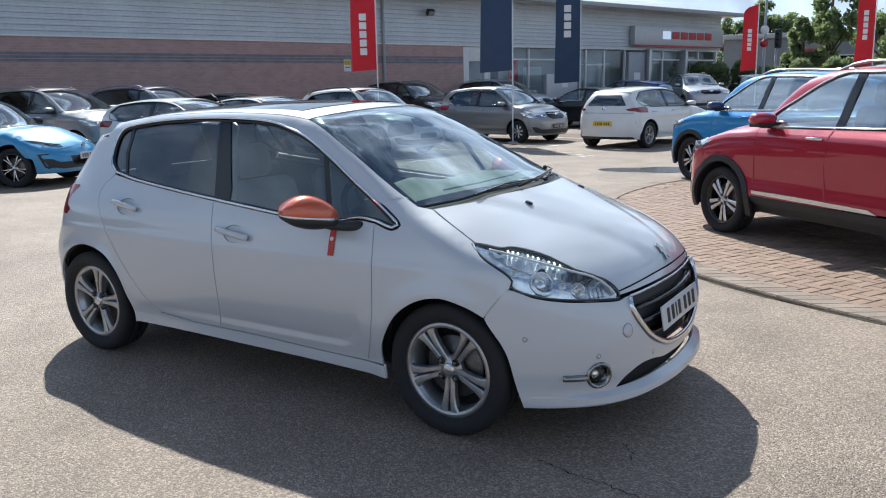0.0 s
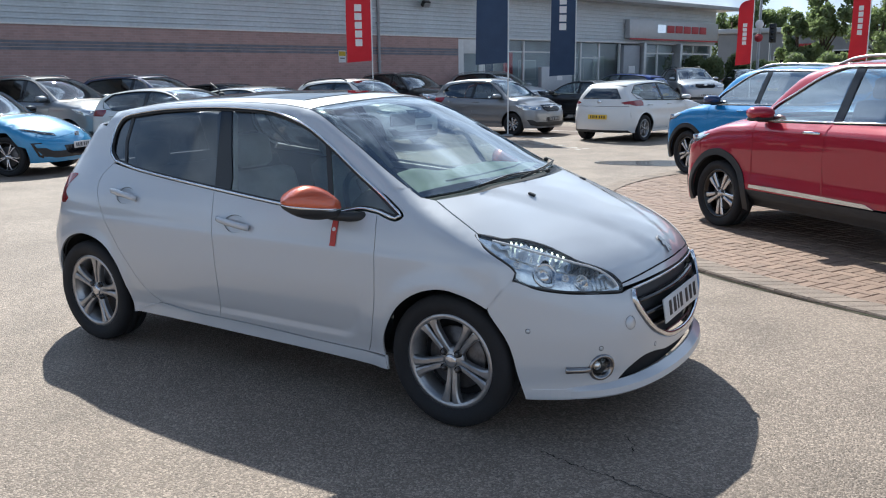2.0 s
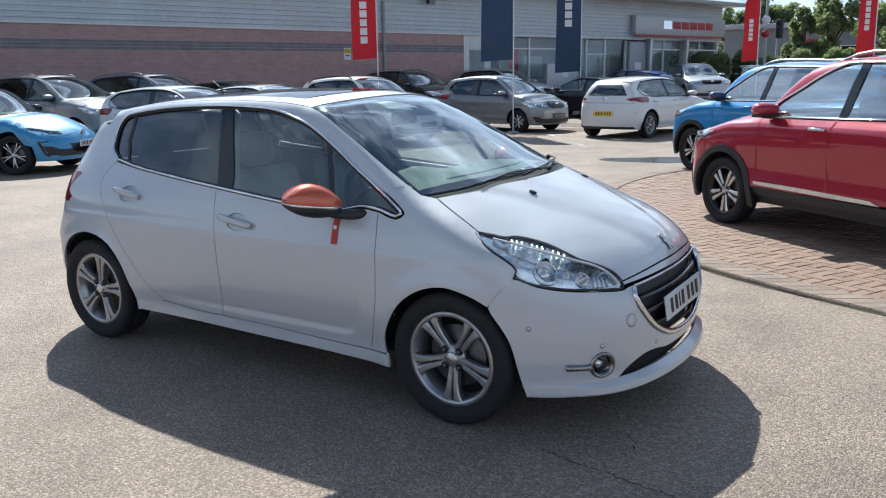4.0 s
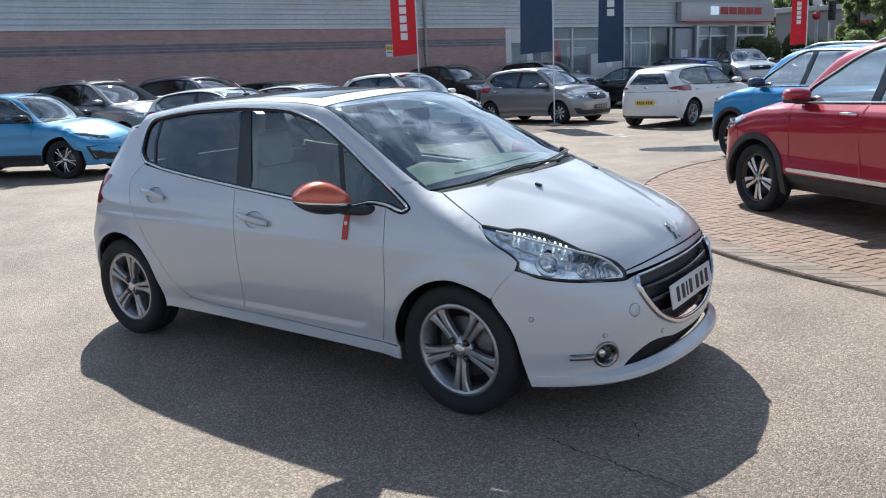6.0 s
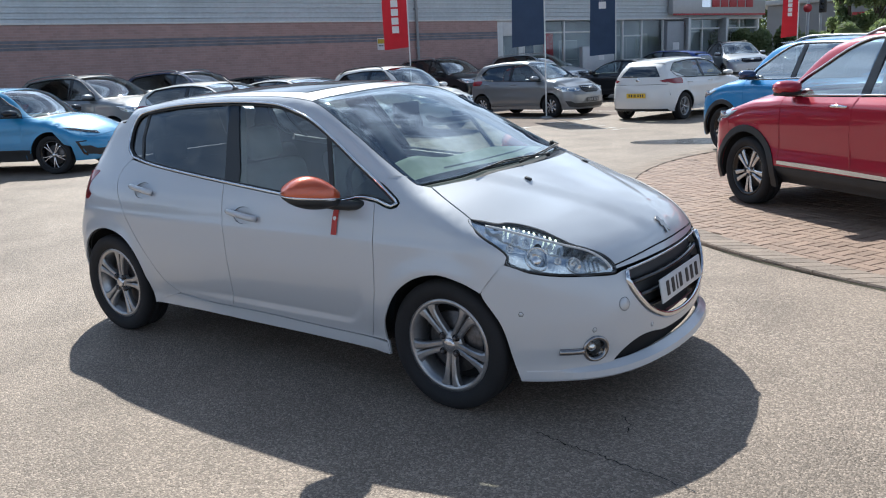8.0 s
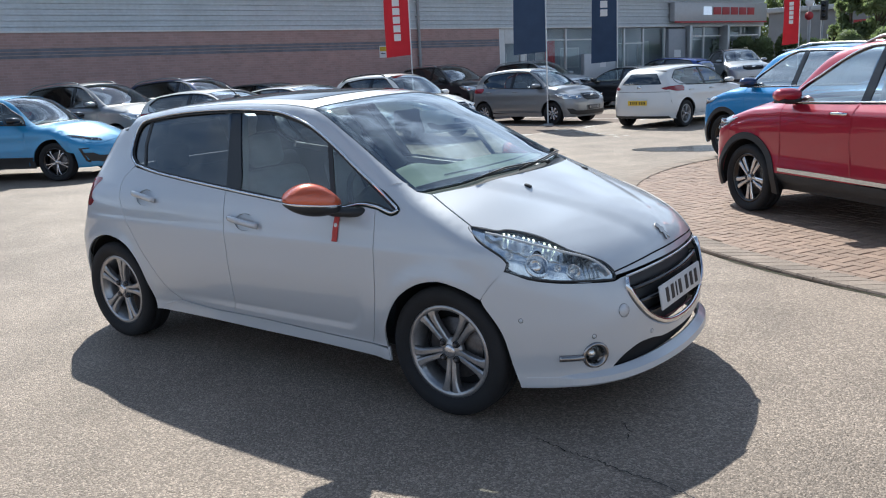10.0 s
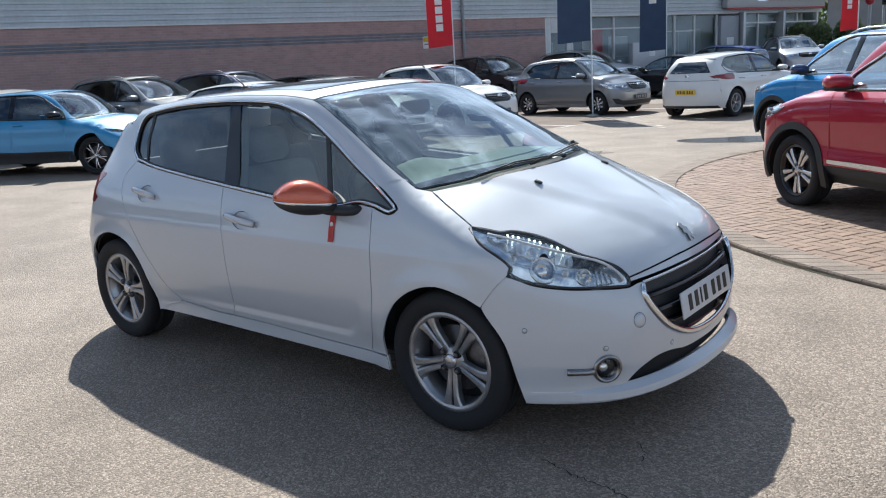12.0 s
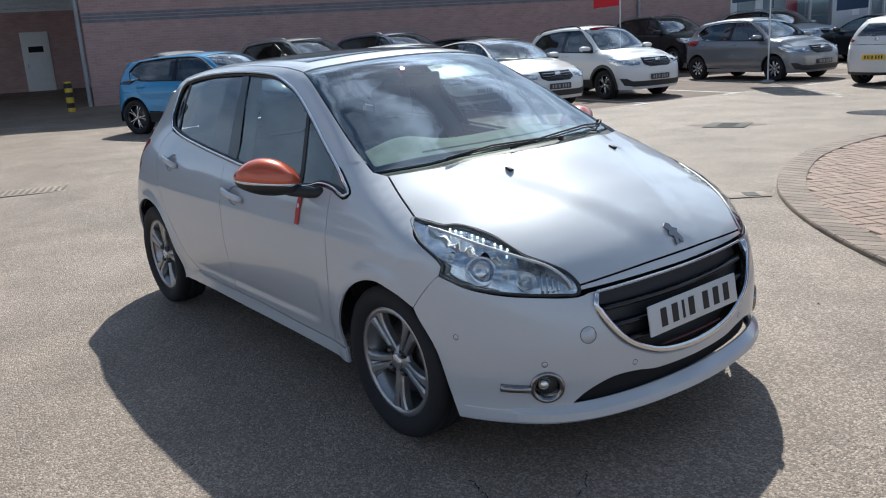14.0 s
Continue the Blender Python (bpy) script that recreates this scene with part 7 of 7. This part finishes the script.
    add("rear_valance", "back", chain([(a, lower + 0.004) for a in np.linspace(-44, 44, 20)], [(a, lower + (0.13 if cladding or m.suv else 0.065)) for a in np.linspace(40, -40, 18)]), PLASTIC, inset=-0.004)
    if not slim:
        q = k.back([(0.0, m.tail_top - 0.03)], m.ba)[0]
        disc = part("rear_badge", lathe([(0.0, -0.008), (0.048, -0.008), (0.055, -0.003), (0.055, 0.004)], 24), CHROME, tg)
        disc.matrix_basis = Matrix.Translation(q) @ pose(0, 0, 0, 0, 0, -90)
        w = k.back([(t, m.tail_top + 0.055) for t in (2, 10, 20, 28)], m.ba)
        part("rear_wiper", tube(w + k.normal(w) * 0.012, 0.008, 6), PLASTIC, tg)
    if slim:
        top = k.above([(rr - 0.02, 0.0)])[0]
        part("spoiler", box((0.22, 2 * ys * 0.92, 0.035), (rr - 0.07, 0, top[2] - 0.005), 0.015, pose(0, 0, 0, 0, -6, 0)), paint, car)
        for s in (-1, 1):
            pod = k.back([(s * 62, m.tail_top + 0.01), (s * 68, m.tail_top + 0.03), (s * 74, m.tail_top + 0.05)], m.ba)
            part("lamp_pod", tube(pod + k.normal(pod) * np.array([0.035, 0.02, 0.004])[:, None], 0.028, 8, 0.7), SILVER, car, "pale pointed rear lamp pod")
    # cabin
    part("floor_pan", box((m.nx + m.tx - 0.5, 2 * hw - 0.44, 0.06), ((m.nx - m.tx) / 2, 0, lower + 0.05), 0.02), DARK, car)
    part("dashboard", box((0.4, 2 * hw - 0.5, 0.2), (wx0 - 0.15, 0, b0 - 0.08), 0.06), TRIM, car)
    part("bulkhead", box((0.05, 2 * hw - 0.5, b0 - 0.4), (wx0 + 0.08, 0, b0 / 2 + 0.1), 0.01), DARK, car)
    if detail:
        for y in (-0.37, 0.37):
            add_seat(car, (x2 + 0.35, y, lower + 0.02 + (0.12 if m.suv else 0.0)))
        b = part("rear_bench", box((0.45, 1.2, 0.16), (ar + 0.42, 0, 0.5 + (0.12 if m.suv else 0)), 0.05), CLOTH, car)
        part("bench_back", box((0.14, 1.2, 0.55), (ar + 0.12, 0, 0.82 + (0.12 if m.suv else 0)), 0.05, pose(0, 0, 0, 0, -15, 0)), CLOTH, b)
    return car


def stand(x, y, heading):
    return Matrix.Translation((x, y, rise(x, y) + (0.028 if inside(np.array([(x, y)]), ring_of)[0] else 0))) @ pose(0, 0, 0, 0, 0, heading)


SUV = Model(4.57, 1.876, 1.65, 2.72, 0.86, 0.338, 0.240, 1.10, 1.13, 1.20, 0.05, 0.55, 1.05, True)
COUPE = Model(4.35, 1.836, 1.50, 2.705, 0.92, 0.335, 0.232, 0.98, 0.98, 1.20, -0.15, 0.60, 0.98, False, nose_low=0.03)
WEDGE = Model(4.30, 1.836, 1.51, 2.705, 0.86, 0.335, 0.240, 1.0, 1.0, 1.16, -0.05, 0.50, 1.02, False, nose_low=0.09, bow=0.34)
FIVEDOOR = Model(4.26, 1.79, 1.47, 2.62, 0.87, 0.316, 0.21, 0.96, 1.0, 1.10, -0.25, 0.40, 0.98)
MINI_MPV = Model(3.99, 1.695, 1.54, 2.53, 0.80, 0.30, 0.195, 0.98, 1.03, 1.22, -0.1, 0.42, 1.0, nose_low=0.02)
CROSS = Model(4.09, 1.72, 1.57, 2.52, 0.84, 0.31, 0.205, 1.0, 1.04, 1.18, -0.1, 0.42, 1.02)
BIGSUV = Model(4.62, 1.86, 1.69, 2.66, 0.95, 0.35, 0.23, 1.12, 1.16, 1.15, -0.25, 0.5, 1.08, True)
LOWHATCH = Model(4.25, 1.80, 1.43, 2.65, 0.85, 0.316, 0.21, 0.94, 0.97, 1.2, -0.2, 0.60, 0.97, nose_low=0.03)
SALOON = Model(4.65, 1.82, 1.43, 2.72, 0.9, 0.325, 0.215, 0.94, 0.96, 1.15, -0.25, 1.2, 0.98)

red_suv = build_car(SUV, "suv_car", "glossy red family SUV with grey arch trim on brick paving", stand(2.63, 4.68, 142), RED, glass_mat=CLEAR, trim=CHROME, rails=STEEL, cladding=True, strip=CHROME, wheels=("twin", 5, ALLOYBRIGHT), step=0.035, handle_mat=CHROME)
blue_suv = build_car(SUV, "suv_car", "bright blue family SUV with grey arch trim on brick paving", stand(0.99, 9.24, 143), BLUE, glass_mat=CLEAR, trim=CHROME, rails=STEEL, cladding=True, wheels=("twin", 5, ALLOYBRIGHT), step=0.045, mirror_mat=NAVY)
sky_hatch = build_car(WEDGE, "hatchback_car", "sky blue electric hatchback with dark glass and black roof edge", stand(-12.15, 4.25, 26), SKYBLUE, wheels=("fine", 5, ALLOYBRIGHT), mirror_mat=GLOSSBLACK, slim=True, low_black=True, tail_mat=GLOSSBLACK)
white_hatch = build_car(FIVEDOOR, "hatchback_car", "white five-door hatchback with dark red lamps and a yellow rear plate", stand(-4.18, 17.33, 80), WHITE, glass_mat=TINTED, wheels=("fine", 5, ALLOY))
grey_mpv = build_car(MINI_MPV, "compact_car", "grey metallic compact car with chrome grille bar", stand(-8.6, 17.52, -10), GREY, wheels=("star", 8, ALLOYBRIGHT), front_plate=PLATEDARK, step=0.045)
cross = build_car(CROSS, "compact_car", "white compact crossover with black arches and roof rails", stand(-9.57, 12.43, -8), WHITE, wheels=("fine", 5, ALLOYBRIGHT), rails=GLOSSBLACK, cladding=True, front_plate=PLATEDARK, step=0.045)
low_hatch = build_car(LOWHATCH, "hatchback_car", "white hatchback with a black roof in a parking bay", stand(-9.9, 9.7, -8), WHITE, roof_mat=BLACKPAINT, wheels=("fine", 5, ALLOYBRIGHT), detail=False, front_plate=PLATEDARK)
white_low = build_car(LOWHATCH, "hatchback_car", "white hatchback with dark windows in a parking bay", stand(-10.85, 8.1, 4), WHITE, wheels=("fine", 5, ALLOY), detail=False)
grey_suv = build_car(BIGSUV, "suv_car", "grey SUV with roof rails beside the brick wall", stand(-15.1, 7.95, 10), GREY, rails=STEEL, wheels=("fine", 5, ALLOY), detail=False)
dark_suv = build_car(BIGSUV, "suv_car", "black SUV with roof rails by the brick wall", stand(-13.6, 20.4, -13), BLACKPAINT, rails=STEEL, wheels=("fine", 5, ALLOY), detail=False)
dark_estate = build_car(BIGSUV, "suv_car", "dark blue-grey SUV close to the brick wall", stand(-14.7, 10.55, 8), NAVY, rails=STEEL, wheels=("fine", 5, ALLOY), detail=False)
wall_hatch = build_car(MINI_MPV, "compact_car", "white compact car parked nose to the wall", stand(-16.6, 5.2, 172), WHITE, wheels=("star", 8, ALLOY), detail=False)
silver_estate = build_car(BIGSUV, "estate_car", "silver-blue car beside the showroom glass", stand(-12.5, 25.0, -10), SILVER, rails=STEEL, wheels=("fine", 5, ALLOY), detail=False)
black_saloon = build_car(SALOON, "saloon_car", "black saloon car in front of the showroom", stand(-9.0, 24.8, 172), BLACKPAINT, wheels=("fine", 5, ALLOY), detail=False)
navy_car = build_car(COUPE, "hatchback_car", "deep blue car close to the showroom entrance", stand(-9.8, 30.9, 172), DEEPBLUE, wheels=("fine", 5, ALLOY), detail=False)
silver_suv = build_car(BIGSUV, "suv_car", "silver SUV facing out beside the entrance", stand(-7.8, 34.0, -55), SILVER, rails=PLASTIC, wheels=("fine", 5, ALLOY), cladding=True, detail=False)
far_black = build_car(COUPE, "hatchback_car", "black car in the far row of the yard", stand(-6.3, 38.6, -65), BLACKPAINT, wheels=("fine", 5, ALLOY), detail=False)
far_dark = build_car(MINI_MPV, "compact_car", "dark compact car in the far row of the yard", stand(-4.8, 37.5, 100), BLACKPAINT, wheels=("fine", 5, ALLOY), detail=False)
row_dark = build_car(FIVEDOOR, "hatchback_car", "black hatchback parked in the row by the brick wall", stand(-14.2, 12.9, 5), BLACKPAINT, wheels=("fine", 5, ALLOY), detail=False)
far_third = build_car(FIVEDOOR, "hatchback_car", "dark hatchback in the far row of the yard", stand(-5.6, 42.5, -70), BLACKPAINT, wheels=("fine", 5, ALLOY), detail=False)
# ---- flags ----
def flag(x, y, ground_z, bottom, top, width, turn, cloth, label, letters, sway=0.05, lean=0.0, pole_top=None, letter_z=0.75):
    """A tall banner on a pole: cloth with a slight wave, its lettering as plain pale bars."""
    f = thing("banner_flag", label, "flag", Matrix.Translation((x, y, ground_z)) @ pose(0, 0, 0, lean, 0, turn), "banner flags of the yard")
    part("pole", lathe([(0.0, (pole_top or top) + 0.05), (0.014, (pole_top or top) + 0.04), (0.020, 0.06), (0.022, 0.0)], 12, "Z"), FRAME, f)
    part("foot", lathe([(0.0, 0.05), (0.10, 0.045), (0.16, 0.02), (0.17, 0.0)], 20, "Z"), PIPE, f)
    nx, nz = 8, 30
    wave = lambda u, v: sway * u * math.sin(5.0 * v + 2.6 * u) + 0.03 * u * math.sin(11 * v + 1)
    v, fa = [], []
    for side in (0.0, 0.004):
        for j in range(nz + 1):
            for i in range(nx + 1):
                u, w = i / nx, j / nz
                z = bottom + (top - bottom) * w
                wd = width * (1 - 0.06 * w) * (1 if w < 0.86 else math.sqrt(max(0.02, 1 - ((w - 0.86) / 0.14) ** 2)))
                v.append((-0.02 - wd * u, wave(u, w) + side, z - 0.05 * u * (1 - w)))
    n = (nx + 1) * (nz + 1)
    for j in range(nz):
        for i in range(nx):
            a = j * (nx + 1) + i
            fa += [(a, a + nx + 1, a + nx + 2, a + 1), (n + a, n + a + 1, n + a + nx + 2, n + a + nx + 1)]
    cl = part("cloth", mesh_of("cloth", v, fa, True), cloth, f)
    z, h = bottom + (top - bottom) * letter_z, (top - bottom) * 0.055
    for i in range(letters):
        zc = z - i * h * 1.25
        w = (zc - bottom) / (top - bottom)
        for off in (-0.012, 0.016):
            bar = part("letter_bar", mesh_of("bar", [(-0.02 - width * a, wave(a, w + b / (top - bottom)) + off, zc + b) for b in (-h / 2, h / 2) for a in (0.36, 0.5, 0.64)],
                                             [(0, 1, 4, 3), (1, 2, 5, 4)] if off < 0 else [(3, 4, 1, 0), (4, 5, 2, 1)], True), FLAGWHITE, cl)
    return f


flag(-7.60, 16.45, 0.0, 1.95, 4.45, 0.86, 30, FLAGNAVY, "plain navy blue banner flag on a white pole", 0, letter_z=0.62)
flag(-9.50, 25.30, rise(-9.5, 25.3), 1.62, 6.0, 0.92, 30, FLAGNAVY, "navy blue banner flag with pale letter bars by the showroom", 4, letter_z=0.60)
flag(-11.75, 15.9, rise(-11.75, 15.9), 2.08, 5.6, 0.72, 30, FLAGRED, "red banner flag with white letter bars near the brick wall", 5, letter_z=0.42)
flag(-3.36, 25.8, 0.0, 1.92, 4.02, 0.48, 20, FLAGRED, "red banner flag with white letter bars at the yard edge", 5, letter_z=0.60)
flag(0.10, 26.0, 0.0, 2.0, 4.7, 0.52, 20, FLAGRED, "red banner flag with white letter bars at the yard edge", 5, letter_z=0.58)

# ---- planting and distance ----
LEAF = material("leaf_green", (0.13, 0.165, 0.09), 0.6, vary=0.35, scale=1.2, grain_scale=6, tint=(0.08, 0.11, 0.06))
LEAFLIGHT = material("leaf_light", (0.17, 0.20, 0.10), 0.6, vary=0.3, scale=1.0, grain_scale=6, tint=(0.09, 0.13, 0.06))
HEDGELEAF = material("hedge_leaf", (0.22, 0.25, 0.13), 0.6, vary=0.3, scale=1.0, grain_scale=6, tint=(0.12, 0.16, 0.08))
for leaf_mat in (LEAF, LEAFLIGHT, HEDGELEAF):
    let_through(leaf_mat, 0.5, (0.26, 0.33, 0.13))
BARK = material("bark", (0.10, 0.075, 0.055), 0.9, vary=0.25, scale=8, grain=0.5, grain_scale=40)


def leaf_cloud(blobs, count, size, seed):
    """Many small leaves scattered in blobs (centre, radius), thicker near their surface."""
    r = np.random.RandomState(seed)
    c, rad = np.array([b[:3] for b in blobs]), np.array([b[3] for b in blobs])
    pick = r.choice(len(blobs), count, p=rad**2 / np.sum(rad**2))
    d = r.normal(size=(count, 3))
    d /= np.linalg.norm(d, axis=1, keepdims=True)
    p = c[pick] + d * (rad[pick] * r.uniform(0.45, 1.08, count))[:, None]
    a, b = r.normal(size=(count, 3)), r.normal(size=(count, 3))
    a /= np.linalg.norm(a, axis=1, keepdims=True)
    b = np.cross(a, b)
    b /= np.linalg.norm(b, axis=1, keepdims=True)
    s = size * r.uniform(0.6, 1.4, count)[:, None]
    v = np.stack([p - a * s, p + b * s * 0.45, p + a * s, p - b * s * 0.45], 1).reshape(-1, 3)
    return mesh_of("leaves", v, [(4 * i, 4 * i + 1, 4 * i + 2, 4 * i + 3) for i in range(count)])


def tree(x, y, height, spread, seed, label, leaf=LEAF, count=9000, size=0.15):
    r = random.Random(seed)
    t = thing("tree", label, "tree", Matrix.Translation((x, y, rise(x, y) - 0.05)), "trees beyond the yard")
    trunk = part("trunk", tube([(0, 0, 0), (0.08, 0.05, height * 0.25), (-0.05, 0.1, height * 0.5), (0.05, 0.0, height * 0.78)], 0.16, 8), BARK, t)
    for q in trunk.data.vertices:
        q.co.x, q.co.y = q.co.x * (1.25 - q.co.z / height), q.co.y * (1.25 - q.co.z / height)
    blobs = []
    for i in range(26):
        a, u = r.uniform(0, 6.28), r.random()
        z = height * (0.28 + 0.66 * u)
        rr = spread * math.sin(math.pi * (0.18 + 0.72 * u)) * r.uniform(0.35, 0.9)
        blobs.append((rr * math.cos(a), rr * math.sin(a), z, spread * r.uniform(0.20, 0.38)))
        if i < 9:
            part("limb", tube([(0, 0, z * 0.55), (rr * 0.5 * math.cos(a), rr * 0.5 * math.sin(a), z * 0.8), (rr * math.cos(a), rr * math.sin(a), z)], 0.045, 6), BARK, t)
    part("crown", leaf_cloud(blobs, count, size, seed), leaf, t)
    return t


def hedge(a, b, high, thick, seed, label, count=60000):
    a, b = Vector((*a, 0)), Vector((*b, 0))
    n = int((b - a).length / 0.7)
    r = random.Random(seed)
    blobs = []
    for i in range(n):
        p = a.lerp(b, i / n)
        for z in np.arange(0.3, high, 0.6):
            blobs.append((p.x + r.uniform(-0.3, 0.3), p.y + r.uniform(-0.3, 0.3), rise(p.x, p.y) + z + r.uniform(-0.15, 0.2), thick * r.uniform(0.5, 0.75)))
    return tagged(part("hedge", leaf_cloud(blobs, count, 0.10, seed), HEDGELEAF), label, "hedge", kind="stuff")


hedge((-11.5, 41.2), (1.5, 43.4), 1.85, 0.8, 4, "clipped green hedge along the yard edge")
tree(-2.2, 56.0, 5.6, 2.2, 11, "broad green tree behind the hedge", LEAFLIGHT, 6000)
tree(0.6, 57.5, 7.4, 2.6, 12, "broad green tree behind the hedge", LEAF, 6000)
tree(3.4, 55.5, 6.6, 2.4, 13, "broad green tree behind the hedge", LEAFLIGHT, 6000)
tree(-5.0, 52.2, 7.6, 1.75, 16, "tall leafy green tree in front of the low building", LEAFLIGHT, 7000)
tree(-6.4, 51.6, 4.6, 1.1, 17, "bushy young tree beside a taller one", LEAF, 3600)
tree(-15.3, 82.5, 8.2, 2.2, 18, "distant green tree beyond the road", LEAF, 5000, 0.2)
tree(-13.2, 84.0, 6.9, 2.4, 19, "distant green tree beyond the road", LEAFLIGHT, 5000, 0.2)
tree(-18.2, 84.0, 7.4, 2.6, 14, "distant green tree beyond the road", LEAFLIGHT, 5000, 0.2)
tree(-21.2, 82.0, 6.4, 2.6, 15, "distant green tree beyond the road", LEAF, 5000, 0.2)
# trees on the open side of the yard, mirrored in the car's windows
tree(-29.0, -12.0, 6.0, 2.4, 21, "leafy tree on the open side of the yard", LEAF, 4000, 0.2)
tree(-26.0, -17.5, 6.6, 2.2, 22, "leafy tree on the open side of the yard", LEAFLIGHT, 4000, 0.2)
# long low building across the road
GREYWALL = material("far_wall_grey", (0.24, 0.25, 0.265), 0.7, vary=0.1, scale=1.0)
block = thing("industrial_building", "long grey low industrial building beyond the hedge", "building", Matrix.Translation((-11.6, 66.3, 0.3)) @ pose(0, 0, 0, 0, 0, 12))
part("wall", slab(-3.2, 15.0, 0, 10, 0, 4.45), GREYWALL, block)
part("roof", slab(-3.6, 15.4, -0.4, 10.4, 4.47, 4.85, 0.05), ROOFMETAL, block)
for x in (1.0, 5.2, 7.6, 10.4):
    w = part("window", slab(x, x + 1.5, -0.06, -0.004, 1.9, 3.1), FRAME, block)
    part("pane", slab(x + 0.08, x + 1.42, -0.075, -0.062, 1.98, 3.02), GLOSSBLACK, w)
part("sign_board", slab(2.75, 4.2, -0.08, -0.004, 2.6, 3.6), SIGNRED, block)
# traffic signal and lamp column at the road
col = thing("traffic_signal", "black traffic signal head on a grey column", "traffic light", Matrix.Translation((-6.65, 45.2, rise(-6.65, 45.2))))
part("column", lathe([(0.0, 3.7), (0.06, 3.68), (0.07, 0.0)], 14, "Z"), PIPE, col)
part("signal_head", box((0.34, 0.30, 1.0), (0.1, -0.1, 3.2), 0.04), PLASTIC, col)
for z in (2.9, 3.2, 3.5):
    part("signal_lens", lathe([(0.0, -0.02), (0.10, -0.01), (0.11, 0.0)], 16), GLOSSBLACK, col).matrix_basis = Matrix.Translation((0.1, -0.26, z))
lamp = thing("street_lamp", "tall grey lamp column beside the road", "street lamp", Matrix.Translation((-6.25, 40.4, rise(-6.25, 40.4))))
part("column", lathe([(0.0, 7.5), (0.05, 7.48), (0.085, 0.0)], 14, "Z"), PIPE, lamp)
part("round_sign", lathe([(0.0, -0.024), (0.12, -0.024), (0.12, -0.02), (0.19, -0.02), (0.20, 0.0)], 24), SIGNRED, lamp).matrix_basis = Matrix.Translation((0.0, -0.1, 2.95))
part("round_sign", lathe([(0.0, -0.02), (0.20, -0.02), (0.21, 0.0)], 24), FLAGWHITE, lamp).matrix_basis = Matrix.Translation((0.0, -0.1, 3.6))
part("lantern", box((0.9, 0.22, 0.14), (0.4, 0, 7.5), 0.05), PIPE, lamp)
# ---- single paving bricks, where one passes nearest ----
for x, y, t in BRICKS[:300]:
    b = new("brick", one)
    b.parent = island
    b.matrix_basis = Matrix.Translation((x, y, 0.004 + jit.uniform(-0.002, 0.002))) @ pose(0, 0, 0, jit.uniform(-0.8, 0.8), jit.uniform(-0.5, 0.5), math.degrees(lay) + t)
